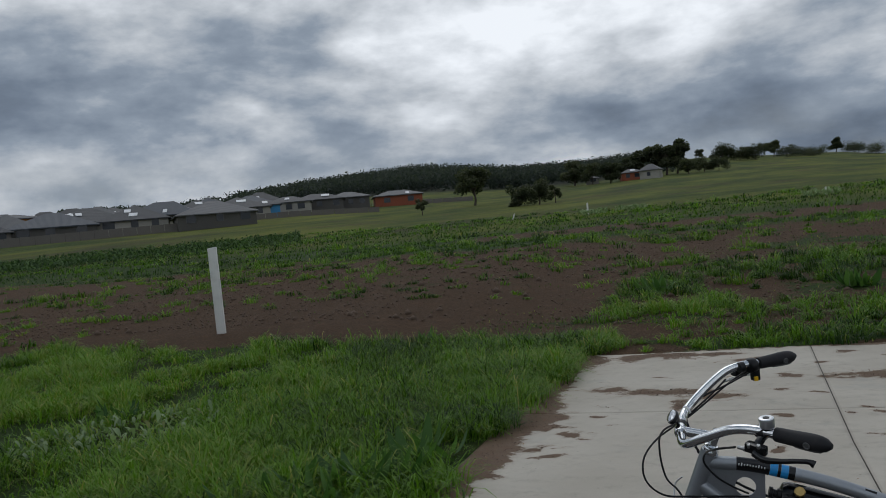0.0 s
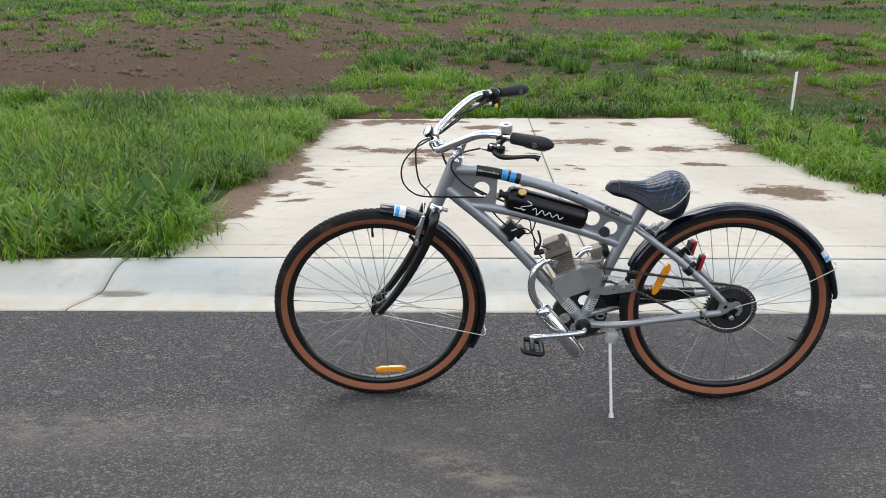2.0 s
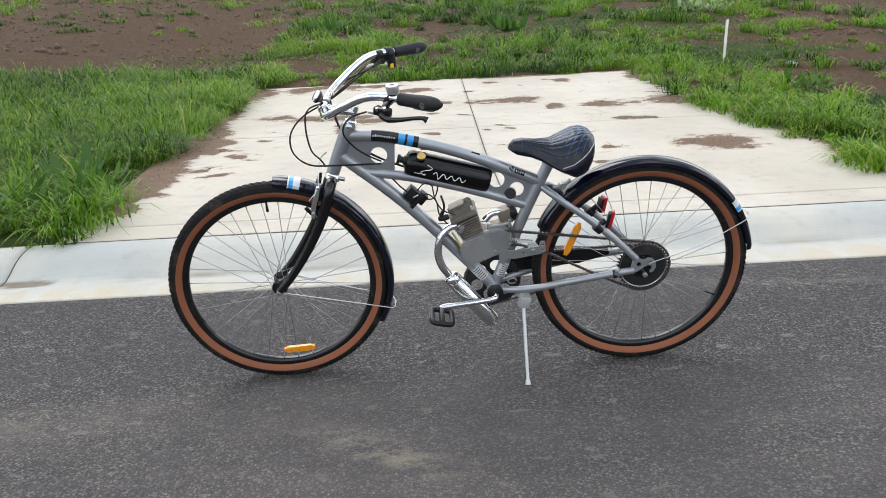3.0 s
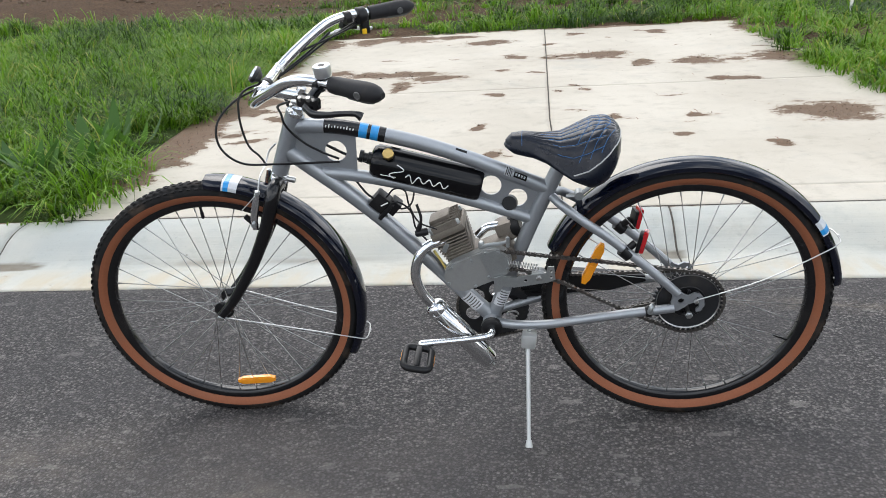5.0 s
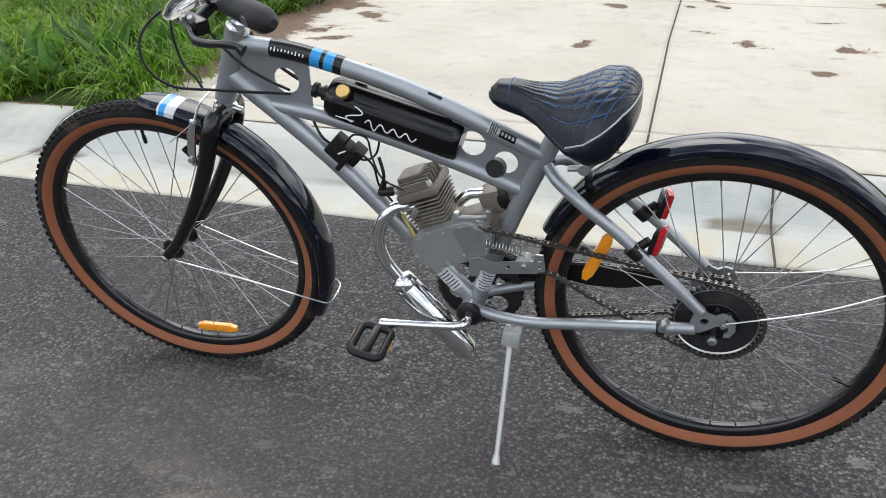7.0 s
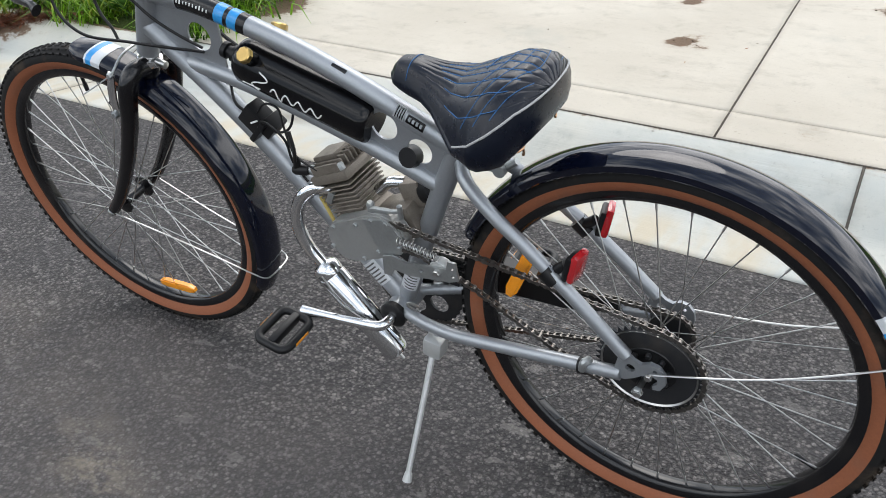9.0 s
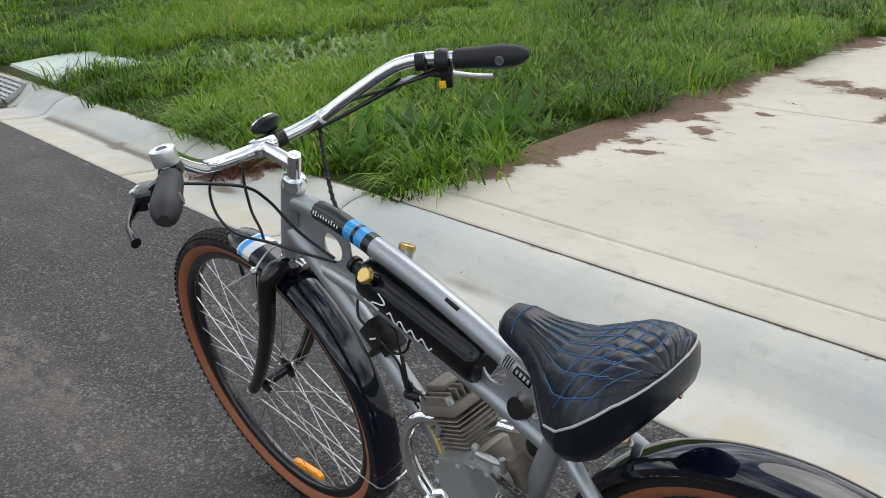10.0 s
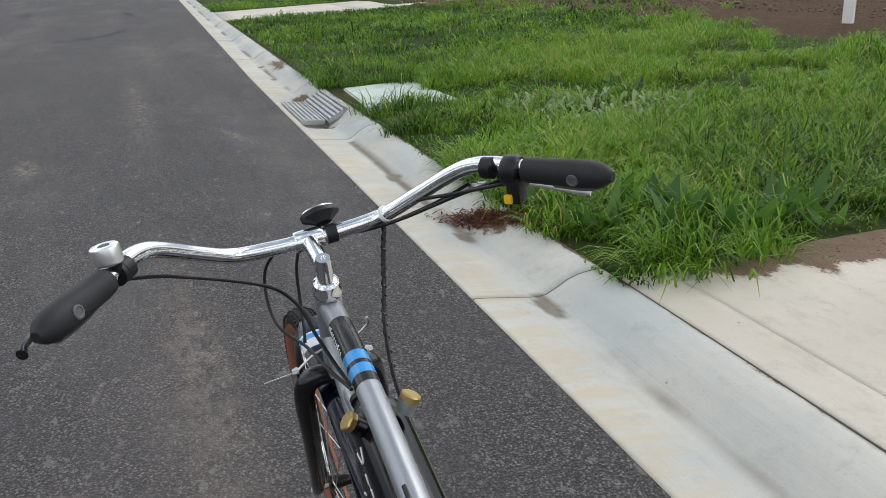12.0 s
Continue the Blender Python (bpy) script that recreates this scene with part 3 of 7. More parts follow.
# ---- kerb and gutter ----
PROFILE_O = [0.0, 0.012, 0.12, 0.230, 0.268, 0.298, 0.338, 0.380, 0.42, 0.46, 0.49, 0.513]
PROFILE_Z = [0.002, 0.006, -0.004, -0.014, -0.014, -0.006, 0.020, 0.050, 0.070, 0.082, 0.087, 0.088]
JOINTS = [-60, -54, -48, -42, -36, -30.5, -26.3, -22.8, -18.4, -14.2, -10.9, -7.35, -4.80, -2.82, -1.46, 1.297, 3.95, 6.7, 12, 20, 40]
GRATE = (-6.80, -5.60)


def kerb_height(X, Y):
    o = Y - edge_y(X)
    z = np.interp(o, PROFILE_O, PROFILE_Z)
    z = z + 0.003 * (fbm(X, Y, 3.0, 3, 4) - 0.5)
    # sump at the drain grate
    sump = step(GRATE[0] - 0.35, GRATE[0] - 0.02, X) * (1 - step(GRATE[1] + 0.02, GRATE[1] + 0.35, X))
    return z - sump * 0.07 * step(0.03, 0.12, o) * (1 - step(0.38, 0.52, o))


def kerb_damp(X, Y):
    o = Y - edge_y(X)
    line = np.exp(-((o - 0.275 - 0.02 * (fbm(X, 0 * X, 1.2, 2) - 0.5)) / 0.022) ** 2)
    run = step(0.45, 0.7, fbm(X, 0 * X, 0.9, 3, 8)) + (X > -4.7) * (X < -2.8) * 1.0
    d = line * np.clip(run, 0, 1) * np.where(X > -1.2, 0.32, 0.75)
    for j, s in ((-1.34, 0.13), (1.20, 0.12), (-2.25, 0.10), (-3.5, 0.12), (-9.9, 0.12), (-8.6, 0.1)):
        d = d + step(0.30, 0.52, blot(X + 0.05 * (fbm(X, o, 9, 3, 3) - 0.5), o + 0.03 * (fbm(X, o, 12, 3, 5) - 0.5), j + 0.01, 0.262, s, 0.042)) * 0.62
    d = d + blot(X, o, -0.55, 0.262, 0.10, 0.030) * 0.28 + blot(X, o, -0.2, 0.262, 0.5, 0.028) * 0.10
    return np.clip(d * 2.2, 0, 1)


def kerb_dirt(X, Y):
    o = Y - edge_y(X)
    d = blot(X, o, -2.25, 0.38, 0.30, 0.10, 0.35) * 0.9 + 0.55 * step(0.455, 0.525, o) * (X < -1.2) + 0.5 * step(0.455, 0.525, o) * (X > 3.1)
    d = d + 0.42 * step(0.498, 0.513, o) + blot(X, o, -9.4, 0.42, 0.5, 0.10) * 0.9 + blot(X, o, -7.0, 0.30, 0.12, 0.10) * 0.9 + blot(X, o, -5.55, 0.24, 0.22, 0.10) * 1.0
    return np.clip(d, 0, 1)


kerb = thing("kerb", "pale concrete roll-over kerb and gutter with joints", "kerb", kind="structure")
oo = np.unique(np.concatenate([PROFILE_O, np.linspace(0, 0.513, 25)]))
for a, b in zip(JOINTS[:-1], JOINTS[1:]):
    n = int(np.clip((b - a) / 0.04, 8, 90)) if -13 < a < 5 else 14
    u = np.linspace(0, 1, n)

    def place(U, O, a=a, b=b):
        X = a + 0.004 + (b - a - 0.008) * U
        X = X + 0.09 * np.clip(O / KERB_W, 0, 1) ** 1.5 * np.where(abs(a + 1.46) < 0.1, 1 - U, np.where(abs(b + 1.46) < 0.1, U, 0))
        return X, edge_y(X) + O
    grid("kerb_unit", u, oo, kerb_height, "kerb", {"damp": kerb_damp, "dirt": kerb_dirt, "silt": lambda X, Y: 1 - step(0.10, 0.26, Y - edge_y(X))}, 0.2, kerb, place)

# dark dirt in the kerb's joints
for j in JOINTS[6:-3]:
    def seam(U, O, j=j):
        X = j - 0.003 + 0.006 * U + (0.09 * np.clip(O / KERB_W, 0, 1) ** 1.5 if abs(j + 1.46) < 0.1 else 0)
        return X, edge_y(X) + O
    grid("joint_filler", np.linspace(0, 1, 2), oo, lambda X, Y: kerb_height(X, Y) - 0.0008, "joint_dirt", None, 0.05, kerb, seam)

# ---- driveways ----
BLOTS = [(-0.68, 3.97, .22, .09), (-0.2, 3.85, .36, .12), (0.12, 3.72, .18, .10), (-0.03, 3.45, .07, .14), (-0.82, 2.93, .13, .06), (-0.92, 2.5, .10, .06),
         (-1.12, 2.38, .12, .16), (-1.0, 5.05, .25, .35), (-0.37, 5.35, .4, .16), (0.11, 5.35, .25, .10), (2.31, 2.54, .27, .20), (1.92, 2.02, .07, .08), (1.97, 3.91, .21, .14),
         (2.05, 3.38, .13, .08), (2.50, 3.95, .22, .22), (1.23, 4.23, .28, .17), (1.50, 3.90, .09, .11), (1.16, 5.13, .06, .10), (0.64, 4.28, .14, .08), (0.38, 4.92, .20, .10),
         (1.18, 2.56, .06, .06), (0.65, 2.0, .05, .07), (1.67, 2.57, .05, .05), (1.58, 2.23, .04, .04), (0.57, 3.17, .05, .05), (1.11, 3.2, .04, .06), (1.79, 5.09, .08, .12),
         (0.49, 2.46, .04, .05), (0.94, 4.74, .07, .06), (0.92, 3.16, .05, .04),
         (-0.82, 2.33, .10, .05), (-0.95, 3.20, .18, .10), (-0.70, 2.74, .11, .04), (-0.86, 2.86, .07, .06), (-1.05, 1.98, .09, .10), (-1.08, 1.75, .10, .10), (-0.55, 3.22, .06, .03)]
BLOTS = [(x, min(y * 1.05, 5.5), rx, ry) for x, y, rx, ry in BLOTS]
_r = np.random.default_rng(3)
SMALL = [(float(_r.uniform(-0.9, 2.6)), float(_r.uniform(2.2, 5.4)), float(_r.uniform(.03, .10)), float(_r.uniform(.015, .035))) for _ in range(26)]


def drive_dirt(X, Y):
    wx = X + 0.30 * (fbm(X, Y, 4, 4, 2) - 0.5)
    wy = Y + 0.22 * (fbm(X, Y, 5, 4, 7) - 0.5)
    d = np.zeros_like(X)
    for x, y, rx, ry in BLOTS:
        d = np.maximum(d, 1.0 * blot(wx, wy, x, y, rx * 1.15, ry * 1.15))
    for x, y, rx, ry in SMALL:
        d = np.maximum(d, 0.75 * blot(wx, wy, x, y, rx * 1.2, ry * 1.3))
    left = step(-0.90, -1.16, X + 0.46 * (fbm(Y, 0 * Y, 2.4, 4, 1) - 0.5) - 0.10 * step(3.0, 5.5, Y)) * step(1.45, 1.7, Y)
    right = step(-0.28, -0.02, X - np.interp(Y, RIGHT_Y, RIGHTS) + 0.3 * (fbm(Y, 0 * Y, 1.3, 3, 4) - 0.5)) * step(1.7, 2.4, Y)
    end = step(5.62, 5.74, Y + 0.10 * (fbm(X, 0 * X, 2.5, 3, 6) - 0.5)) * 0.8
    return np.clip(np.maximum.reduce([d, left * (0.78 + 0.6 * fbm(X, Y, 3.0, 3, 13)), right * 0.85, end * 1.0]), 0, 1)


def drive_z(X, Y):
    return 0.088 + 0.025 * (Y - 1.33) + 0.006 * np.clip(drive_dirt(X, Y) - 0.45, 0, 1) * fbm(X, Y, 18, 3) * 2


def slab(x0, x1, y0, y1, parent, step_=0.025):
    """x0, x1: functions of y."""
    u = np.linspace(0, 1, max(8, int((x1(2) - x0(2)) / step_)))
    v = np.linspace(0, 1, max(4, int((y1 - y0) / step_)))

    def place(U, V):
        Y = y0 + (y1 - y0) * V
        return x0(Y) + (x1(Y) - x0(Y)) * U, Y
    return grid("slab", u, v, drive_z, "slab", {"dirt": drive_dirt, "damp": lambda X, Y: 0 * X}, 0.1, parent, place)


def slab_right(y):
    return np.interp(y, RIGHT_Y, RIGHTS)


drive = thing("driveway", "pale concrete driveway crossing with muddy soil patches and tooled joints", "driveway", kind="structure")
mid_l, mid_r = (lambda y: 0.867 + 0.012 * abs(y - 2.7)), (lambda y: 0.875 + 0.012 * abs(y - 2.7))
left, right = (lambda y: -1.30 + 0.02 * y), slab_right
for y0, y1 in ((1.319, 1.5195), (1.522, 3.4475), (3.451, 5.74)):
    slab(left, mid_l, y0, y1, drive)
    slab(mid_r, right, y0, y1, drive)

grid("joint_filler", np.linspace(-1.27, 3.15, 60), np.array([1.3132, 1.3188]), lambda X, Y: 0.0897 + 0.001 * fbm(X, Y, 6, 2), "joint_dirt", None, 0.05, drive)
grid("joint_filler", np.linspace(0, 1, 2), np.linspace(1.325, 5.73, 60), lambda X, Y: drive_z(X, Y) - 0.003, "joint_dirt", None, 0.05, drive,
     lambda U, Y: (mid_l(Y) + (mid_r(Y) - mid_l(Y)) * U, Y))

grid("joint_filler", np.linspace(-1.25, 3.10, 40), np.array([1.5190, 1.5225]), lambda X, Y: drive_z(X, Y) - 0.002, "slab", None, 0.05, drive)

drive2 = thing("driveway", "pale concrete driveway of the neighbouring lot", "driveway", kind="structure")


def drive2_z(X, Y):
    return 0.09 + 0.03 * (Y - 1.9) + np.where(Y > 5.7, 0.012 * (Y - 5.7), 0)


for y0, y1 in ((0, 3.2), (3.21, 7.8)):
    grid("slab", np.linspace(-22.7, -18.45, 12), np.linspace(y0, y1, 10), drive2_z, "slab", {"dirt": lambda X, Y: 0.3 * fbm(X, Y, 2, 3), "damp": lambda X, Y: 0 * X}, 0.12, drive2,
         lambda X, O: (X - 0.15 * O, edge_y(X) + KERB_W + 0.004 + O))

# ---- drain pit with its grate, and the pit lid ----


def make_grate():
    g = thing("drain_grate", "galvanised steel stormwater grate, hinged panel tilted up the kerb", "drain grate")
    y0 = float(edge_y(-6.2))

    def panel(name, org, uu, vv, nu, nv, w, d, bar):
        e1, e2 = Vector(uu).normalized(), Vector(vv).normalized()
        nrm = e1.cross(e2)
        rot = Matrix((e1, e2, nrm)).transposed()
        holder = part(name, box(bmesh.new(), Vector(org) + e1 * w / 2 - nrm * 0.02 + e2 * 0.006, (w, 0.012, 0.04), 0.002, rot), "galv", g)
        bm = bmesh.new()
        box(bm, Vector(org) + e1 * w / 2 + e2 * (d - 0.006) - nrm * 0.02, (w, 0.012, 0.04), 0.002, rot)
        part("frame_bar", bm, "galv", holder)
        for s in (0.006, w - 0.006):
            bm = bmesh.new()
            box(bm, Vector(org) + e1 * s + e2 * d / 2 - nrm * 0.02, (0.012, d - 0.026, 0.04), 0.002, rot)
            part("frame_bar", bm, "galv", holder)
        for i in range(1, nu):
            bm = bmesh.new()
            box(bm, Vector(org) + e1 * (w * i / nu) + e2 * d / 2 - nrm * 0.02, (bar, d - 0.026, 0.03), 0, rot)
            part("bearing_bar", bm, "galv", holder)
        for j in range(1, nv):
            bm = bmesh.new()
            box(bm, Vector(org) + e1 * w / 2 + e2 * (d * j / nv) - nrm * 0.0155, (w - 0.026, bar, 0.028), 0, rot)
            part("cross_bar", bm, "galv", holder)
    panel("flat_panel", (GRATE[0] + 0.0, y0 + 0.075, -0.004), (1, 0, 0), (0, 1, -0.05), 16, 5, 1.10, 0.205, 0.016)
    panel("tilted_panel", (GRATE[0] + 0.0, y0 + 0.288, -0.012), (1, 0, 0), (0, 1, 0.55), 11, 5, 1.14, 0.205, 0.022)
    bm = bmesh.new()
    box(bm, (-6.2, y0 + 0.25, -0.20), (1.1, 0.4, 0.02))
    part("sump", bm, "window", g, "dark sump below the grate")


make_grate()
bm = bmesh.new()
for v in ((-6.66, 1.46), (-5.38, 1.40), (-5.50, 2.36), (-6.90, 2.32)):
    bm.verts.new((*v, 0.0))
f = bm.faces.new(bm.verts[:])
ex = bmesh.ops.extrude_face_region(bm, geom=[f])
bmesh.ops.translate(bm, vec=(0, 0, 0.13), verts=[e for e in ex["geom"] if isinstance(e, bmesh.types.BMVert)])
bmesh.ops.bevel(bm, geom=bm.edges[:], offset=0.012, segments=2, affect='EDGES')
bmesh.ops.recalc_face_normals(bm, faces=bm.faces[:])
tagged(part("pit_lid", bm, "lid", None, matrix=pose(0, 0, -0.022)), "pale greenish concrete drain pit lid half overgrown by grass", "pit lid")

# ---- posts and stakes ----


def post(x, y, h, w, t, lean, label, name="marker_post"):
    bm = bmesh.new()
    box(bm, (0, 0, h / 2 - 0.05), (w, t, h + 0.1), min(w, t) * 0.12)
    for v in bm.verts:
        if v.co.z > h * 0.8:
            v.co.z += 0.012 * (v.co.x / w)
    bm2 = tagged(part(name, bm, "white_paint", None, matrix=pose(x, y, float(ground_z(x, y)), 0, lean, 20)), label, "post")
    return bm2


post(-6.03, 6.94, 1.125, 0.115, 0.05, -1.2, "white painted timber marker post in bare soil")
post(3.53, 5.85, 0.42, 0.024, 0.014, 2, "short thin white survey stake by the driveway", "survey_stake")
post(-9.4, 57.4, 0.85, 0.12, 0.05, 1, "distant white survey stake in the field", "survey_stake")
post(-16.3, 62.6, 0.5, 0.10, 0.05, 22, "distant leaning white survey stake", "survey_stake")
post(5.3, 48.0, 0.5, 0.09, 0.05, 2, "distant white survey stake in rough grass", "survey_stake")

# ---- grass ----


def blades(pts, h, w, lean, turn, tint, curl=0.5):
    """Bent tapering blades: arrays of root, height, width, lean and direction."""
    n = len(pts)
    d = np.stack([np.cos(turn), np.sin(turn), np.zeros(n)], -1)
    s = np.stack([-np.sin(turn), np.cos(turn), np.zeros(n)], -1)
    up = np.array([0, 0, 1.0])
    root = pts - up * 0.01
    m = root + up * (h * 0.52)[:, None] + d * (lean * 0.20 * h)[:, None]
    m2 = root + up * (h * (0.88 - 0.16 * lean))[:, None] + d * (lean * 0.60 * h)[:, None]
    tip = root + up * (h * np.maximum(1.0 - 0.9 * curl * lean, 0.12))[:, None] + d * (lean * 1.15 * h)[:, None]
    hw = (w / 2)[:, None]
    v = np.stack([root - s * hw, root + s * hw, m + s * hw * 0.95, m - s * hw * 0.95, m2 + s * hw * 0.65, m2 - s * hw * 0.65, tip], 1).reshape(-1, 3)
    b = np.arange(n)[:, None] * 7
    f = np.concatenate([b + (0, 1, 2), b + (0, 2, 3), b + (3, 2, 4), b + (3, 4, 5), b + (5, 4, 6)])
    return v, f, np.repeat(tint, 7)


class Pile:
    """Collects pieces into one mesh."""

    def __init__(self):
        self.v, self.f, self.t, self.n = [], [], [], 0

    def add(self, v, f, t):
        self.v.append(v)
        self.f.append(f + self.n)
        self.t.append(t)
        self.n += len(v)

    def done(self, name, material, label, category, kind="stuff"):
        return raw(name, np.concatenate(self.v), np.concatenate(self.f), material, label, category, kind, attrs={"tint": np.concatenate(self.t)})


def clear_of(x, y):
    """Where grass may root: off kerb, slabs and lid."""
    ok = y > edge_y(x) + KERB_W - 0.015 - 0.05 * fbm(x, y, 3, 2)
    nib = 0.30 * (fbm(y, 0 * y, 2.2, 4, 2) - 0.38) + 0.10 * step(2.6, 5.0, y)
    ok &= ~((x > -1.285 + nib) & (x < np.interp(y, RIGHT_Y, RIGHTS) - 0.05 - 0.22 * fbm(y, 0 * y, 1.1, 3, 5)) & (y < 5.70 + 0.12 * (fbm(x, 0 * x, 2, 3) - 0.3)))
    ok &= ~((x > -6.72) & (x < -5.32 - 0.25 * fbm(x, y, 4, 2)) & (y > 1.3) & (y < 2.10 + 0.2 * fbm(x, y, 3, 2, 4)))
    # thin turf where the grey weeds spread
    ok &= ~((((x + 4.05) / 0.62) ** 2 + ((y - 2.82) / 0.42) ** 2 < 0.5 + fbm(x, y, 2.5, 3, 8)) & (rng.random(np.shape(x)) < 0.72))
    dx = x + 0.15 * (y - 1.9)
    ok &= ~((dx > -22.8) & (dx < -18.4) & (y < 9.7))
    return ok


def sow(pile, x0, x1, y0, y1, per_m2, hh, ww, soil_keep=0.0, clump=1.0, seed=0):
    n = int((x1 - x0) * (y1 - y0) * per_m2)
    x, y = rng.uniform(x0, x1, n), rng.uniform(y0, y1, n)
    b = bareness(x, y)
    lush = fbm(x, y, 2.2, 3, 11 + seed)
    tuft = fbm(x, y, 0.8, 3, 15 + seed)
    keep = clear_of(x, y) & (rng.random(n) > np.clip(b * 1.35 - soil_keep, 0, 0.995)) & (rng.random(n) < 0.35 + 1.2 * clump * lush)
    x, y, lush, tuft, b = x[keep], y[keep], lush[keep], tuft[keep], b[keep]
    n = len(x)
    h = hh * (0.35 + 1.1 * lush + 0.45 * rng.random(n)) * (0.65 + 0.7 * tuft) * (1 - 0.45 * b)
    turn = rng.uniform(0, 2 * np.pi, n)
    lean = np.clip(rng.normal(0.75, 0.30, n), 0.1, 1.5)
    # overhang towards the kerb and the slab
    lip = (y < edge_y(x) + KERB_W + 0.10) & (rng.random(n) < 0.6)
    turn = np.where(lip, -np.pi / 2 + rng.normal(0, 0.6, n), turn)
    edge = (x > -1.5) & (x < -0.9) & (y < 5.7) & (rng.random(n) < 0.6)
    turn = np.where(edge, rng.normal(-0.3, 0.6, n), turn)
    lean = np.where(lip | edge, lean + 0.35, lean)
    z = ground_z(x, y)
    tint = np.clip(-0.10 + 0.75 * fbm(x, y, 0.5, 4, 21) + 0.30 * lush - 0.1 * b - 0.15 * step(8.0, 11, y) + 0.6 * (fbm(x, y, 0.45, 3, 51) - 0.5) + rng.normal(0, 0.16, n), 0, 1.05)
    tint = np.where(rng.random(n) < 0.012 + 0.10 * b, 1.45, tint)
    w = ww * (0.6 + 0.8 * rng.random(n))
    pile.add(*blades(np.stack([x, y, z], -1), h, w, lean, turn, tint))


grass = Pile()
sow(grass, -8.5, -0.8, 1.28, 8.9, 560, 0.050, 0.0078)
sow(grass, -27, -8.5, 1.4, 9.5, 220, 0.070, 0.016)
sow(grass, 2.3, 7.5, 1.3, 8.9, 800, 0.050, 0.0085)
sow(grass, -1.3, 3.2, 5.5, 8.9, 850, 0.052, 0.0085)
sow(grass, -14, 9, 8.4, 16, 110, 0.06, 0.009, 0.0, 1.0, 1)
sow(grass, -34, -14, 8.4, 26, 40, 0.08, 0.014, 0.0, 1.0, 1)
sow(grass, -14, 14, 16, 30, 45, 0.08, 0.014, 0.0, 1.0, 1)
sow(grass, -60, 24, 26, 62, 9, 0.12, 0.035, 0.0, 1.0, 2)


def tussocks(pile, count, x0, x1, y0, y1, r, hh, ww, per, patchy=0.8, bare_cut=0):
    """Dense rounded tufts standing out of the soil."""
    cx, cy = rng.uniform(x0, x1, count), rng.uniform(y0, y1, count)
    rich = fbm(cx, cy, patchy, 4, 31)
    ok = clear_of(cx, cy) & (rng.random(count) < step(0.30, 0.62, rich) + 0.12)
    if bare_cut:
        ok &= bareness(cx, cy) < bare_cut
    cx, cy, rich = cx[ok], cy[ok], rich[ok]
    size = rng.uniform(0.45, 1.25, len(cx)) * r * (0.65 + 0.7 * rich)
    n = len(cx) * per
    k = np.repeat(np.arange(len(cx)), per)
    a, q = rng.uniform(0, 2 * np.pi, n), np.sqrt(rng.random(n))
    x, y = cx[k] + np.cos(a) * q * size[k] * 0.8, cy[k] + np.sin(a) * q * size[k] * 0.8
    h = hh * (0.45 + 0.8 * rng.random(n)) * (size[k] / r) * (1.15 - 0.55 * q)
    hue = fbm(cx, cy, 0.7, 3, 41)
    tint = np.clip(-0.60 + 1.45 * hue[k] + 0.95 * rng.random(len(cx))[k] + rng.normal(0, 0.24, n) + 0.16 * (1 - q) - 0.20 * step(8.0, 11, cy)[k] + (0.7 * (fbm(cx, cy, 0.45, 3, 51) - 0.5))[k], 0.05, 1.1)
    tint = np.where(rng.random(n) < 0.015, 1.45, tint)
    comb = rng.uniform(0, 2 * np.pi, len(cx))[k]
    turn = np.where(rng.random(n) < 0.45, comb + rng.normal(0, 0.45, n), a + rng.normal(0, 0.5, n))
    lean = np.clip(0.45 + 0.95 * q * rng.uniform(0.6, 1.4, n), 0, 1.7)
    pile.add(*blades(np.stack([x, y, ground_z(x, y)], -1), h, ww * (0.6 + 0.8 * rng.random(n)), lean, turn, tint))


tussocks(grass, 2300, -8.5, -0.9, 1.36, 8.6, 0.17, 0.178, 0.0076, 62, 0.8, 0.5)
tussocks(grass, 650, -3.4, -0.95, 1.36, 6.2, 0.17, 0.182, 0.0070, 66, 0.8, 0.5)
tussocks(grass, 1300, -27, -8.5, 1.5, 9.4, 0.17, 0.16, 0.014, 22)
tussocks(grass, 620, 2.5, 8, 1.4, 8.6, 0.125, 0.145, 0.0085, 46, 0.6)
tussocks(grass, 150, 2.55, 3.5, 1.9, 5.9, 0.14, 0.16, 0.0088, 60, 3.0)
tussocks(grass, 420, -1.4, 3.4, 5.7, 8.8, 0.13, 0.16, 0.0085, 46)
tussocks(grass, 430, -1.5, 9, 8.0, 15.5, 0.22, 0.20, 0.010, 90, 0.35)
tussocks(grass, 330, -16, -1.5, 9.2, 20, 0.16, 0.12, 0.012, 32, 0.30)
tussocks(grass, 600, -28, 14, 14, 30, 0.34, 0.22, 0.018, 44, 0.16)
tussocks(grass, 800, -70, 22, 28, 75, 0.7, 0.30, 0.05, 26, 0.07)
grass.done("grass", "grass", "lush bright green verge grass with dry blades", "grass")

# ---- broad-leaved weeds ----


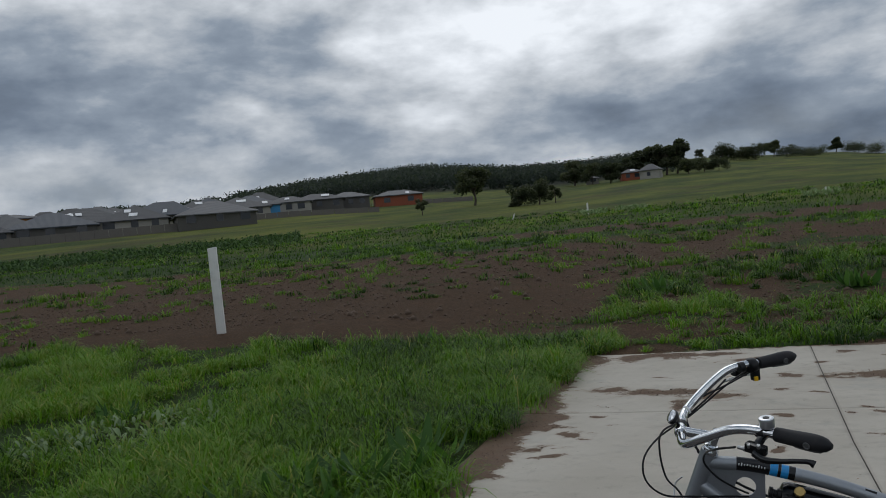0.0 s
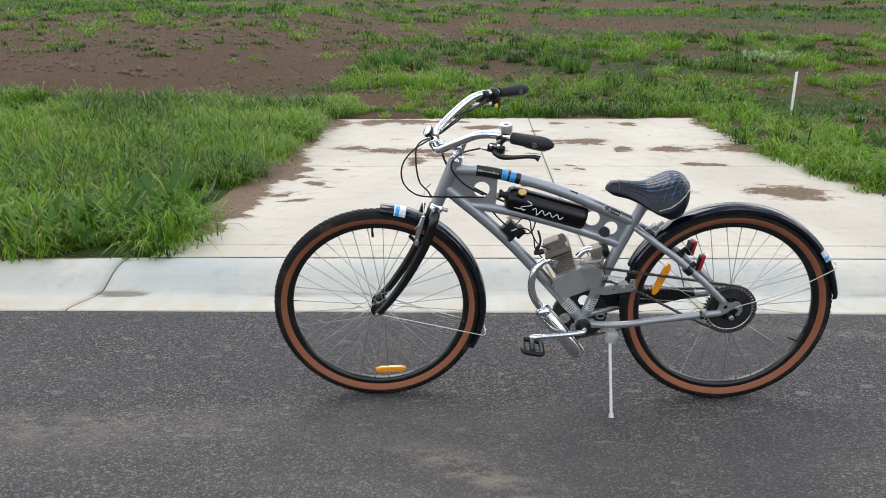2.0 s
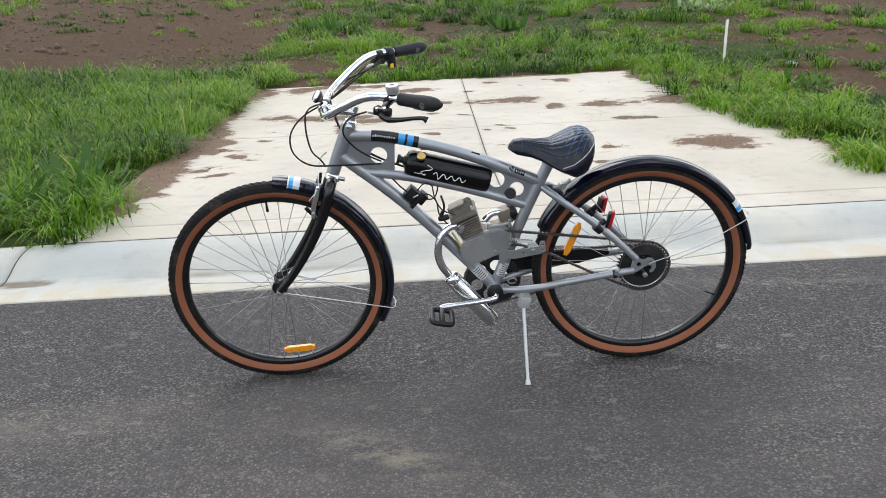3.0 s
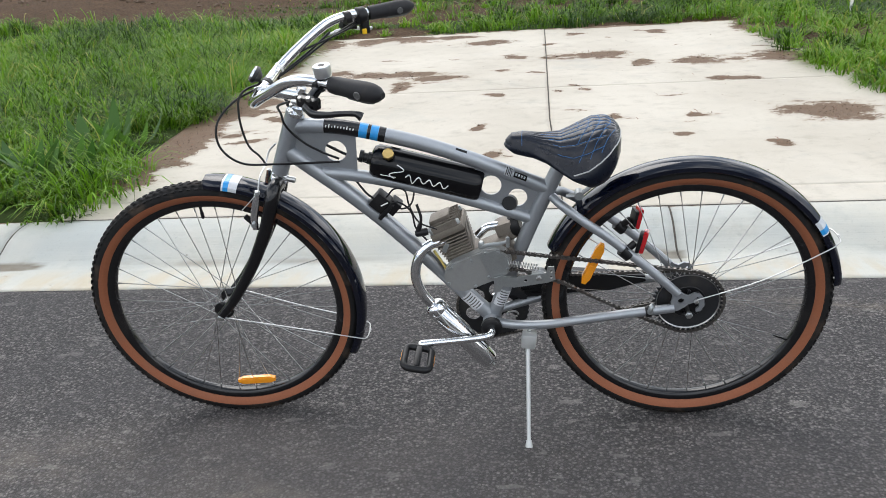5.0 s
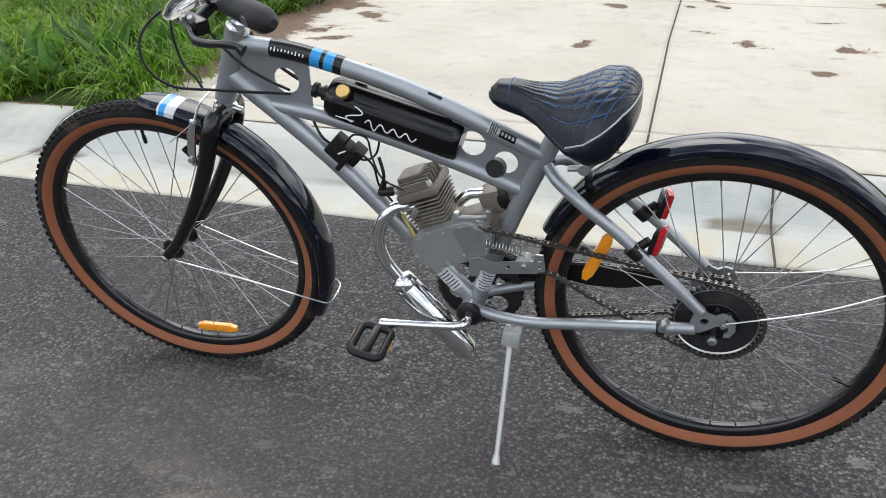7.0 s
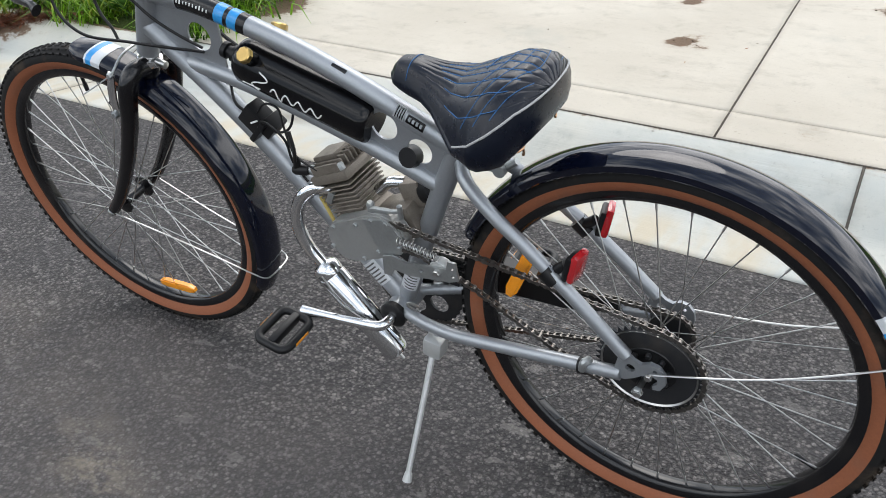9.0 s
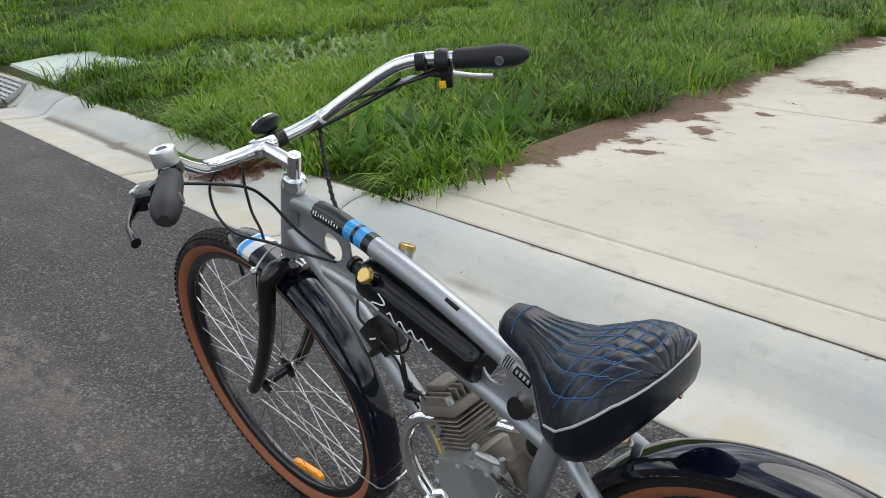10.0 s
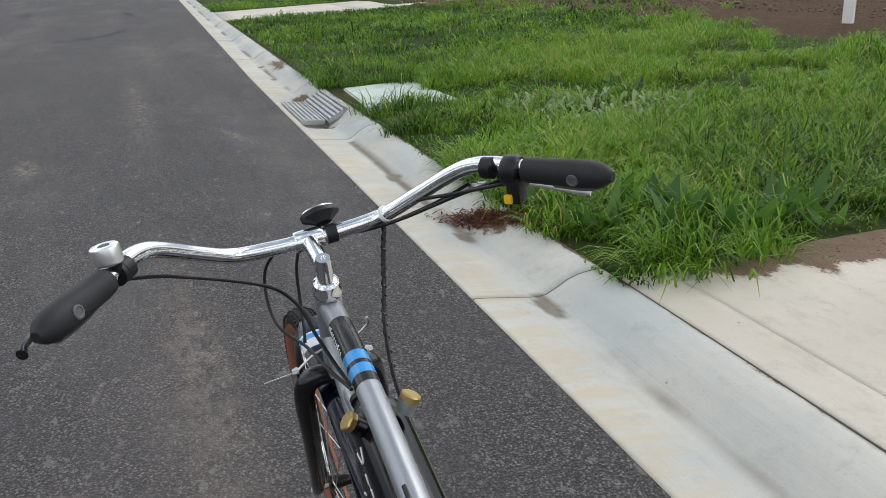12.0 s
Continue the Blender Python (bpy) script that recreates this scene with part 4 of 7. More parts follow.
def leaf_strip(pts, wid, tint, cols=5):
    """Leaves as bent strips: root, direction, length; returns arrays."""
    root, d, ln, rise = pts
    n = len(root)
    s = np.cross(d, (0, 0, 1.0))
    s /= np.linalg.norm(s, axis=1)[:, None] + 1e-9
    u = np.linspace(0, 1, cols)
    shape = np.array([0.25, 0.8, 1.0, 0.75, 0.04]) if cols == 5 else np.sin(np.pi * (0.1 + 0.88 * u))
    v = []
    for i, t in enumerate(u):
        c = root + d * (ln * t)[:, None]
        c[:, 2] += rise * ln * (t - 0.9 * t * t)
        v += [c - s * (wid * shape[i])[:, None], c + s * (wid * shape[i])[:, None]]
    v = np.stack(v, 1).reshape(-1, 3)
    b = np.arange(n)[:, None] * 2 * cols
    f = np.concatenate([b + (2 * i, 2 * i + 1, 2 * i + 3, 2 * i + 2) for i in range(cols - 1)])
    return v, f, np.repeat(tint, 2 * cols)


def weed_patch(x, y, spread, leaves, length, width, material, label, rise=1.0):
    """A patch of leaves too small and many to count."""
    pile = Pile()
    a = rng.uniform(0, 2 * np.pi, leaves)
    r = spread * np.sqrt(rng.random(leaves))
    b_ = rng.uniform(0, 6.28, leaves)
    px, py = x + r * np.cos(b_), y + r * np.sin(b_)
    root = np.stack([px, py, ground_z(px, py) + length * (0.15 + 0.75 * rng.random(leaves))], -1)
    el = rng.uniform(0.15, 1.0, leaves)
    d = np.stack([np.cos(a) * np.cos(el), np.sin(a) * np.cos(el), np.sin(el)], -1)
    ln = length * rng.uniform(0.55, 1.15, leaves)
    pile.add(*leaf_strip((root, d, ln, np.full(leaves, rise)), ln * width, np.clip(rng.normal(0.55, 0.3, leaves), 0, 1.3)))
    return pile.done("weed_patch", material, label, "weeds", "stuff")


LEAVES = []
for bend_, wide_ in ((0.55, 0.12), (0.9, 0.14), (1.25, 0.10)):
    v, f, t = leaf_strip((np.zeros((1, 3)), np.array([[0.72, 0.0, 0.69]]), np.ones(1), np.array([-bend_ * 0.4])), np.array([wide_]), np.array([0.5]), 9)
    v[::2, 2] += 0.02
    v[1::2, 2] += 0.02
    ob_ = raw("leaf", v, f, "weed", attrs={"tint": t}, smooth=True)
    LEAVES.append(ob_.data)
    bpy.data.objects.remove(ob_)


def weed(x, y, spread, leaves, length):
    """A dock plant: an empty with each leaf a part on shared meshes."""
    w = thing("broadleaf_weed", DOCK, "weed", Matrix.Translation((x, y, float(ground_z(x, y)) - 0.005)))
    for i in range(leaves):
        r, b_ = spread * math.sqrt(rng.random()), rng.uniform(0, 6.28)
        ob = new("leaf", LEAVES[i % 3])
        ob.parent = w
        s = length * rng.uniform(0.6, 1.2)
        ob.matrix_basis = Matrix.Translation((r * math.cos(b_), r * math.sin(b_), 0.01)) @ Euler((rng.normal(0, 0.25), rng.uniform(-0.45, 0.35), rng.uniform(0, 6.28))).to_matrix().to_4x4() @ Matrix.Diagonal((s, s * rng.uniform(0.7, 1.2), s, 1))


DOCK = "broad-leaved green dock weed growing in the verge grass"
for x, y, s, n, ln in ((-1.62, 1.98, .24, 34, .28), (-1.95, 1.70, .2, 18, .24), (-1.48, 2.35, .18, 22, .25), (-1.75, 1.52, .15, 16, .22), (-2.2, 1.46, .10, 9, .20), (-2.9, 1.9, .15, 10, .15),
                       (-4.6, 3.3, .2, 30, .18), (3.6, 4.3, .2, 30, .16), (-0.78, 10.2, .2, 50, .28), (1.8, 9.6, .2, 40, .25), (-2.9, 6.3, .2, 30, .18)):
    weed(x, y, s, n, ln)
weed_patch(-3.95, 2.85, 0.55, 190, 0.088, 0.17, "grey_weed", "low grey-green leafy weed patch in the grass")
weed_patch(-4.5, 2.6, 0.36, 90, 0.088, 0.17, "grey_weed", "low grey-green leafy weed patch in the grass")
weed_patch(4.9, 10.5, 0.4, 200, 0.12, 0.2, "grey_weed", "low grey-green leafy weed patch on bare soil")
for x, y, s in ((-6.4, 58, 0.9), (-8.6, 55, 0.8), (4.9, 46, 0.8)):
    weed_patch(x, y, s * 1.2, 330, 0.26, 0.14, "grey_weed", "tall grey-green thistle clump in the field")

# one long belt of tall weeds in the field
belt = Pile()
n = 14000
az = np.radians(rng.uniform(29, 52, n))
dd = rng.normal(70, 6, n) + 5 * (fbm(az * 60, az * 0, 1.0, 3) - 0.5)
tall = 0.1 + 0.75 * fbm(az * 140, dd * 0.3, 1.0, 3, 5)
bx, by = 0.3 - np.sin(az) * dd, -2.3 + np.cos(az) * dd
bz = ground_z(bx, by) + tall * rng.random(n) * 0.9
a, el = rng.uniform(0, 2 * np.pi, n), rng.uniform(-0.2, 1.0, n)
belt.add(*leaf_strip((np.stack([bx, by, bz], -1), np.stack([np.cos(a) * np.cos(el), np.sin(a) * np.cos(el), np.sin(el)], -1), np.full(n, 0.26), np.full(n, 0.6)),
                     np.full(n, 0.065), np.clip(rng.normal(0.35, 0.3, n), 0, 1)))
belt.done("weed_belt", "belt_weed", "belt of tall dark green weeds across the field", "weeds")

# dead leaves swept against the kerb, twigs and crumbs on the slab
litter = Pile()
n = 1000
lx, lo = rng.normal(-2.25, 0.06, n), rng.normal(0.40, 0.075, n)
lx = lx + (lo - 0.4) * 2.0
ly = edge_y(lx) + lo
a = rng.uniform(0, 6.28, n)
litter.add(*leaf_strip((np.stack([lx, ly, kerb_height(lx, ly) + rng.uniform(0.002, 0.02, n)], -1), np.stack([np.cos(a), np.sin(a), rng.normal(0, 0.25, n)], -1),
                        rng.uniform(0.02, 0.06, n), np.full(n, 0.3)), rng.uniform(0.0015, 0.006, n), rng.uniform(0, 1.15, n)))
n = 900
lx, ly = rng.uniform(-1.2, 2.9, n * 8), rng.uniform(1.6, 5.7, n * 8)
keep = rng.random(n * 8) < np.clip(drive_dirt(lx, ly) - 0.3, 0.004, 1)
lx, ly = lx[keep][:2200], ly[keep][:2200]
n = len(lx)
a = rng.uniform(0, 6.28, n)
litter.add(*leaf_strip((np.stack([lx, ly, drive_z(lx, ly) + 0.003], -1), np.stack([np.cos(a), np.sin(a), rng.normal(0.05, 0.1, n)], -1),
                        rng.uniform(0.012, 0.05, n), np.full(n, 0.25)), rng.uniform(0.0008, 0.003, n), rng.uniform(0, 1.5, n)))
litter.done("leaf_litter", "dead_leaf", "reddish dead leaves, straw and soil crumbs", "litter")

# a dry twig with side shoots on the slab
bm = bmesh.new()
TW = [(2.50, 4.42), (2.60, 4.22), (2.67, 4.02), (2.66, 3.84), (2.69, 3.66), (2.66, 3.50)]
on_slab = lambda x, y, h: Vector((x, y, float(drive_z(np.array(x), np.array(y))) + h))
sweep(bm, spline([on_slab(x, y, 0.010 + 0.012 * (i % 2)) for i, (x, y) in enumerate(TW)], 4), [0.0035 + 0.0045 * i / 20 for i in range(21)], 6)
for i, (dx, dy) in enumerate(((0.16, 0.03), (-0.12, -0.10), (0.18, 0.05), (-0.05, -0.16))):
    x, y = TW[i + 1]
    sweep(bm, spline([on_slab(x, y, 0.015), on_slab(x + dx * 0.5, y + dy * 0.6, 0.03), on_slab(x + dx, y + dy, 0.008)], 3), 0.0026, 5)
tagged(part("twig", bm, "bark", None), "dry brown twig lying on the muddy driveway", "twig")

# crumbs of soil on the muddy patches of the slab
lx, ly = rng.uniform(-1.2, 2.95, 60000), rng.uniform(1.6, 5.7, 60000)
keep = rng.random(60000) < 0.22 * step(0.42, 0.8, drive_dirt(lx, ly)) + 0.0008
lx, ly = lx[keep][:5000], ly[keep][:5000]
n = len(lx)
s = rng.uniform(0.0015, 0.0045, n) * (1 + 1.0 * (rng.random(n) < 0.05))
octa = np.array([(1, 0, 0), (0, 1, 0), (-1, 0, 0), (0, -1, 0), (0, 0, .8), (0, 0, -.8)])
ff = np.array([(0, 1, 4), (1, 2, 4), (2, 3, 4), (3, 0, 4), (1, 0, 5), (2, 1, 5), (3, 2, 5), (0, 3, 5)])
vv = np.stack([lx, ly, drive_z(lx, ly) + s * 0.2], -1)[:, None] + octa[None] * s[:, None, None] * rng.uniform(0.6, 1.4, (n, 6, 3))
M["crumb"] = worn("soil_crumbs", (0.11, 0.070, 0.044), 0.95, 0, 30, 0.5)
raw("soil_crumbs", vv.reshape(-1, 3), (np.arange(n)[:, None, None] * 6 + ff[None]).reshape(-1, 3), "crumb", "dark brown soil crumbs on the concrete", "soil", "stuff")

# clods on the bare soil
n = 5200
cx, cy = rng.uniform(-16, 7, n * 3), 7.5 + 14 * rng.random(n * 3) ** 1.5
keep = rng.random(n * 3) < bareness(cx, cy) * 0.8
cx, cy = cx[keep][:n], cy[keep][:n]
n = len(cx)
s = rng.uniform(0.008, 0.035, n) * (1 + (rng.random(n) < 0.05) * 1.2)
octa = np.array([(1, 0, 0), (0, 1, 0), (-1, 0, 0), (0, -1, 0), (0, 0, .8), (0, 0, -.8)])
vv = np.stack([cx, cy, ground_z(cx, cy) + s * 0.2], -1)[:, None] + octa[None] * s[:, None, None] * rng.uniform(0.6, 1.3, (n, 6, 3))
ff = np.array([(0, 1, 4), (1, 2, 4), (2, 3, 4), (3, 0, 4), (1, 0, 5), (2, 1, 5), (3, 2, 5), (0, 3, 5)])
M["clod"] = worn("soil_clods", (0.17, 0.115, 0.08), 0.95, 0, 30, 0.5)
raw("soil_clods", vv.reshape(-1, 3), (np.arange(n)[:, None, None] * 6 + ff[None]).reshape(-1, 3), "clod", "small brown soil clods and stones", "clods", "stuff")

bm = bmesh.new()
bmesh.ops.create_icosphere(bm, subdivisions=3, radius=0.05)
for v in bm.verts:
    k = noise.noise(v.co * 22) * 0.5 + 0.9
    v.co = Vector((v.co.x * 1.3 * k, v.co.y * 0.8 * k, max(v.co.z, -0.01) * 0.5 * k))
tagged(part("plastic_bag", bm, "plastic_bag", None, matrix=pose(4.1, 5.6, float(ground_z(4.1, 5.6)) + 0.01)), "crumpled pale plastic bag on rough grass", "litter")

# ---- trees ----


def leaf_cloud(c, r, n, size, tint=0.5):
    """Leaf sprays as small quads through an ellipsoid, thicker outside."""
    v = rng.normal(0, 1, (n, 3))
    v /= np.linalg.norm(v, axis=1)[:, None]
    q = rng.random(n) ** 0.45
    lump = 0.72 + 0.5 * fbm(v[:, 0] * 2 + c[0], v[:, 1] * 2 + v[:, 2] * 2.3 + c[1], 1.5, 2)
    p = np.asarray(c) + v * (q * lump)[:, None] * np.asarray(r)
    a, b = rng.normal(0, 1, (n, 3)), rng.normal(0, 1, (n, 3))
    a /= np.linalg.norm(a, axis=1)[:, None]
    b -= a * (a * b).sum(1)[:, None]
    b /= np.linalg.norm(b, axis=1)[:, None]
    s = (size * rng.uniform(0.5, 1.2, n))[:, None]
    vv = np.stack([p - a * s, p - b * s * 0.55, p + a * s, p + b * s * 0.55], 1).reshape(-1, 3)
    # paler on top, darker below: light from above put into the leaf tint
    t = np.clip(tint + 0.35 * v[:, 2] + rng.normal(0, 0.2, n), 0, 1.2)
    return vv, np.arange(4 * n).reshape(n, 4), np.repeat(t, 4)


def tree(az, d, h, w, clumps, label, base=0.3, material="gum", leaves=260, droop=0.0):
    x, y = 0.35 - math.sin(radians(az)) * d, -2.3 + math.cos(radians(az)) * d
    z = float(ground_z(x, y))
    t = thing("tree", label, "tree", Matrix.Translation((x, y, z)))
    bm = bmesh.new()
    top = h * 0.7
    sweep(bm, spline([(0, 0, -0.3), (0.03 * h, 0, h * 0.2), (-0.02 * h, 0.02 * h, h * 0.45), (0.02 * h, 0, top)], 4), [h * 0.035 * (1 - 0.75 * i / 12) for i in range(13)], 8)
    pile = Pile()
    for i in range(clumps):
        a = 2.4 * i + rng.uniform(0, 1)
        q = w / 2 * rng.uniform(0.25, 0.85)
        cz = h * rng.uniform(base + 0.15, 0.88) - droop * q
        c = (math.cos(a) * q, math.sin(a) * q, cz)
        sweep(bm, spline([(0, 0, h * rng.uniform(0.25, 0.5)), (c[0] * 0.5, c[1] * 0.5, cz * 0.85), c], 3), [h * 0.014, h * 0.012, h * 0.011, h * 0.010, h * 0.008, h * 0.007, h * 0.004], 6)
        rr = w * rng.uniform(0.17, 0.28)
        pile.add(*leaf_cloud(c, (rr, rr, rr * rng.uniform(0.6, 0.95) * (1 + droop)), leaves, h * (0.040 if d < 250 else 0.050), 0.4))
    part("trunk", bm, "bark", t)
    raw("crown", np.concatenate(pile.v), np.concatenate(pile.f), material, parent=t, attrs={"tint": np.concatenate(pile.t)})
    return t


GUM = "dark green gum tree standing in the field"
tree(16.9, 185, 8.6, 7.5, 16, GUM, 0.3)
tree(13.9, 150, 4.6, 4.2, 12, "dark spreading tree with hanging branches in the field", 0.05, droop=0.5)
tree(12.5, 150, 5.0, 5.2, 14, "dark spreading tree with hanging branches in the field", 0.15, droop=0.4)
tree(11.4, 152, 3.6, 2.2, 7, "dark low tree beside the spreading trees", 0.1, droop=0.6)
tree(20.6, 150, 3.1, 2.5, 8, "small dark tree before the brick house", 0.25)
for az, d, h, w in ((5.6, 345, 12, 10), (4.6, 350, 13, 10), (3.9, 345, 14, 10), (3.2, 350, 14, 10), (6.6, 340, 10, 9), (7.6, 315, 8, 9), (8.8, 330, 8, 10), (2.5, 330, 6, 7), (1.5, 350, 6, 8), (0.6, 350, 5, 9),
                    (10.0, 340, 10, 10), (3.0, 640, 7, 7), (1.7, 640, 7, 7), (0.3, 540, 10, 16), (-0.8, 540, 9, 16), (-1.7, 540, 9, 16), (-2.8, 600, 12, 10), (-3.6, 560, 7, 16), (-4.6, 580, 6, 16),
                    (-6.4, 640, 11, 9), (-7.4, 640, 7, 18), (-5.4, 560, 5, 16), (-8.6, 600, 6, 18)):
    tree(az, d, h, w, 12, "dark gum tree near the farm and hill paddocks", 0.12, leaves=300)

woods = Pile()
n = 4600
az = rng.uniform(3.2, 44, n)
dd = 380 + 350 * rng.random(n) ** 0.75
keep = (fbm(az, dd * 0.02, 0.8, 3) > 0.25) & ((az < 33) | ((rng.random(n) < 0.35) & (dd > 560))) & ((az > 8) | (dd > 330))
for A, D in zip(az[keep], dd[keep]):
    x, y = 0.35 - math.sin(radians(A)) * D, -2.3 + math.cos(radians(A)) * D
    h = rng.uniform(6.0, 11.5) * (1 - 0.45 * float(step(30, 40, A)))
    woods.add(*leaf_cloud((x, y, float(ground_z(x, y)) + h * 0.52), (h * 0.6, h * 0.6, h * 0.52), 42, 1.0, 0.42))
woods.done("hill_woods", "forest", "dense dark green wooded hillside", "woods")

# ---- houses ----


def house(az, d, w, dep, wall_h, roof_h, wall, roof, turn, label, wins=3, pale=1):
    x, y = 0.35 - math.sin(radians(az)) * d, -2.3 + math.cos(radians(az)) * d
    z = float(ground_z(x, y))
    t = thing("house", label, "house", pose(x, y, z, 0, 0, az + turn), "houses across the field")
    bm = bmesh.new()
    box(bm, (0, 0, wall_h / 2 - 0.5), (w, dep, wall_h + 1.0))
    part("wall", bm, wall, t, smooth=False)
    bm = bmesh.new()
    e, rz = 0.55, wall_h
    c = [bm.verts.new(p) for p in ((-w / 2 - e, -dep / 2 - e, rz), (w / 2 + e, -dep / 2 - e, rz), (w / 2 + e, dep / 2 + e, rz), (-w / 2 - e, dep / 2 + e, rz))]
    hip = min(w, dep) / 2 * 0.95
    r = [bm.verts.new(p) for p in ((-w / 2 + hip, 0, rz + roof_h), (w / 2 - hip, 0, rz + roof_h))] if w > dep else [bm.verts.new(p) for p in ((0, -dep / 2 + hip, rz + roof_h), (0, dep / 2 - hip, rz + roof_h))]
    low = [bm.verts.new(v.co - Vector((0, 0, 0.2))) for v in c]
    fs = [(c[0], c[1], r[1], r[0]), (c[1], c[2], r[1]), (c[2], c[3], r[0], r[1]), (c[3], c[0], r[0])] if w > dep else [(c[0], c[1], r[0]), (c[1], c[2], r[1], r[0]), (c[2], c[3], r[1]), (c[3], c[0], r[0], r[1])]
    for f_ in fs + [tuple(low)[::-1]] + [(c[i], low[i], low[(i + 1) % 4], c[(i + 1) % 4]) for i in range(4)]:
        bm.faces.new(f_)
    bmesh.ops.recalc_face_normals(bm, faces=bm.faces[:])
    rf = part("roof", bm, roof, t, smooth=False)
    for i in range(pale):
        bm = bmesh.new()
        tilt = math.atan2(roof_h, dep / 2 if w > dep else w / 2)
        sx = rng.uniform(-0.25, 0.25) * w
        s = rng.uniform(0.25, 0.6)
        box(bm, (0, 0, 0), (rng.uniform(0.9, 2.2), 1.5, 0.08), 0, Euler((tilt, 0, 0)).to_matrix())
        bmesh.ops.translate(bm, vec=(sx, -(dep / 2 + e) * (1 - s), rz + (roof_h + 0.3) * s + 0.02), verts=bm.verts[:])
        part("roof_panel", bm, "skylight", rf, smooth=False)
    for i in range(wins):
        px = (i + 0.5) / wins * w - w / 2 + rng.uniform(-0.4, 0.4)
        ww = rng.uniform(1.2, 2.2)
        bm = bmesh.new()
        for a_, b_ in (((px - ww / 2, 0), (0.08, 1.4)), ((px + ww / 2, 0), (0.08, 1.4)), ((px, 0.7), (ww, 0.08)), ((px, -0.7), (ww, 0.08))):
            box(bm, (a_[0], -dep / 2 - 0.02, 1.55 + a_[1]), (b_[0], 0.1, b_[1]))
        win = part("window", bm, "roof_grey", t, smooth=False)
        bm = bmesh.new()
        box(bm, (px, -dep / 2 - 0.01, 1.55), (ww - 0.06, 0.05, 1.36))
        part("pane", bm, "window", win, smooth=False)
    return t


GREY = "single-storey house with a dark grey hip roof"
walls, roofs = ("brick_grey", "render", "brick_grey", "fence"), ("roof_dark", "roof_grey", "roof_dark", "roof_blue")
i = 0
for d, a0, a1, gap in ((174, 34.6, 54, 4.6), (203, 33, 54, 4.2), (236, 32.2, 54, 3.7), (275, 31.5, 54, 3.2), (330, 32, 54, 2.8)):
    a = a0
    while a < a1:
        w = rng.uniform(12, 16)
        house(a, d + rng.uniform(-6, 6), w, rng.uniform(11, 15), 2.4, rng.uniform(2.7, 3.6), walls[i % 4], roofs[(i * 7 + 1) % 4], rng.uniform(-14, 14), GREY, 3, int(rng.integers(0, 3)))
        a += gap + rng.uniform(-0.3, 0.5)
        i += 1
house(46.9, 205, 12, 9, 4.6, 1.2, "orange_wall", "roof_grey", 4, "two-storey house with orange walls", 2, 0)
house(31.3, 205, 7, 8, 2.7, 1.5, "blue_wrap", "roof_dark", 5, "unfinished house wrapped in bright blue sheeting", 1, 1)
house(29.6, 215, 11, 9, 2.7, 1.7, "render", "roof_dark", -4, "house with pale porch posts and dark roof", 3, 1)
house(27.6, 225, 13, 9, 2.7, 1.8, "brick_grey", "roof_dark", 0, GREY, 3, 1)
house(25.6, 235, 11, 9, 2.8, 1.7, "brick_grey", "roof_grey", 6, GREY, 3, 0)
house(22.2, 240, 13.5, 9, 2.8, 1.6, "brick_red", "roof_grey", 5, "red brick house with grey hip roof", 2, 1)
house(6.2, 330, 8, 6, 2.8, 1.5, "brick_red", "roof_grey", 10, "old farm shed with rusty walls", 2, 1)
house(4.9, 320, 7, 6, 3.0, 2.4, "render", "roof_grey", -15, "small white farmhouse among trees", 1, 0)
house(8.8, 335, 5, 4, 2.2, 1.0, "render", "roof_grey", 0, "small pale farm outbuilding", 1, 0)


def fence(az0, az1, d, h, mat_, label):
    t = thing("fence", label, "fence")
    n = max(2, int(radians(az1 - az0) * d / 2.4))
    for i in range(n):
        a, b = radians(az0 + (az1 - az0) * i / n), radians(az0 + (az1 - az0) * (i + 1) / n)
        p, q = ((0.35 - math.sin(t_) * d, -2.3 + math.cos(t_) * d) for t_ in (a, b))
        zp, zq = float(ground_z(*p)), float(ground_z(*q))
        bm = bmesh.new()
        box(bm, (0, 0, h / 2), (math.dist(p, q) * 0.97, 0.06, h))
        part("panel", bm, mat_, t, smooth=False, matrix=pose((p[0] + q[0]) / 2, (p[1] + q[1]) / 2, (zp + zq) / 2 - 0.1, 0, 0, math.degrees(math.atan2(q[1] - p[1], q[0] - p[0]))))


fence(33.5, 54, 165, 1.7, "fence", "long grey timber paling fence behind the houses")
fence(23.5, 32, 190, 1.3, "fence", "low grey boundary fence by the houses")
fence(17, 20.5, 235, 1.3, "fence", "grey paling fence beside the brick house")

# ---- bicycle materials ----
M["frame"] = worn("silver_grey_frame_paint", (0.37, 0.39, 0.412), 0.40, 0.66, 80, 0.15, dirtiness=0.08, bump=0.04, depth=0.0002, coat=0.12)
M["chrome"] = worn("chrome", (0.78, 0.79, 0.80), 0.13, 1.0, 50, 0.08, dirtiness=0.10, bump=0.02, depth=0.0002)
M["bell_chrome"] = worn("brushed_bell_chrome", (0.86, 0.87, 0.88), 0.32, 1.0, 50, 0.06, dirtiness=0.05, bump=0.02, depth=0.0002)
M["steel"] = worn("bright_steel", (0.58, 0.58, 0.57), 0.32, 1.0, 60, 0.2, dirtiness=0.25)
M["zinc"] = worn("zinc_plated_steel", (0.45, 0.47, 0.47), 0.45, 0.85, 60, 0.25, dirtiness=0.3)
M["pale_metal"] = worn("pale_aluminium", (0.62, 0.63, 0.62), 0.5, 0.6, 60, 0.15, dirtiness=0.25)
M["gloss_black"] = worn("gloss_black_paint", (0.005, 0.005, 0.006), 0.20, 0, 60, 0.3, dirtiness=0.0, bump=0)
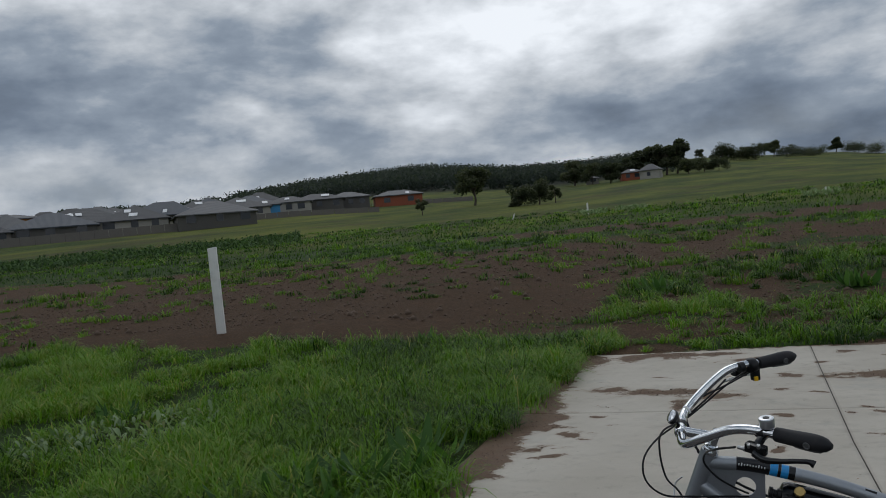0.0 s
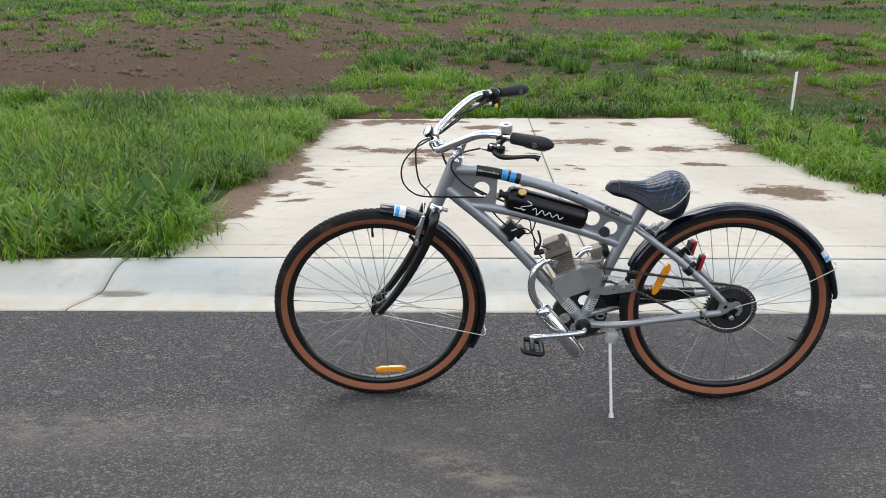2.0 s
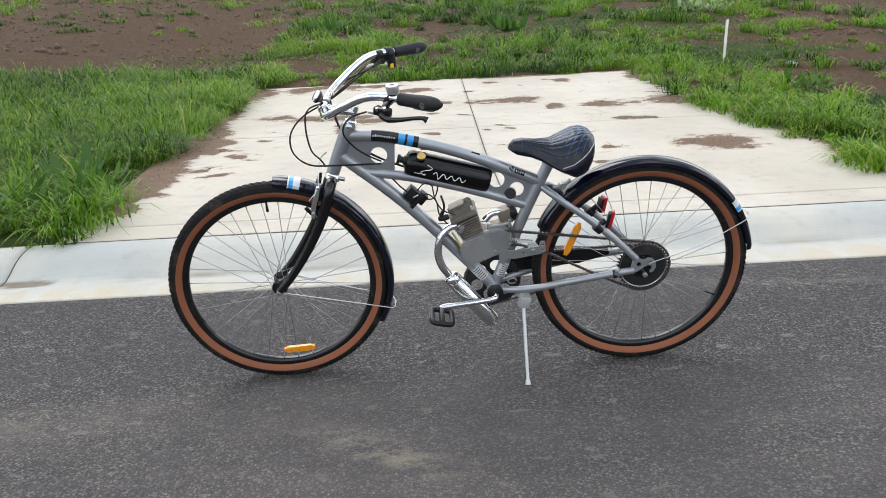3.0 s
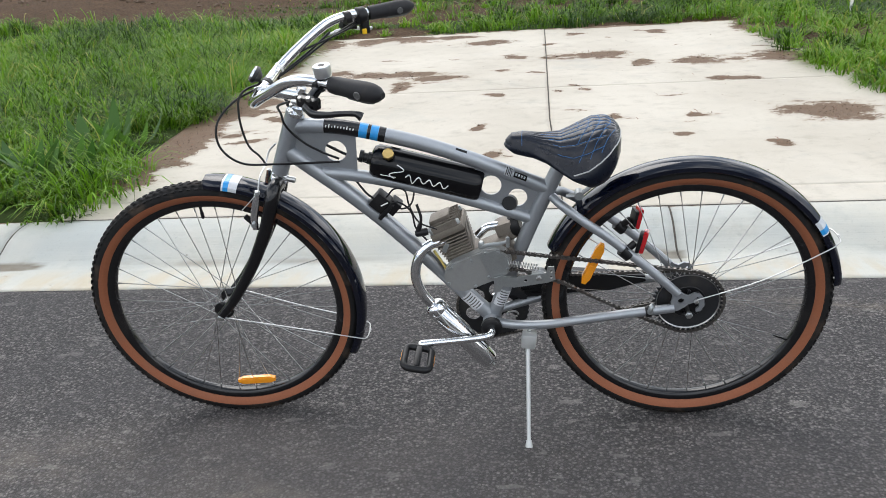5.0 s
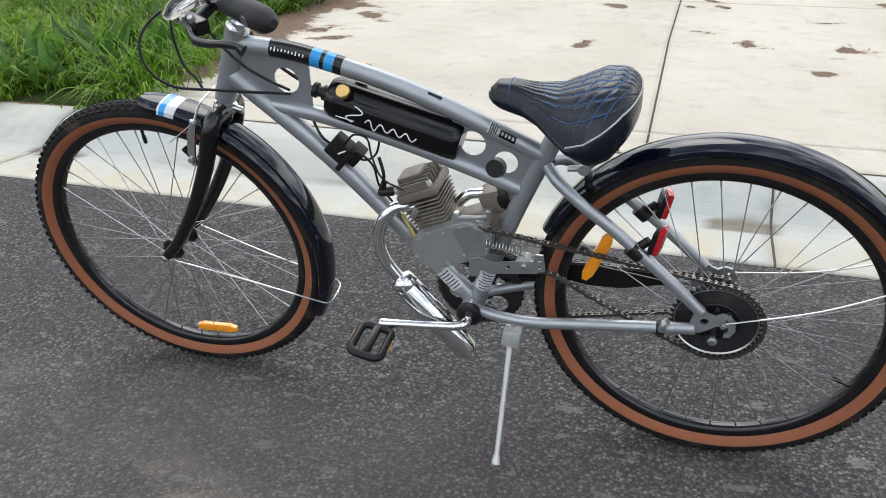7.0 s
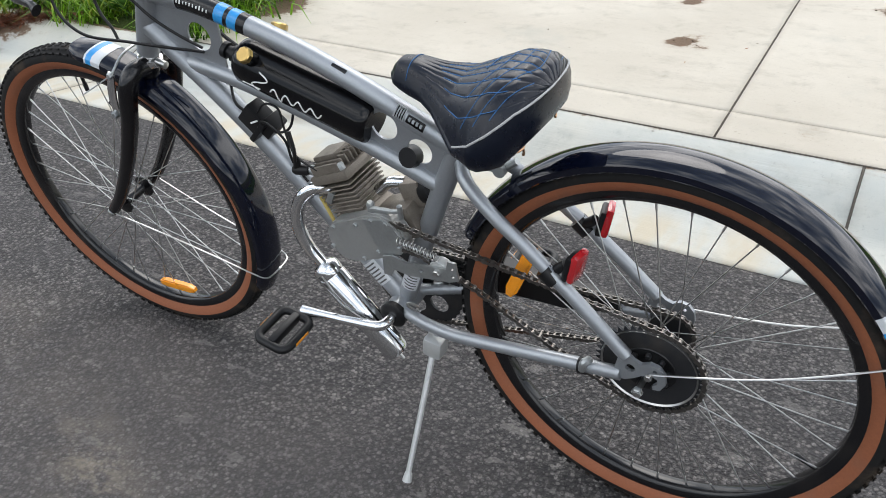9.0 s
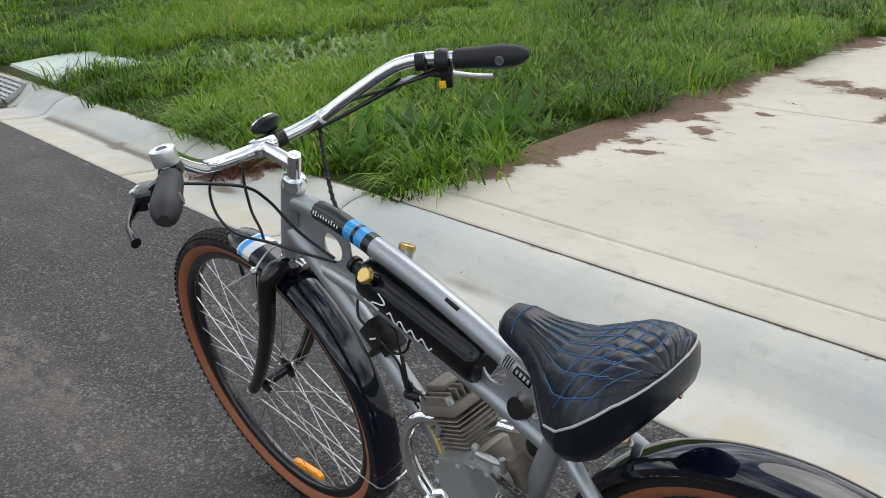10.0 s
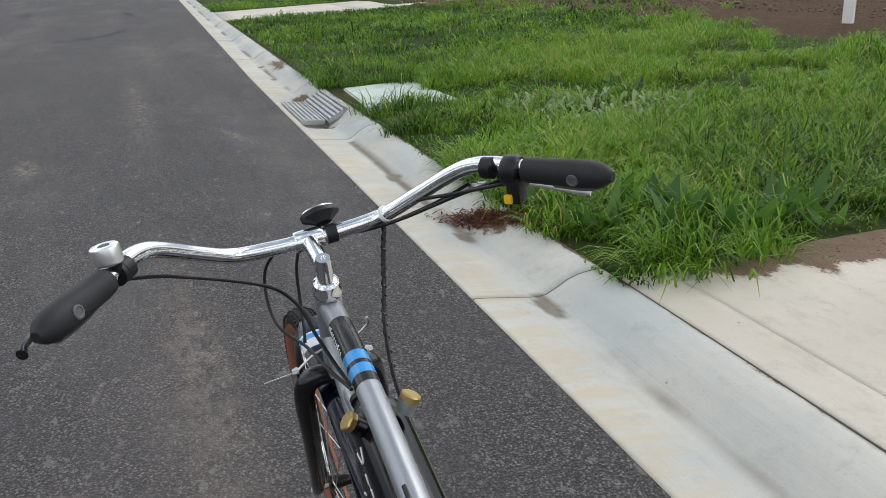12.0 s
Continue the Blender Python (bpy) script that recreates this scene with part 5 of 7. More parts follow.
M["navy"] = worn("gloss_navy_black_paint", (0.0025, 0.004, 0.012), 0.05, 0, 60, 0.3, dirtiness=0.0, bump=0)
M["tank"] = worn("satin_black_tank", (0.004, 0.004, 0.005), 0.15, 0, 60, 0.3, dirtiness=0.0, bump=0, spec=0.32)
M["plastic"] = worn("black_plastic", (0.007, 0.007, 0.008), 0.42, 0, 90, 0.3, dirtiness=0.05, spec=0.35)
M["grip"] = worn("dark_grey_rubber_grip", (0.020, 0.020, 0.022), 0.6, 0, 160, 0.3, dirtiness=0.12, bump=0.2, spec=0.3)
M["badge_grey"] = worn("grey_grip_badge", (0.10, 0.10, 0.10), 0.5, 0, 60, 0.2)
M["tyre"] = worn("dusty_black_tyre_rubber", (0.011, 0.0105, 0.0105), 0.75, 0, 80, 0.35, dirt=(0.12, 0.085, 0.058), dirtiness=0.42, bump=0.4, spec=0.25)
M["gumwall"] = worn("brown_gumwall", (0.30, 0.098, 0.042), 0.72, 0, 60, 0.3, dirtiness=0.25, bump=0.2)
M["rim"] = worn("black_rim", (0.007, 0.007, 0.008), 0.16, 0.0, 60, 0.3, dirtiness=0.10)
M["grimy"] = worn("grimy_cast_alloy", (0.25, 0.218, 0.182), 0.52, 0.40, 120, 0.45, dirt=(0.05, 0.038, 0.028), dirtiness=0.6, bump=0.45, depth=0.0008)
M["cover"] = worn("machined_cover_plate", (0.40, 0.405, 0.395), 0.46, 0.62, 90, 0.15, dirtiness=0.25, bump=0.1)
M["chain"] = worn("oily_chain_steel", (0.23, 0.215, 0.20), 0.34, 0.9, 200, 0.5, dirt=(0.02, 0.016, 0.012), dirtiness=0.6)
M["sprocket"] = worn("black_oxide_sprocket", (0.030, 0.031, 0.034), 0.30, 0.3, 60, 0.3, dirtiness=0.35)
M["brass"] = worn("brass_cap", (0.62, 0.43, 0.16), 0.3, 1.0, 60, 0.2, dirtiness=0.2)
M["amber"] = worn("amber_reflector", (1.0, 0.36, 0.015), 0.18, 0, 300, 0.3, dirtiness=0.05, bump=0.25, coat=0.8)
M["red"] = worn("red_reflector", (0.52, 0.012, 0.018), 0.15, 0, 300, 0.35, dirtiness=0.05, bump=0.25, coat=0.9)
M["yellow"] = worn("yellow_plastic", (0.85, 0.50, 0.01), 0.4, 0, 60, 0.1, dirtiness=0.05)
M["blue"] = worn("bright_blue_decal", (0.012, 0.28, 0.66), 0.32, 0, 60, 0.1, dirtiness=0.06, bump=0, coat=0.4)
M["pale_decal"] = worn("pale_silver_decal", (0.62, 0.64, 0.66), 0.35, 0, 60, 0.1, dirtiness=0.1, bump=0, coat=0.4)
M["ink"] = worn("white_ink", (0.80, 0.80, 0.78), 0.5, 0, 60, 0.1, dirtiness=0.05, bump=0)
M["vinyl"] = worn("black_saddle_vinyl", (0.0026, 0.0052, 0.0135), 0.29, 0, 400, 0.3, dirtiness=0.01, bump=0.12, depth=0.0003, spec=0.36)
M["thread"] = worn("blue_stitching", (0.020, 0.13, 0.34), 0.7, 0, 200, 0.2, dirtiness=0.05)
M["piping"] = worn("pale_grey_piping", (0.42, 0.42, 0.42), 0.6, 0, 200, 0.2, dirtiness=0.15)
M["copper"] = worn("copper_spring", (0.55, 0.33, 0.2), 0.3, 1.0, 60, 0.2, dirtiness=0.2)
M["straw_wire"] = worn("yellow_wire", (0.55, 0.42, 0.12), 0.6, 0, 60, 0.2)

# ---- motorised bicycle, leaning on its stand ----
bike = thing("bicycle", "silver-grey motorised cruiser bicycle leaning on its kickstand on the asphalt", "bicycle", pose(0, 0.032, 0.005, 7.0, 0, 0))
HUB_F, HUB_R = Vector((0, 0, 0.335)), Vector((1.12, 0, 0.335))
HEAD_LO, HEAD_HI = Vector((0.192, 0, 0.682)), Vector((0.250, 0, 0.826))
AX = (HEAD_HI - HEAD_LO).normalized()
LOWER = Matrix.Translation(HEAD_LO) @ Matrix.Rotation(radians(3.0), 4, AX) @ Matrix.Translation(-HEAD_LO)   # fork turned a little further than the bar
FRONT = Matrix.Translation((-0.003, 0.0, -0.005)) @ LOWER
REAR = Matrix.Translation((1.115, -0.002, 0.3305)) @ Euler((radians(-2.1), 0, radians(-1.4))).to_matrix().to_4x4() @ Matrix.Scale(0.993, 4) @ Matrix.Translation((-1.12, 0, -0.335))
STEER = Matrix.Translation((0, 0, -0.009)) @ Matrix.Translation(HEAD_LO) @ Matrix.Rotation(radians(2.0), 4, AX) @ Matrix.Translation(-HEAD_LO)


def tube(name, pts, r, material, parent, n=8, seg=14, label="", matrix=None, flat=1.0, side=None):
    p = spline(pts, n) if len(pts) > 2 else [Vector(q) for q in pts]
    if not isinstance(r, (int, float)):
        s = np.linspace(0, 1, len(r))
        r = [float(v) for v in np.interp(np.linspace(0, 1, len(p)), s, r)]
    return part(name, sweep(bmesh.new(), p, r, seg, flat, side), material, parent, label, matrix=matrix)


def turned(name, a, b, prof, material, parent, seg=24, label="", matrix=None):
    """A turned piece from a to b: prof [(radius, metres from a)]."""
    return part(name, lathe(bmesh.new(), prof, aim(a, b), seg), material, parent, label, matrix=matrix)


def block(name, c, s, bevel, material, parent, rot=None, label="", matrix=None):
    r = Euler([radians(a) for a in rot]).to_matrix() if rot else None
    return part(name, box(bmesh.new(), c, s, bevel, r), material, parent, label, matrix=matrix)


def bolt(a, d, r, h, material, parent, matrix=None, name="bolt"):
    a, d = Vector(a), Vector(d).normalized()
    return part(name, lathe(bmesh.new(), [(0, 0), (r, 0), (r, h * 0.8), (r * 0.8, h), (0, h)], aim(a, a + d), 6), material, parent, matrix=matrix)


# frame
TOP = [(0.247, 0, 0.793), (0.34, 0, 0.786), (0.433, 0, 0.765), (0.53, 0, 0.737), (0.623, 0, 0.702), (0.71, 0, 0.664), (0.806, 0, 0.620)]
frame_ = part("frame", sweep(bmesh.new(), spline(TOP, 6), 0.0165, 18), "frame", bike, "curved silver-grey top tube")
tube("head_tube", [HEAD_LO, HEAD_HI], 0.0195, "frame", frame_, seg=20)
tube("mid_tube", [(0.275, 0, 0.680), (0.38, 0, 0.665), (0.496, 0, 0.637), (0.63, 0, 0.596), (0.775, 0, 0.543)], 0.0148, "frame", frame_)
tube("down_tube", [(0.214, 0, 0.738), (0.413, 0, 0.559), (0.655, 0, 0.286)], 0.0185, "frame", frame_, seg=18)
tube("seat_tube", [(0.832, 0, 0.690), (0.751, 0, 0.512), (0.664, 0, 0.285)], 0.0170, "frame", frame_, seg=18)
turned("bottom_bracket", (0.66, -0.036, 0.275), (0.66, 0.036, 0.275), [(0, 0), (0.0225, 0), (0.0225, 0.072), (0, 0.072)], "frame", frame_)
for s in (-1, 1):
    tube("seat_stay", [(0.808, s * 0.012, 0.606), (0.832, s * 0.040, 0.594), (0.88, s * 0.055, 0.560), (0.930, s * 0.060, 0.524), (1.012, s * 0.066, 0.454), (1.088, s * 0.069, 0.381)], 0.0105, "frame", frame_)
    tube("chain_stay", [(0.668, s * 0.026, 0.280), (0.72, s * 0.046, 0.285), (0.79, s * 0.062, 0.296), (0.867, s * 0.068, 0.311), (0.98, s * 0.070, 0.329), (1.082, s * 0.070, 0.343)], 0.0110, "frame", frame_)
    bm = bmesh.new()
    plate(bm, [(1.069, 0.334), (1.072, 0.352), (1.079, 0.386), (1.089, 0.391), (1.101, 0.380), (1.112, 0.376), (1.124, 0.383), (1.138, 0.380), (1.147, 0.368), (1.149, 0.350), (1.141, 0.335), (1.131, 0.333), (1.130, 0.340), (1.137, 0.347), (1.136, 0.356), (1.126, 0.359), (1.113, 0.354), (1.104, 0.346), (1.090, 0.337)], [(1.096, 0.363, 0.0072), (1.132, 0.370, 0.003)], s * 0.070, 0.006)
    part("dropout", bm, "frame", frame_, smooth=False)
bm = bmesh.new()
plate(bm, [(0.243, 0.782), (0.30, 0.782), (0.378, 0.770), (0.372, 0.672), (0.300, 0.684), (0.262, 0.702), (0.236, 0.728)], [(0.329, 0.729, 0.0245)], 0.0, 0.004)
part("front_gusset", bm, "frame", frame_, "flat gusset plate with a round hole", smooth=False)
bm = bmesh.new()
plate(bm, [(0.637, 0.690), (0.71, 0.658), (0.792, 0.620), (0.766, 0.552), (0.70, 0.577), (0.640, 0.596)], [(0.672, 0.634, 0.0235), (0.731, 0.602, 0.0215)], 0.0, 0.004)
part("rear_gusset", bm, "frame", frame_, "flat gusset plate with two round holes", smooth=False)
top_pts = spline(TOP, 24)


def sleeve(name, x0, x1, r, material, parent):
    px, pz = [q.x for q in top_pts], [q.z for q in top_pts]
    p = [Vector((x, 0, float(np.interp(x, px, pz)))) for x in np.linspace(x0, x1, 6)]
    return part(name, sweep(bmesh.new(), p, r, 18), material, parent)


for x0, x1, m_ in ((0.312, 0.388, "gloss_black"), (0.3885, 0.406, "blue"), (0.4065, 0.413, "gloss_black"), (0.4135, 0.430, "blue"), (0.4305, 0.445, "gloss_black")):
    sleeve("decal_band", x0, x1, 0.0169, m_, frame_)


def patch(name, x0, x1, a0, a1, r, material, parent):
    """A label lying on part of the top tube's round: angles from -y over the top."""
    px, pz = [q.x for q in top_pts], [q.z for q in top_pts]
    bm = bmesh.new()
    rows_ = []
    for x in np.linspace(x0, x1, 5):
        z = float(np.interp(x, px, pz))
        rows_.append([bm.verts.new((x + 0.35 * r * math.sin(radians(a)), -r * math.cos(radians(a)), z + r * 0.93 * math.sin(radians(a)))) for a in np.linspace(a0, a1, 6)])
    for p, q in zip(rows_, rows_[1:]):
        for i in range(5):
            bm.faces.new((p[i], q[i], q[i + 1], p[i + 1]))
    bmesh.ops.solidify(bm, geom=bm.faces[:], thickness=-0.0003)
    return part(name, bm, material, parent)


patch("label_sticker", 0.702, 0.718, -5, 70, 0.0171, "pale_decal", frame_)
patch("label_sticker", 0.722, 0.750, 5, 50, 0.0171, "gloss_black", frame_)
for x in (0.705, 0.7085, 0.712, 0.7155):
    patch("label_bar", x, x + 0.0014, 0, 62, 0.0176, "gloss_black", frame_)
for x in (0.725, 0.731, 0.737, 0.743):
    patch("label_bar", x, x + 0.0035, 18, 38, 0.0176, "pale_decal", frame_)
# pale unreadable marks on the decal
bm = bmesh.new()
for i in range(10):
    u = 0.318 + i * 0.0066
    q = min(top_pts, key=lambda p: abs(p.x - u))
    tall = (0.0060, 0.0085, 0.0045, 0.0050, 0.0045, 0.0050, 0.0045, 0.0070, 0.0045, 0.0050)[i]
    box(bm, (u, -0.0160, q.z + 0.004 + tall * 0.15), (0.0024, 0.0016, tall), 0.0004, Euler((radians(-14), radians(18), 0)).to_matrix())
part("decal_marks", bm, "ink", frame_, "pale unreadable marks on the black decal")
tube("cable_stop", [(0.598, -0.006, 0.7245), (0.622, -0.006, 0.7155)], 0.0045, "gloss_black", frame_, seg=8)

# headset, stem and bar
bar_set = turned("stem", HEAD_HI + AX * 0.02, HEAD_HI + AX * 0.1, [(0, -0.03), (0.0112, -0.03), (0.0112, 0.040), (0.0100, 0.0455), (0.005, 0.0455), (0.004, 0.042), (0, 0.042)], "chrome", bike, matrix=STEER, label="chrome quill stem")
turned("headset_cup", HEAD_HI, HEAD_HI + AX, [(0, 0), (0.0205, 0), (0.0212, 0.004), (0.0205, 0.009), (0.0180, 0.0125), (0.0180, 0.0205), (0.0150, 0.0225), (0.0130, 0.024), (0, 0.024)], "chrome", bar_set, 28)
turned("headset_cup", HEAD_LO, HEAD_LO - AX, [(0, 0), (0.0205, 0), (0.0225, 0.005), (0.0225, 0.010), (0.018, 0.014), (0, 0.014)], "chrome", bar_set)
tube("extension", [(0.268, 0, 0.868), (0.188, 0, 0.886)], [0.0122, 0.0122], "chrome", bar_set)
turned("bar_clamp", (0.186, -0.021, 0.886), (0.186, 0.021, 0.886), [(0, 0), (0.0145, 0), (0.0160, 0.004), (0.0160, 0.038), (0.0145, 0.042), (0, 0.042)], "chrome", bar_set)
HALF = [(0.186, 0, 0.886), (0.187, 0.045, 0.887), (0.197, 0.110, 0.896), (0.238, 0.158, 0.927), (0.290, 0.199, 0.961), (0.320, 0.219, 0.973), (0.354, 0.237, 0.977), (0.398, 0.261, 0.975), (0.465, 0.304, 0.973)]
bar_pts = [(x, -y, z) for x, y, z in HALF[:0:-1]] + HALF
handlebar = tube("handlebar", bar_pts, 0.0112, "chrome", bike, n=6, seg=16, label="swept-back chrome cruiser handlebar", matrix=STEER)
for s in (-1, 1):
    g0, g1 = Vector((0.396, s * 0.257, 0.974)), Vector((0.497, s * 0.3225, 0.971))
    d = (g1 - g0).normalized()
    pts = [g0 + d * t for t in np.linspace(0, (g1 - g0).length, 12)]
    rad = [0.0155, 0.0165, 0.0165, 0.0168, 0.0172, 0.0178, 0.0183, 0.0186, 0.0184, 0.0172, 0.0140, 0.006]
    g = part("grip", sweep(bmesh.new(), pts, rad, 18), "grip", handlebar, "dark grey ergonomic rubber grip")
    bm = bmesh.new()
    sweep(bm, [p + Vector((0, 0, -0.0058)) for p in pts[4:10]], [r * 0.80 for r in rad[4:10]], 12)
    part("palm_pad", bm, "badge_grey", g)
    b = g0 + d * 0.075
    for side in (-1, 1):
        n_ = Vector((d.y, -d.x, -0.15)) * side
        bm = lathe(bmesh.new(), [(0, 0), (0.0078, 0), (0.0078, 0.0018), (0.0060, 0.0026), (0.0048, 0.0016), (0, 0.0016)], aim(b + n_ * 0.0172, b + n_), 18)
        part("grip_badge", bm, "badge_grey", g)

# bell on the near side
bell_o = STEER.inverted() @ Vector((0.388, -0.246, 0.9755))
bell = turned("bell", bell_o, bell_o + Vector((-0.05, -0.05, 1)), [(0, 0.001), (0.0152, 0.0), (0.0162, 0.0015), (0.0165, 0.004), (0.0165, 0.0185), (0.0160, 0.0208), (0.0142, 0.0222), (0.0094, 0.0224), (0.0084, 0.0212), (0.0060, 0.0209), (0, 0.0209)], "bell_chrome", handlebar, 40, "chrome bicycle bell")
turned("bell_hub", bell_o + Vector((-0.0011, -0.0011, 0.0211)), bell_o + Vector((-0.05, -0.05, 1)), [(0, 0), (0.0072, 0), (0.0065, 0.0010), (0, 0.0010)], "plastic", bell, 20)
turned("bell_base", bell_o - Vector((0, 0, 0.013)), bell_o, [(0, 0), (0.009, 0), (0.012, 0.008), (0.0135, 0.013), (0, 0.0135)], "plastic", bell)
turned("bell_strap", (0.360, -0.2335, 0.974), (0.384, -0.2515, 0.9725), [(0, 0), (0.0138, 0), (0.0138, 0.014), (0, 0.014)], "plastic", bell)

# near-side brake lever
lev = block("brake_lever", (0.352, -0.276, 0.950), (0.046, 0.022, 0.022), 0.005, "gloss_black", handlebar, (0, 6, -35), "black brake lever", None)
turned("lever_clamp", (0.366, -0.240, 0.973), (0.382, -0.252, 0.972), [(0, 0), (0.0145, 0), (0.0150, 0.004), (0.0150, 0.012), (0, 0.014)], "plastic", lev)
block("lever_bracket", (0.362, -0.260, 0.961), (0.016, 0.040, 0.014), 0.004, "gloss_black", lev, (30, 0, -35))
tube("lever_blade", [(0.346, -0.285, 0.944), (0.364, -0.306, 0.938), (0.392, -0.323, 0.941), (0.424, -0.337, 0.947), (0.448, -0.344, 0.948), (0.459, -0.347, 0.943)], [0.0085, 0.0078, 0.0060, 0.0052, 0.0054, 0.0085], "gloss_black", lev, flat=0.7)
bolt((0.357, -0.290, 0.958), (-0.1, -0.4, 0.9), 0.0055, 0.008, "steel", lev)
bolt((0.338, -0.276, 0.954), (-0.1, -0.4, 0.9), 0.0045, 0.008, "steel", lev)
turned("barrel_adjuster", (0.334, -0.266, 0.946), (0.310, -0.248, 0.944), [(0, 0), (0.0065, 0), (0.0065, 0.008), (0.0045, 0.010), (0.0045, 0.022), (0, 0.022)], "steel", lev, 12)

# far-side throttle, button and lever
thr = turned("throttle", (0.369, 0.241, 0.972), (0.392, 0.258, 0.971), [(0, 0), (0.0185, 0), (0.0205, 0.003), (0.0205, 0.018), (0.0185, 0.022), (0, 0.022)], "plastic", handlebar, 24, "black throttle housing with a yellow button")
block("switch_box", (0.385, 0.246, 0.948), (0.020, 0.020, 0.036), 0.004, "plastic", thr, (0, 0, 35))
block("button", (0.386, 0.233, 0.938), (0.011, 0.007, 0.012), 0.002, "yellow", thr, (0, 0, 35), "yellow stop button")
turned("lever_clamp", (0.343, 0.222, 0.974), (0.358, 0.233, 0.974), [(0, 0), (0.0145, 0), (0.0145, 0.015), (0, 0.015)], "plastic", handlebar)
lev2 = block("brake_lever", (0.344, 0.262, 0.950), (0.040, 0.024, 0.022), 0.005, "plastic", handlebar, (0, 10, 35), "silver brake lever")
tube("lever_blade", [(0.345, 0.276, 0.942), (0.352, 0.31, 0.928), (0.367, 0.335, 0.919), (0.383, 0.354, 0.914)], [0.0075, 0.0065, 0.006, 0.0065], "pale_metal", lev2, flat=0.7)
turned("barrel_adjuster", (0.330, 0.228, 0.944), (0.300, 0.214, 0.940), [(0, 0), (0.006, 0), (0.006, 0.014), (0.0035, 0.016), (0.0035, 0.032), (0, 0.032)], "steel", lev2, 12)

# front reflector on the bar
def oval(c, n_, prof, sx, sy):
    """A low oval button at c facing along n_, wider across y."""
    m = aim(c, Vector(c) + Vector(n_)) @ Matrix.Diagonal((sx, sy, 1, 1))
    return lathe(bmesh.new(), prof, m, 28)


REF_N = Vector((-0.74, -0.10, 0.66))
ref = part("front_reflector", oval((0.174, 0.027, 0.908), REF_N, [(0, -0.008), (0.012, -0.008), (0.022, 0.0), (0.0290, 0.004), (0.0295, 0.010), (0.0280, 0.012), (0, 0.012)], 1.02, 0.62), "plastic", handlebar, "black oval bar reflector with a clear lens")
part("lens", oval(Vector((0.174, 0.027, 0.908)) + REF_N * 0.0118, REF_N, [(0, 0), (0.0265, 0), (0.0255, 0.003), (0.019, 0.0045), (0, 0.005)], 1.02, 0.62), "chrome", ref, "clear silver lens")
turned("reflector_strap", (0.1865, 0.026, 0.8865), (0.1872, 0.042, 0.8868), [(0, 0), (0.0142, 0), (0.0142, 0.016), (0, 0.016)], "plastic", ref)
turned("cable_tie", (0.199, 0.1135, 0.8975), (0.203, 0.117, 0.900), [(0, 0), (0.0126, 0), (0.0126, 0.005), (0, 0.005)], "ink", handlebar)


def cable(pts, r=0.0026, m_="plastic", label="black cable"):
    return tube("cable", pts, r, m_, bike, n=10, seg=8, label=label)


cable([(0.318, -0.251, 0.932), (0.275, -0.19, 0.903), (0.245, -0.085, 0.850), (0.238, -0.045, 0.808), (0.265, -0.03, 0.765), (0.30, -0.018, 0.735), (0.335, -0.006, 0.712)])
cable([(0.300, 0.214, 0.940), (0.25, 0.165, 0.905), (0.18, 0.09, 0.868), (0.125, -0.01, 0.858), (0.093, -0.060, 0.825), (0.095, -0.075, 0.775), (0.135, -0.070, 0.735), (0.20, -0.04, 0.718), (0.27, -0.025, 0.712), (0.335, -0.006, 0.705)])
cable([(0.36, 0.25, 0.955), (0.30, 0.20, 0.928), (0.20, 0.10, 0.876), (0.140, 0.01, 0.872), (0.130, -0.02, 0.83), (0.140, -0.03, 0.765), (0.165, -0.035, 0.735), (0.178, -0.040, 0.715)])
wrapped = cable([(0.186, 0.115, 0.890), (0.200, 0.100, 0.84), (0.216, 0.088, 0.79), (0.250, 0.072, 0.745), (0.33, 0.056, 0.70), (0.42, 0.052, 0.66), (0.52, 0.045, 0.60)], 0.0034, label="black taped wiring loom")
LOOM = spline([(0.186, 0.115, 0.890), (0.200, 0.100, 0.84), (0.216, 0.088, 0.79), (0.250, 0.072, 0.745), (0.33, 0.056, 0.70)], 60)
bm = bmesh.new()
sweep(bm, [p + Vector((0.0032 * math.cos(i * 0.42), 0.0032 * math.sin(i * 0.42), 0)) for i, p in enumerate(LOOM)], 0.0016, 5)
part("spiral_tape", bm, "gloss_black", wrapped)
cable([(0.365, 0.247, 0.949), (0.30, 0.195, 0.930), (0.235, 0.150, 0.912), (0.186, 0.114, 0.886)], 0.0026)

# fork and front wheel
fork = turned("fork", HEAD_LO - AX * 0.012, HEAD_LO - AX, [(0, 0), (0.0185, 0), (0.020, 0.010), (0.020, 0.030), (0.015, 0.038), (0, 0.038)], "gloss_black", bike, 20, "gloss black curved fork", LOWER)
for s in (-1, 1):
    tube("fork_blade", [(0.187, s * 0.012, 0.660), (0.184, s * 0.040, 0.660), (0.178, s * 0.056, 0.642), (0.166, s * 0.060, 0.605), (0.146, s * 0.060, 0.555), (0.100, s * 0.060, 0.468), (0.044, s * 0.059, 0.384), (0.010, s * 0.059, 0.344), (-0.004, s * 0.059, 0.330)],
         [0.016, 0.0165, 0.0165, 0.0162, 0.0155, 0.0140, 0.0125, 0.0115, 0.0105], "gloss_black", fork, n=6, seg=16)


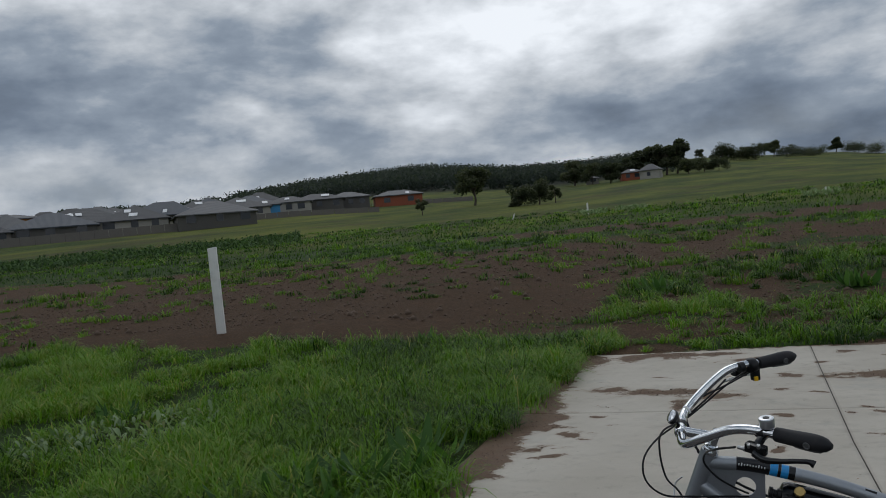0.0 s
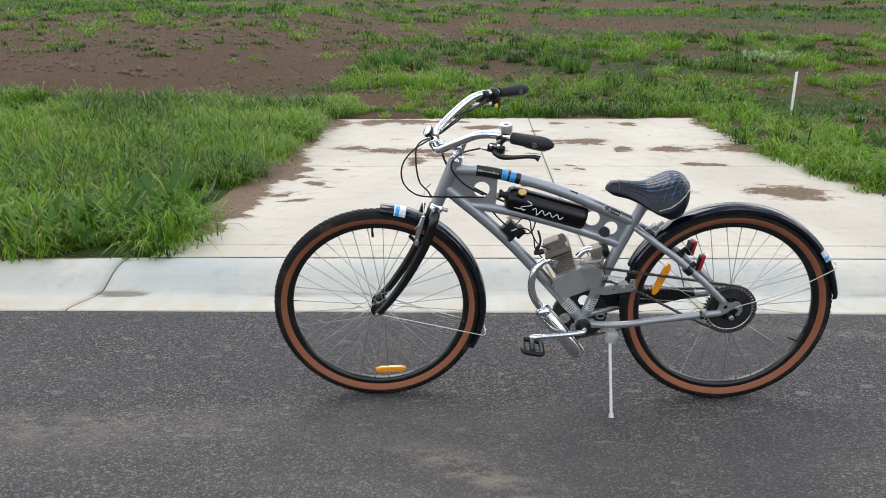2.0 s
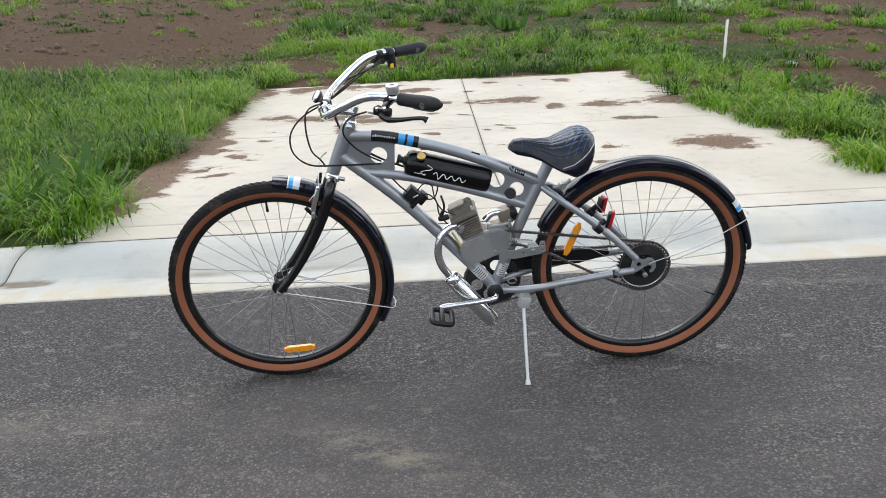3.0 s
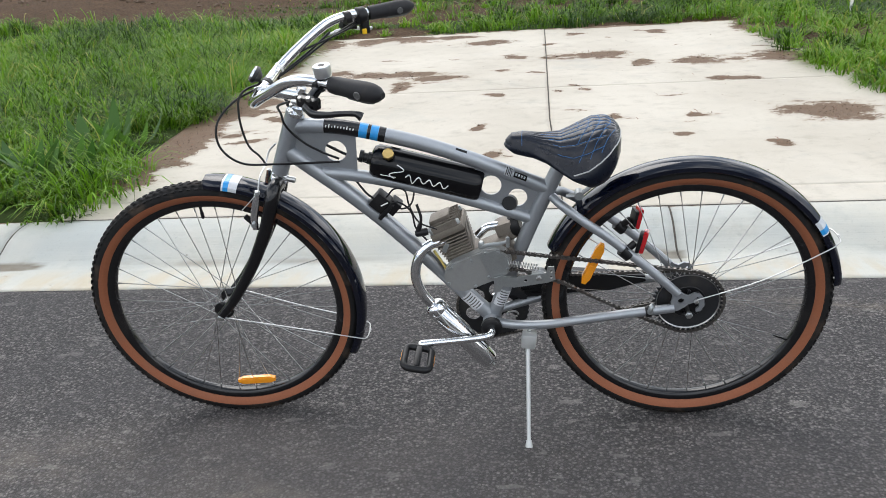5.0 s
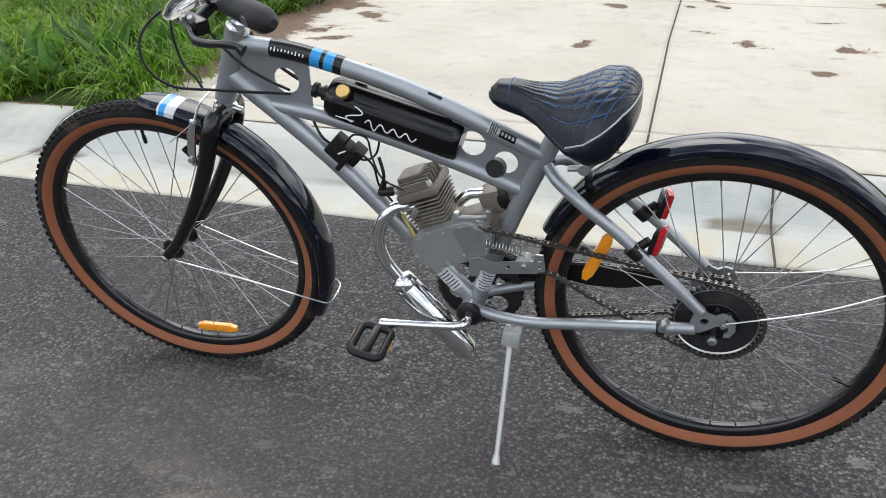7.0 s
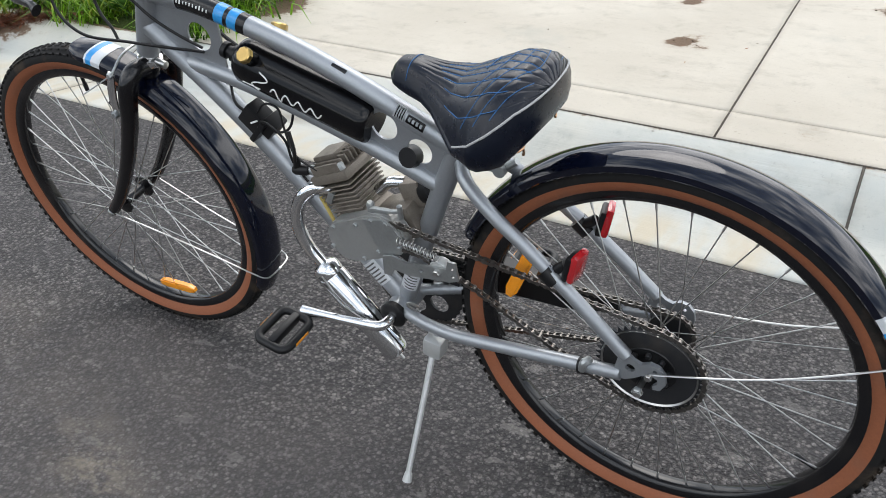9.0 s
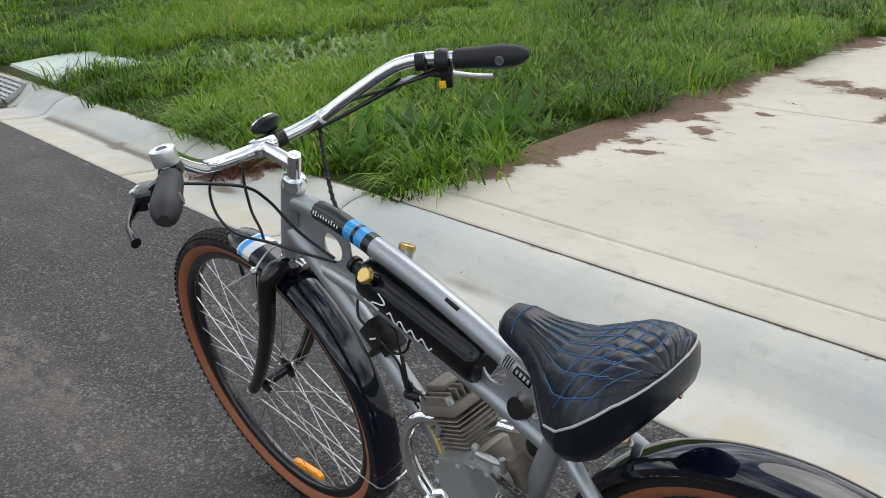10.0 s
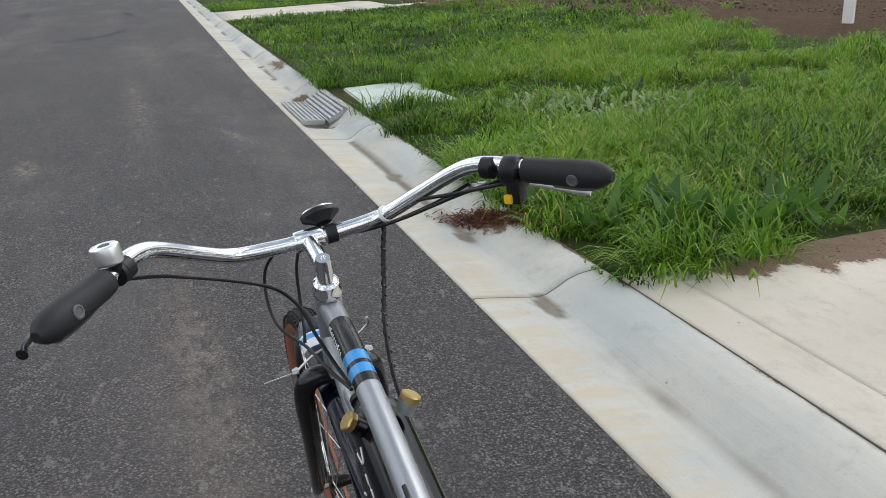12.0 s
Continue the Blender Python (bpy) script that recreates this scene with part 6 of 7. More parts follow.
def wheel(centre, valve_angle, name, label, matrix=None):
    cx, cz = centre.x, centre.z
    turn = Matrix.Translation(centre) @ Matrix.Rotation(radians(90), 4, 'X')   # lathe axis z -> -y
    rim = [(0.2905, -0.0105), (0.2945, -0.0118), (0.2945, -0.0140), (0.2925, -0.0146), (0.2855, -0.0142), (0.2790, -0.0122), (0.2758, -0.0080), (0.2750, 0)]
    bm = lathe(bmesh.new(), rim + [(r, -h) for r, h in rim[-2::-1]], turn, 96)
    w = part(name, bm, "rim", bike, label, matrix=matrix)
    # tread cap, with knobs
    half = [(0.3122, -0.0236), (0.3180, -0.0240), (0.3245, -0.0214), (0.3305, -0.0158), (0.3345, -0.0085), (0.3357, 0)]
    bm = lathe(bmesh.new(), half + [(r, -h) for r, h in half[-2::-1]], turn, 120)
    n = 108
    for i in range(n):
        for row, (yy, rr, tilt, sz) in enumerate(((0.0, 0.3358, 0, (0.0112, 0.0100, 0.0026)), (-0.0105, 0.3328, 34, (0.0112, 0.0080, 0.0026)), (0.0105, 0.3328, -34, (0.0112, 0.0080, 0.0026)), (-0.0194, 0.3270, 55, (0.0100, 0.0080, 0.0042)), (0.0194, 0.3270, -55, (0.0100, 0.0080, 0.0042)))):
            a = 2 * math.pi * (i + (0.5 if row in (1, 2) else 0)) / n
            m = Matrix.Translation(centre) @ Matrix.Rotation(-a, 4, 'Y') @ Matrix.Translation((rr, yy, 0)) @ Matrix.Rotation(radians(tilt), 4, 'Z') @ Matrix.Diagonal((sz[2], sz[1], sz[0], 1))
            knob(bm, m)
    part("tyre", bm, "tyre", w, "dusty black knobbed tyre", smooth=True)
    for s in (-1, 1):
        bm = lathe(bmesh.new(), [(0.2925, s * 0.0125), (0.2955, s * 0.0152), (0.2995, s * 0.0186), (0.3050, s * 0.0218), (0.3125, s * 0.0239), (0.3125, s * 0.0225), (0.3045, s * 0.0195), (0.2985, s * 0.0150)], turn, 96)
        part("sidewall", bm, "gumwall", w, "brown gumwall band")
    hub = turned("hub", centre + Vector((0, -0.038, 0)), centre + Vector((0, 0.038, 0)), [(0, 0), (0.010, 0), (0.024, 0.006), (0.024, 0.0085), (0.012, 0.014), (0.0115, 0.062), (0.024, 0.0675), (0.024, 0.070), (0.010, 0.076), (0, 0.076)], "gloss_black", w)
    yy = 0.072 if centre.x < 0.5 else 0.092
    turned("axle", centre + Vector((0, -yy, 0)), centre + Vector((0, yy, 0)), [(0, 0), (0.0048, 0), (0.0048, 2 * yy), (0, 2 * yy)], "steel", hub, 10)
    for s in (-1, 1):
        bolt(centre + Vector((0, s * (yy - 0.010), 0)), (0, s, 0), 0.0085, 0.008, "zinc", hub, name="axle_nut")
    # laced spokes share one mesh
    a0, rim_r, fl = 0.0, 0.2765, 0.0225
    me = None
    for i in range(36):
        s = -1 if i % 2 else 1
        ar = 2 * math.pi * (i + 0.5) / 36
        lead = radians(58) * (1 if (i // 2) % 2 else -1)
        p = centre + Vector((fl * math.cos(ar + lead), s * 0.0315, fl * math.sin(ar + lead)))
        q = centre + Vector((rim_r * math.cos(ar), s * 0.002, rim_r * math.sin(ar)))
        m = aim(p, q)
        if me is None:
            ln = (q - p).length
            bm = sweep(bmesh.new(), [(0, 0, 0), (0, 0, ln - 0.014), (0, 0, ln - 0.0139), (0, 0, ln)], [0.00105, 0.00105, 0.0018, 0.0018], 6)
            ob = part("spoke", bm, "steel", w, matrix=m)
            me = ob.data
        else:
            ob = new("spoke", me)
            ob.parent, ob.matrix_basis = w, m
    a = radians(valve_angle)
    d = Vector((math.cos(a), 0, math.sin(a)))
    turned("valve", centre + d * 0.277, centre + d * 0.2, [(0, 0), (0.0033, 0), (0.0033, 0.018), (0.0042, 0.018), (0.0042, 0.033), (0.002, 0.035), (0, 0.035)], "plastic", w, 10)
    return w


def knob(bm, m):
    c = [bm.verts.new(m @ Vector(p)) for p in ((-.5, -.5, -.5), (-.5, .5, -.5), (-.5, .5, .5), (-.5, -.5, .5), (.5, -.4, -.4), (.5, .4, -.4), (.5, .4, .4), (.5, -.4, .4))]
    for f_ in ((4, 5, 6, 7), (0, 4, 7, 3), (1, 2, 6, 5), (0, 1, 5, 4), (3, 7, 6, 2)):
        bm.faces.new([c[k] for k in f_])


wf = wheel(HUB_F, 92, "front_wheel", "black spoked front wheel with brown gumwall tyre", FRONT)
wr = wheel(HUB_R, -26, "rear_wheel", "black spoked rear wheel with brown gumwall tyre", REAR)


def wheel_reflector(c, along, size, parent):
    """A long reflector with tapered ends, its face towards -y."""
    a = -math.atan2(along[1], along[0])
    L, H = size[0] / 2, size[2] / 2
    m = Matrix.Translation(c) @ Matrix.Rotation(a, 4, 'Y')
    out = [(-L, -H * 0.45), (-L * 0.72, -H), (L * 0.72, -H), (L, -H * 0.45), (L, H * 0.45), (L * 0.72, H), (-L * 0.72, H), (-L, H * 0.45)]
    bm = plate(bmesh.new(), out, [], 0, 0.010)
    bmesh.ops.transform(bm, matrix=m, verts=bm.verts[:])
    r = part("spoke_reflector", bm, "amber", parent, "orange spoke reflector", smooth=False)
    for k in (-0.5, 0.5):
        bm = box(bmesh.new(), (L * k, -0.0055, 0), (L * 0.85, 0.002, H * 1.25), 0.0008)
        bmesh.ops.transform(bm, matrix=m, verts=bm.verts[:])
        part("prism_panel", bm, "amber", r)


wheel_reflector((0.032, -0.006, 0.094), (1, 0.03), (0.100, 0.012, 0.020), wf)
wheel_reflector((0.904, -0.024, 0.438), (0.036, 0.086), (0.112, 0.012, 0.021), wr)


def mudguard(name, centre, a0, a1, label, matrix=None, bands=()):
    """A curved trough over the wheel from angle a0 to a1 (degrees, anticlockwise from +x)."""
    def arc(r_off, b0, b1, wide=1.0, thick=True):
        sec = [(0.0, -0.0335), (0.0085, -0.0330), (0.0150, -0.0270), (0.0185, -0.0160), (0.0195, 0), (0.0185, 0.0160), (0.0150, 0.0270), (0.0085, 0.0330), (0.0, 0.0335)]
        outer = [(0.3325 + q + r_off, y * wide) for q, y in sec]
        inner = [(0.3325 + q - 0.0022, y * 0.95) for q, y in sec[::-1]]
        loop = outer + inner
        n = max(4, int(abs(b1 - b0) / 2.5))
        bm = bmesh.new()
        rings = []
        for i in range(n + 1):
            t = radians(b0 + (b1 - b0) * i / n)
            end = min(i, n - i)
            k = 1.0 if end > 1 or not thick else (0.72 if end == 0 else 0.93)
            rings.append([bm.verts.new(centre + Vector((r * math.cos(t), y * k, r * math.sin(t)))) for r, y in loop])
        m = len(loop)
        for i in range(n):
            for j in range(m):
                bm.faces.new((rings[i][j], rings[i][(j + 1) % m], rings[i + 1][(j + 1) % m], rings[i + 1][j]))
        bm.faces.new(rings[0])
        bm.faces.new(rings[-1][::-1])
        bmesh.ops.recalc_face_normals(bm, faces=bm.faces[:])
        return bm
    g = part(name, arc(0, a0, a1), "navy", bike, label, matrix=matrix)
    for b0, b1, m_ in bands:
        part("stripe", arc(0.0006, b0, b1, 1.012, False), m_, g)
    return g


gf = mudguard("front_mudguard", HUB_F, 87, -27, "gloss navy-black front mudguard with a blue stripe", FRONT, ((79.6, 78.9, "pale_decal"), (78.9, 76.9, "blue"), (76.9, 73.6, "pale_decal")))
gr = mudguard("rear_mudguard", HUB_R, 156, 7, "gloss navy-black rear mudguard with a blue stripe", REAR, ((37.6, 33.9, "pale_decal"), (33.9, 31.6, "blue"), (31.6, 31.0, "pale_decal")))


def stay(centre, ang, y_ax, parent, lift=(0.004, 0.002)):
    t = radians(ang)
    e = centre + Vector((0.362 * math.cos(t), 0, 0.362 * math.sin(t)))
    up = Vector((-math.sin(t), 0, math.cos(t)))
    pts = [centre + Vector((lift[0], -y_ax, lift[1])), centre + (e - centre) * 0.5 + Vector((0, -y_ax * 0.75, 0)), centre + (e - centre) * 0.90 + Vector((0, -0.042, 0)), e + Vector((-0.008, -0.036, 0)), e + Vector((0, -0.022, 0)), e + Vector((0.001, 0, 0)),
           e + Vector((0, 0.022, 0)), e + Vector((-0.008, 0.036, 0)), centre + (e - centre) * 0.90 + Vector((0, 0.042, 0)), centre + (e - centre) * 0.5 + Vector((0, y_ax * 0.75, 0)), centre + Vector((lift[0], y_ax, lift[1]))]
    tube("stay", pts, 0.0016, "steel", parent, n=5, seg=6, label="thin bright wire stay")
    bolt(e + Vector((0, 0, 0)), e - centre, 0.005, 0.005, "steel", parent)


stay(HUB_F, -16, 0.066, gf)
stay(HUB_R, 25.5, 0.080, gr, (0.014, 0.036))
for y_ in (-0.084, 0.078):
    bolt(HUB_R + Vector((0.014, y_, 0.036)), (0, math.copysign(1, y_), 0), 0.0055, 0.006, "steel", gr)
# front rim brake
for s in (-1, 1):
    br = tube("front_brake", [(0.150, s * 0.058, 0.672), (0.141, s * 0.062, 0.640), (0.131, s * 0.060, 0.605), (0.128, s * 0.056, 0.575)], [0.006, 0.0088, 0.0088, 0.0075], "chrome", bike, label="silver rim brake arm", matrix=STEER, flat=0.6)
    block("brake_pad", (0.118, s * 0.046, 0.590), (0.040, 0.012, 0.010), 0.003, "plastic", br, (0, 50, 0))
    bolt((0.129, s * 0.060, 0.590), (0, s, 0), 0.007, 0.010, "zinc", br)
    bolt((0.150, s * 0.056, 0.668), (0, s, 0), 0.006, 0.010, "zinc", br)
tube("brake_noodle", [(0.152, -0.062, 0.668), (0.150, -0.02, 0.690), (0.150, 0.035, 0.695), (0.155, 0.066, 0.715), (0.175, 0.062, 0.735)], 0.0022, "steel", bike, matrix=STEER, label="bright brake cable noodle", seg=8)
tube("brake_wire", [(0.150, -0.058, 0.668), (0.138, -0.085, 0.660), (0.125, -0.110, 0.652)], 0.0012, "steel", bike, matrix=STEER, seg=6)
turned("lamp_bolt", (0.205, -0.0, 0.665), (0.225, -0.0, 0.66), [(0, 0), (0.007, 0), (0.007, 0.020), (0, 0.022)], "steel", bike, 10)

# fuel tank with two brass caps
TANK_A, TANK_B, TANK_R = Vector((0.404, 0, 0.7025)), Vector((0.650, 0, 0.631)), 0.0385
ln = (TANK_B - TANK_A).length
tank = turned("fuel_tank", TANK_A, TANK_B, [(0, 0), (0.020, 0.0), (0.032, 0.004), (0.0380, 0.014), (TANK_R, 0.03), (TANK_R, ln - 0.016), (0.0370, ln - 0.004), (0.033, ln), (0, ln)], "tank", bike, 40, "satin black cylindrical fuel tank")
for s in (-1, 1):
    c = Vector((0.452, -0.026, 0.716)) if s < 0 else Vector((0.463, 0.026, 0.728))
    up = Vector((0.0, s * (0.9 if s < 0 else 0.55), 0.85)).normalized()
    turned("filler_neck", c, c + up, [(0, 0), (0.0120, 0), (0.0120, 0.020), (0, 0.020)], "zinc" if s > 0 else "tank", tank, 16)
    part("filler_cap", lathe(bmesh.new(), [(0, 0.016), (0.0135, 0.016), (0.0135, 0.0235), (0.0115, 0.0255), (0, 0.0255)], aim(c, c + up), 8), "brass", tank, "hexagonal brass cap")
turned("hose_fitting", TANK_A + Vector((0.006, -0.012, 0.006)), TANK_A + Vector((0.006, -0.012, 0.006)) - (TANK_B - TANK_A), [(0, 0), (0.014, 0), (0.014, 0.010), (0.010, 0.011), (0.010, 0.020), (0.014, 0.021), (0.014, 0.029), (0, 0.029)], "plastic", tank, 12)
# pale flourish on the near side of the tank: a plain wavy ribbon
ax_d = (TANK_B - TANK_A).normalized()
ax_n = Vector((-ax_d.z, 0, ax_d.x))


def on_tank(u, h):
    """A point u along and h above the axis on the near side of the tank."""
    p = TANK_A + ax_d * u + ax_n * h
    return p + Vector((0, -math.sqrt(max((TANK_R + 0.0003) ** 2 - h * h, 0)), 0))


marks = part("tank_flourish", sweep(bmesh.new(), [on_tank(0.052 + 0.022 * math.sin(t) * (1 if t < 3.2 else 0.75) + 0.003 * t, 0.019 - 0.0062 * t) for t in np.linspace(0.4, 5.8, 26)], 0.0013, 6), "ink", bike, "pale decorative flourish on the black tank")
sweep_pts = [on_tank(0.086 + 0.0118 * t / math.pi, -0.0065 + (0.0065 + 0.0075 * math.exp(-((t - 4.2) / 1.6) ** 2)) * math.sin(t)) for t in np.linspace(0, 8.2 * math.pi, 110)]
part("flourish_wave", sweep(bmesh.new(), sweep_pts, 0.00135, 6), "ink", marks)
part("flourish_tail", sweep(bmesh.new(), [on_tank(0.030 + 0.035 * t, -0.0150 + 0.002 * t) for t in np.linspace(0, 1, 6)], 0.0010, 6), "ink", marks)

# engine
ENG_D = Vector((-0.40, 0, 0.916)).normalized()
ENG_X = Vector((0.916, 0, 0.40)).normalized()
ENG_R = Matrix((ENG_X, Vector((0, 1, 0)), ENG_D)).transposed()
E0 = Vector((0.612, 0.0, 0.432))
engine = part("engine", box(bmesh.new(), E0 + ENG_D * 0.040, (0.062, 0.068, 0.082), 0.010, ENG_R), "grimy", bike, "small grimy two-stroke engine clamped in the frame")
for i in range(9):
    k = 0.030 + i * 0.0078
    part("cooling_fin", box(bmesh.new(), E0 + ENG_D * k + ENG_X * -0.002, (0.066 + 0.0022 * i, 0.074 + 0.0014 * i, 0.0027), 0.0011, ENG_R, 1), "grimy", engine)
bm = box(bmesh.new(), E0 + ENG_D * 0.136 + ENG_X * -0.008, (0.050, 0.046, 0.014), 0.005, ENG_R)
part("head_cap", bm, "grimy", engine, "flat cast plate over the head fins")
hd = part("cylinder_head", box(bmesh.new(), E0 + ENG_D * 0.108, (0.084, 0.086, 0.018), 0.006, ENG_R), "grimy", engine)
for i in range(8):
    yy = -0.0375 + i * 0.0107
    hgt = 0.022 - abs(i - 3.5) * 0.0016
    part("head_fin", box(bmesh.new(), E0 + ENG_D * (0.116 + hgt / 2) + Vector((0, yy, 0)), (0.078 - abs(i - 3.5) * 0.004, 0.0032, hgt), 0.0013, ENG_R, 1), "grimy", hd)
for sx in (-1, 1):
    for sy in (-1, 1):
        bolt(E0 + ENG_D * 0.117 + ENG_X * (0.032 * sx) + Vector((0, 0.033 * sy, 0)), ENG_D, 0.006, 0.012, "zinc", hd)
# crankcase and its covers
bm = bmesh.new()
lathe(bm, [(0, -0.036), (0.038, -0.036), (0.044, -0.030), (0.044, 0.030), (0.038, 0.036), (0, 0.036)], Matrix.Translation((0.622, 0, 0.434)) @ Matrix.Rotation(radians(90), 4, 'X'), 32)
part("crankcase", bm, "grimy", engine)
part("gearcase", box(bmesh.new(), (0.672, 0.0, 0.458), (0.100, 0.066, 0.060), 0.012, Euler((0, radians(-24), 0)).to_matrix()), "grimy", engine)


def stadium(p, q, r0, r1, n=16):
    """Outline round two discs in the xz plane."""
    a = math.atan2(q[1] - p[1], q[0] - p[0])
    one = [(p[0] + r0 * math.cos(a + math.pi / 2 + math.pi * i / n), p[1] + r0 * math.sin(a + math.pi / 2 + math.pi * i / n)) for i in range(n + 1)]
    two = [(q[0] + r1 * math.cos(a - math.pi / 2 + math.pi * i / n), q[1] + r1 * math.sin(a - math.pi / 2 + math.pi * i / n)) for i in range(n + 1)]
    return one + two


bm = bmesh.new()
plate(bm, stadium((0.597, 0.424), (0.672, 0.457), 0.041, 0.042), [], -0.046, 0.020)
cov = part("clutch_cover", bm, "cover", engine, "flat grey oval cover plate", smooth=False)
bm = bmesh.new()
plate(bm, stadium((0.5985, 0.4245), (0.671, 0.4565), 0.0385, 0.0395), [], -0.0575, 0.005)
face_ = part("cover_face", bm, "cover", cov, smooth=False)
bm = bmesh.new()
plate(bm, [(0.638, 0.484), (0.652, 0.486), (0.676, 0.4935), (0.696, 0.484), (0.7075, 0.466), (0.7065, 0.446), (0.693, 0.428), (0.668, 0.418)], [], -0.0605, 0.0022)
part("sprocket_cover", bm, "zinc", face_, "bluish zinc plate over the drive gear", smooth=False)
for x, z in ((0.566, 0.408), (0.574, 0.450), (0.622, 0.468), (0.628, 0.400), (0.684, 0.488), (0.704, 0.445), (0.655, 0.486), (0.660, 0.424)):
    bolt((x, -0.0595, z), (0, -1, 0), 0.0042, 0.005, "zinc", cov)
# intake, carburettor, clutch arm
tube("intake", [(0.634, 0.000, 0.500), (0.656, 0.004, 0.519), (0.682, 0.010, 0.522)], 0.0100, "chrome", engine, seg=16, label="bright intake pipe")
carb = block("carburettor", (0.700, 0.018, 0.508), (0.044, 0.046, 0.050), 0.010, "grimy", engine, (0, -20, 0), "grimy carburettor")
turned("air_filter", (0.712, 0.022, 0.512), (0.75, 0.022, 0.525), [(0, 0), (0.026, 0), (0.029, 0.004), (0.029, 0.020), (0.024, 0.024), (0, 0.024)], "plastic", carb)
turned("choke_plug", (0.712, 0.0, 0.585), (0.712, -0.02, 0.592), [(0, 0), (0.018, 0), (0.019, 0.006), (0.016, 0.018), (0, 0.018)], "plastic", carb)
tube("clutch_arm", [(0.645, -0.040, 0.490), (0.655, -0.046, 0.499), (0.690, -0.048, 0.505), (0.706, -0.048, 0.510)], [0.006, 0.005, 0.004, 0.004], "zinc", engine, seg=8)
turned("arm_pivot", (0.645, -0.040, 0.482), (0.645, -0.042, 0.51), [(0, 0), (0.007, 0), (0.007, 0.022), (0.0045, 0.026), (0, 0.026)], "zinc", engine, 10)
turned("arm_pivot", (0.706, -0.048, 0.496), (0.706, -0.048, 0.53), [(0, 0), (0.0045, 0), (0.0045, 0.024), (0, 0.026)], "zinc", engine, 10)
# spark plug, lead and ignition box
PL = E0 + ENG_D * 0.124 + ENG_X * -0.030 + Vector((0, -0.030, 0))
pd = (ENG_D * 0.3 - ENG_X * 0.9 + Vector((0, -0.2, 0))).normalized()
plug = turned("spark_plug", PL, PL + pd, [(0, 0), (0.009, 0), (0.009, 0.008), (0.0055, 0.009), (0.0055, 0.016), (0, 0.016)], "zinc", engine, 10)
turned("plug_cap", PL + pd * 0.012, PL + pd, [(0, 0), (0.0085, 0), (0.0095, 0.006), (0.0085, 0.026), (0.006, 0.030), (0, 0.030)], "plastic", plug, 14)
pc = PL + pd * 0.036
turned("plug_elbow", pc, pc + Vector((0.010, 0, 0.03)), [(0, 0), (0.0065, 0), (0.0055, 0.024), (0, 0.026)], "plastic", plug, 12)
cable([pc + Vector((0.008, 0, 0.022)), pc + Vector((0.012, 0, 0.045)), pc + Vector((0.004, 0.006, 0.075))], 0.0033)
ign = block("ignition_box", (0.420, -0.018, 0.605), (0.042, 0.034, 0.040), 0.004, "plastic", bike, (0, 43, 0), "black ignition box strapped to the down tube")
block("second_box", (0.447, -0.014, 0.592), (0.026, 0.034, 0.034), 0.003, "plastic", ign, (0, 43, 0))
block("strap", (0.432, -0.018, 0.587), (0.010, 0.044, 0.050), 0.002, "plastic", ign, (0, 43, 0))
block("zip_tie", (0.430, -0.0365, 0.606), (0.018, 0.002, 0.003), 0.0008, "ink", ign, (0, -25, 0))
cable([(0.440, -0.025, 0.607), (0.468, -0.035, 0.612), (0.490, -0.03, 0.585), (0.497, -0.03, 0.545), (0.520, -0.03, 0.512)], 0.0022)
cable([(0.440, -0.02, 0.600), (0.470, -0.02, 0.590), (0.490, -0.01, 0.600), (0.500, 0.0, 0.640)], 0.0022)
cable([(0.435, -0.02, 0.62), (0.455, -0.02, 0.640), (0.478, -0.016, 0.632), (0.485, -0.02, 0.598), (0.505, -0.03, 0.560), (0.545, -0.03, 0.540)], 0.0020)
cable([(0.36, 0.01, 0.655), (0.39, -0.02, 0.632), (0.41, -0.02, 0.615)], 0.0026)
cable([(0.533, -0.022, 0.480), (0.548, -0.026, 0.455), (0.560, -0.028, 0.430)], 0.0032, "straw_wire", "yellow wire")
# exhaust
EX = [(0.566, -0.022, 0.490), (0.548, -0.027, 0.499), (0.526, -0.034, 0.498), (0.505, -0.043, 0.482), (0.491, -0.049, 0.452), (0.488, -0.052, 0.418), (0.498, -0.052, 0.380), (0.516, -0.050, 0.350), (0.530, -0.049, 0.330)]
exh = tube("exhaust_pipe", EX, 0.0120, "chrome", bike, n=8, seg=16, label="chrome exhaust pipe and muffler")
block("flange", (0.562, -0.022, 0.492), (0.012, 0.040, 0.026), 0.003, "zinc", exh, (0, 25, 0))
ma, mb = Vector((0.519, -0.050, 0.346)), Vector((0.652, -0.045, 0.172))
ln = (mb - ma).length
turned("muffler", ma, mb, [(0, 0), (0.014, 0), (0.023, 0.006), (0.0255, 0.012), (0.0255, 0.026), (0.0245, 0.028), (0.0255, 0.030), (0.0255, ln - 0.010), (0.023, ln - 0.002), (0.014, ln), (0, ln)], "chrome", exh, 28)
turned("tail_bolt", mb - (mb - ma).normalized() * 0.004, mb + (mb - ma), [(0, 0), (0.006, 0), (0.006, 0.009), (0.003, 0.010), (0.003, 0.020), (0, 0.020)], "steel", exh, 8)
tube("muffler_wire", [(0.535, -0.074, 0.338), (0.568, -0.076, 0.290), (0.615, -0.072, 0.262), (0.650, -0.062, 0.258)], 0.0014, "steel", exh, seg=6)
# paper labels round the lower ends of the down tube and seat tube


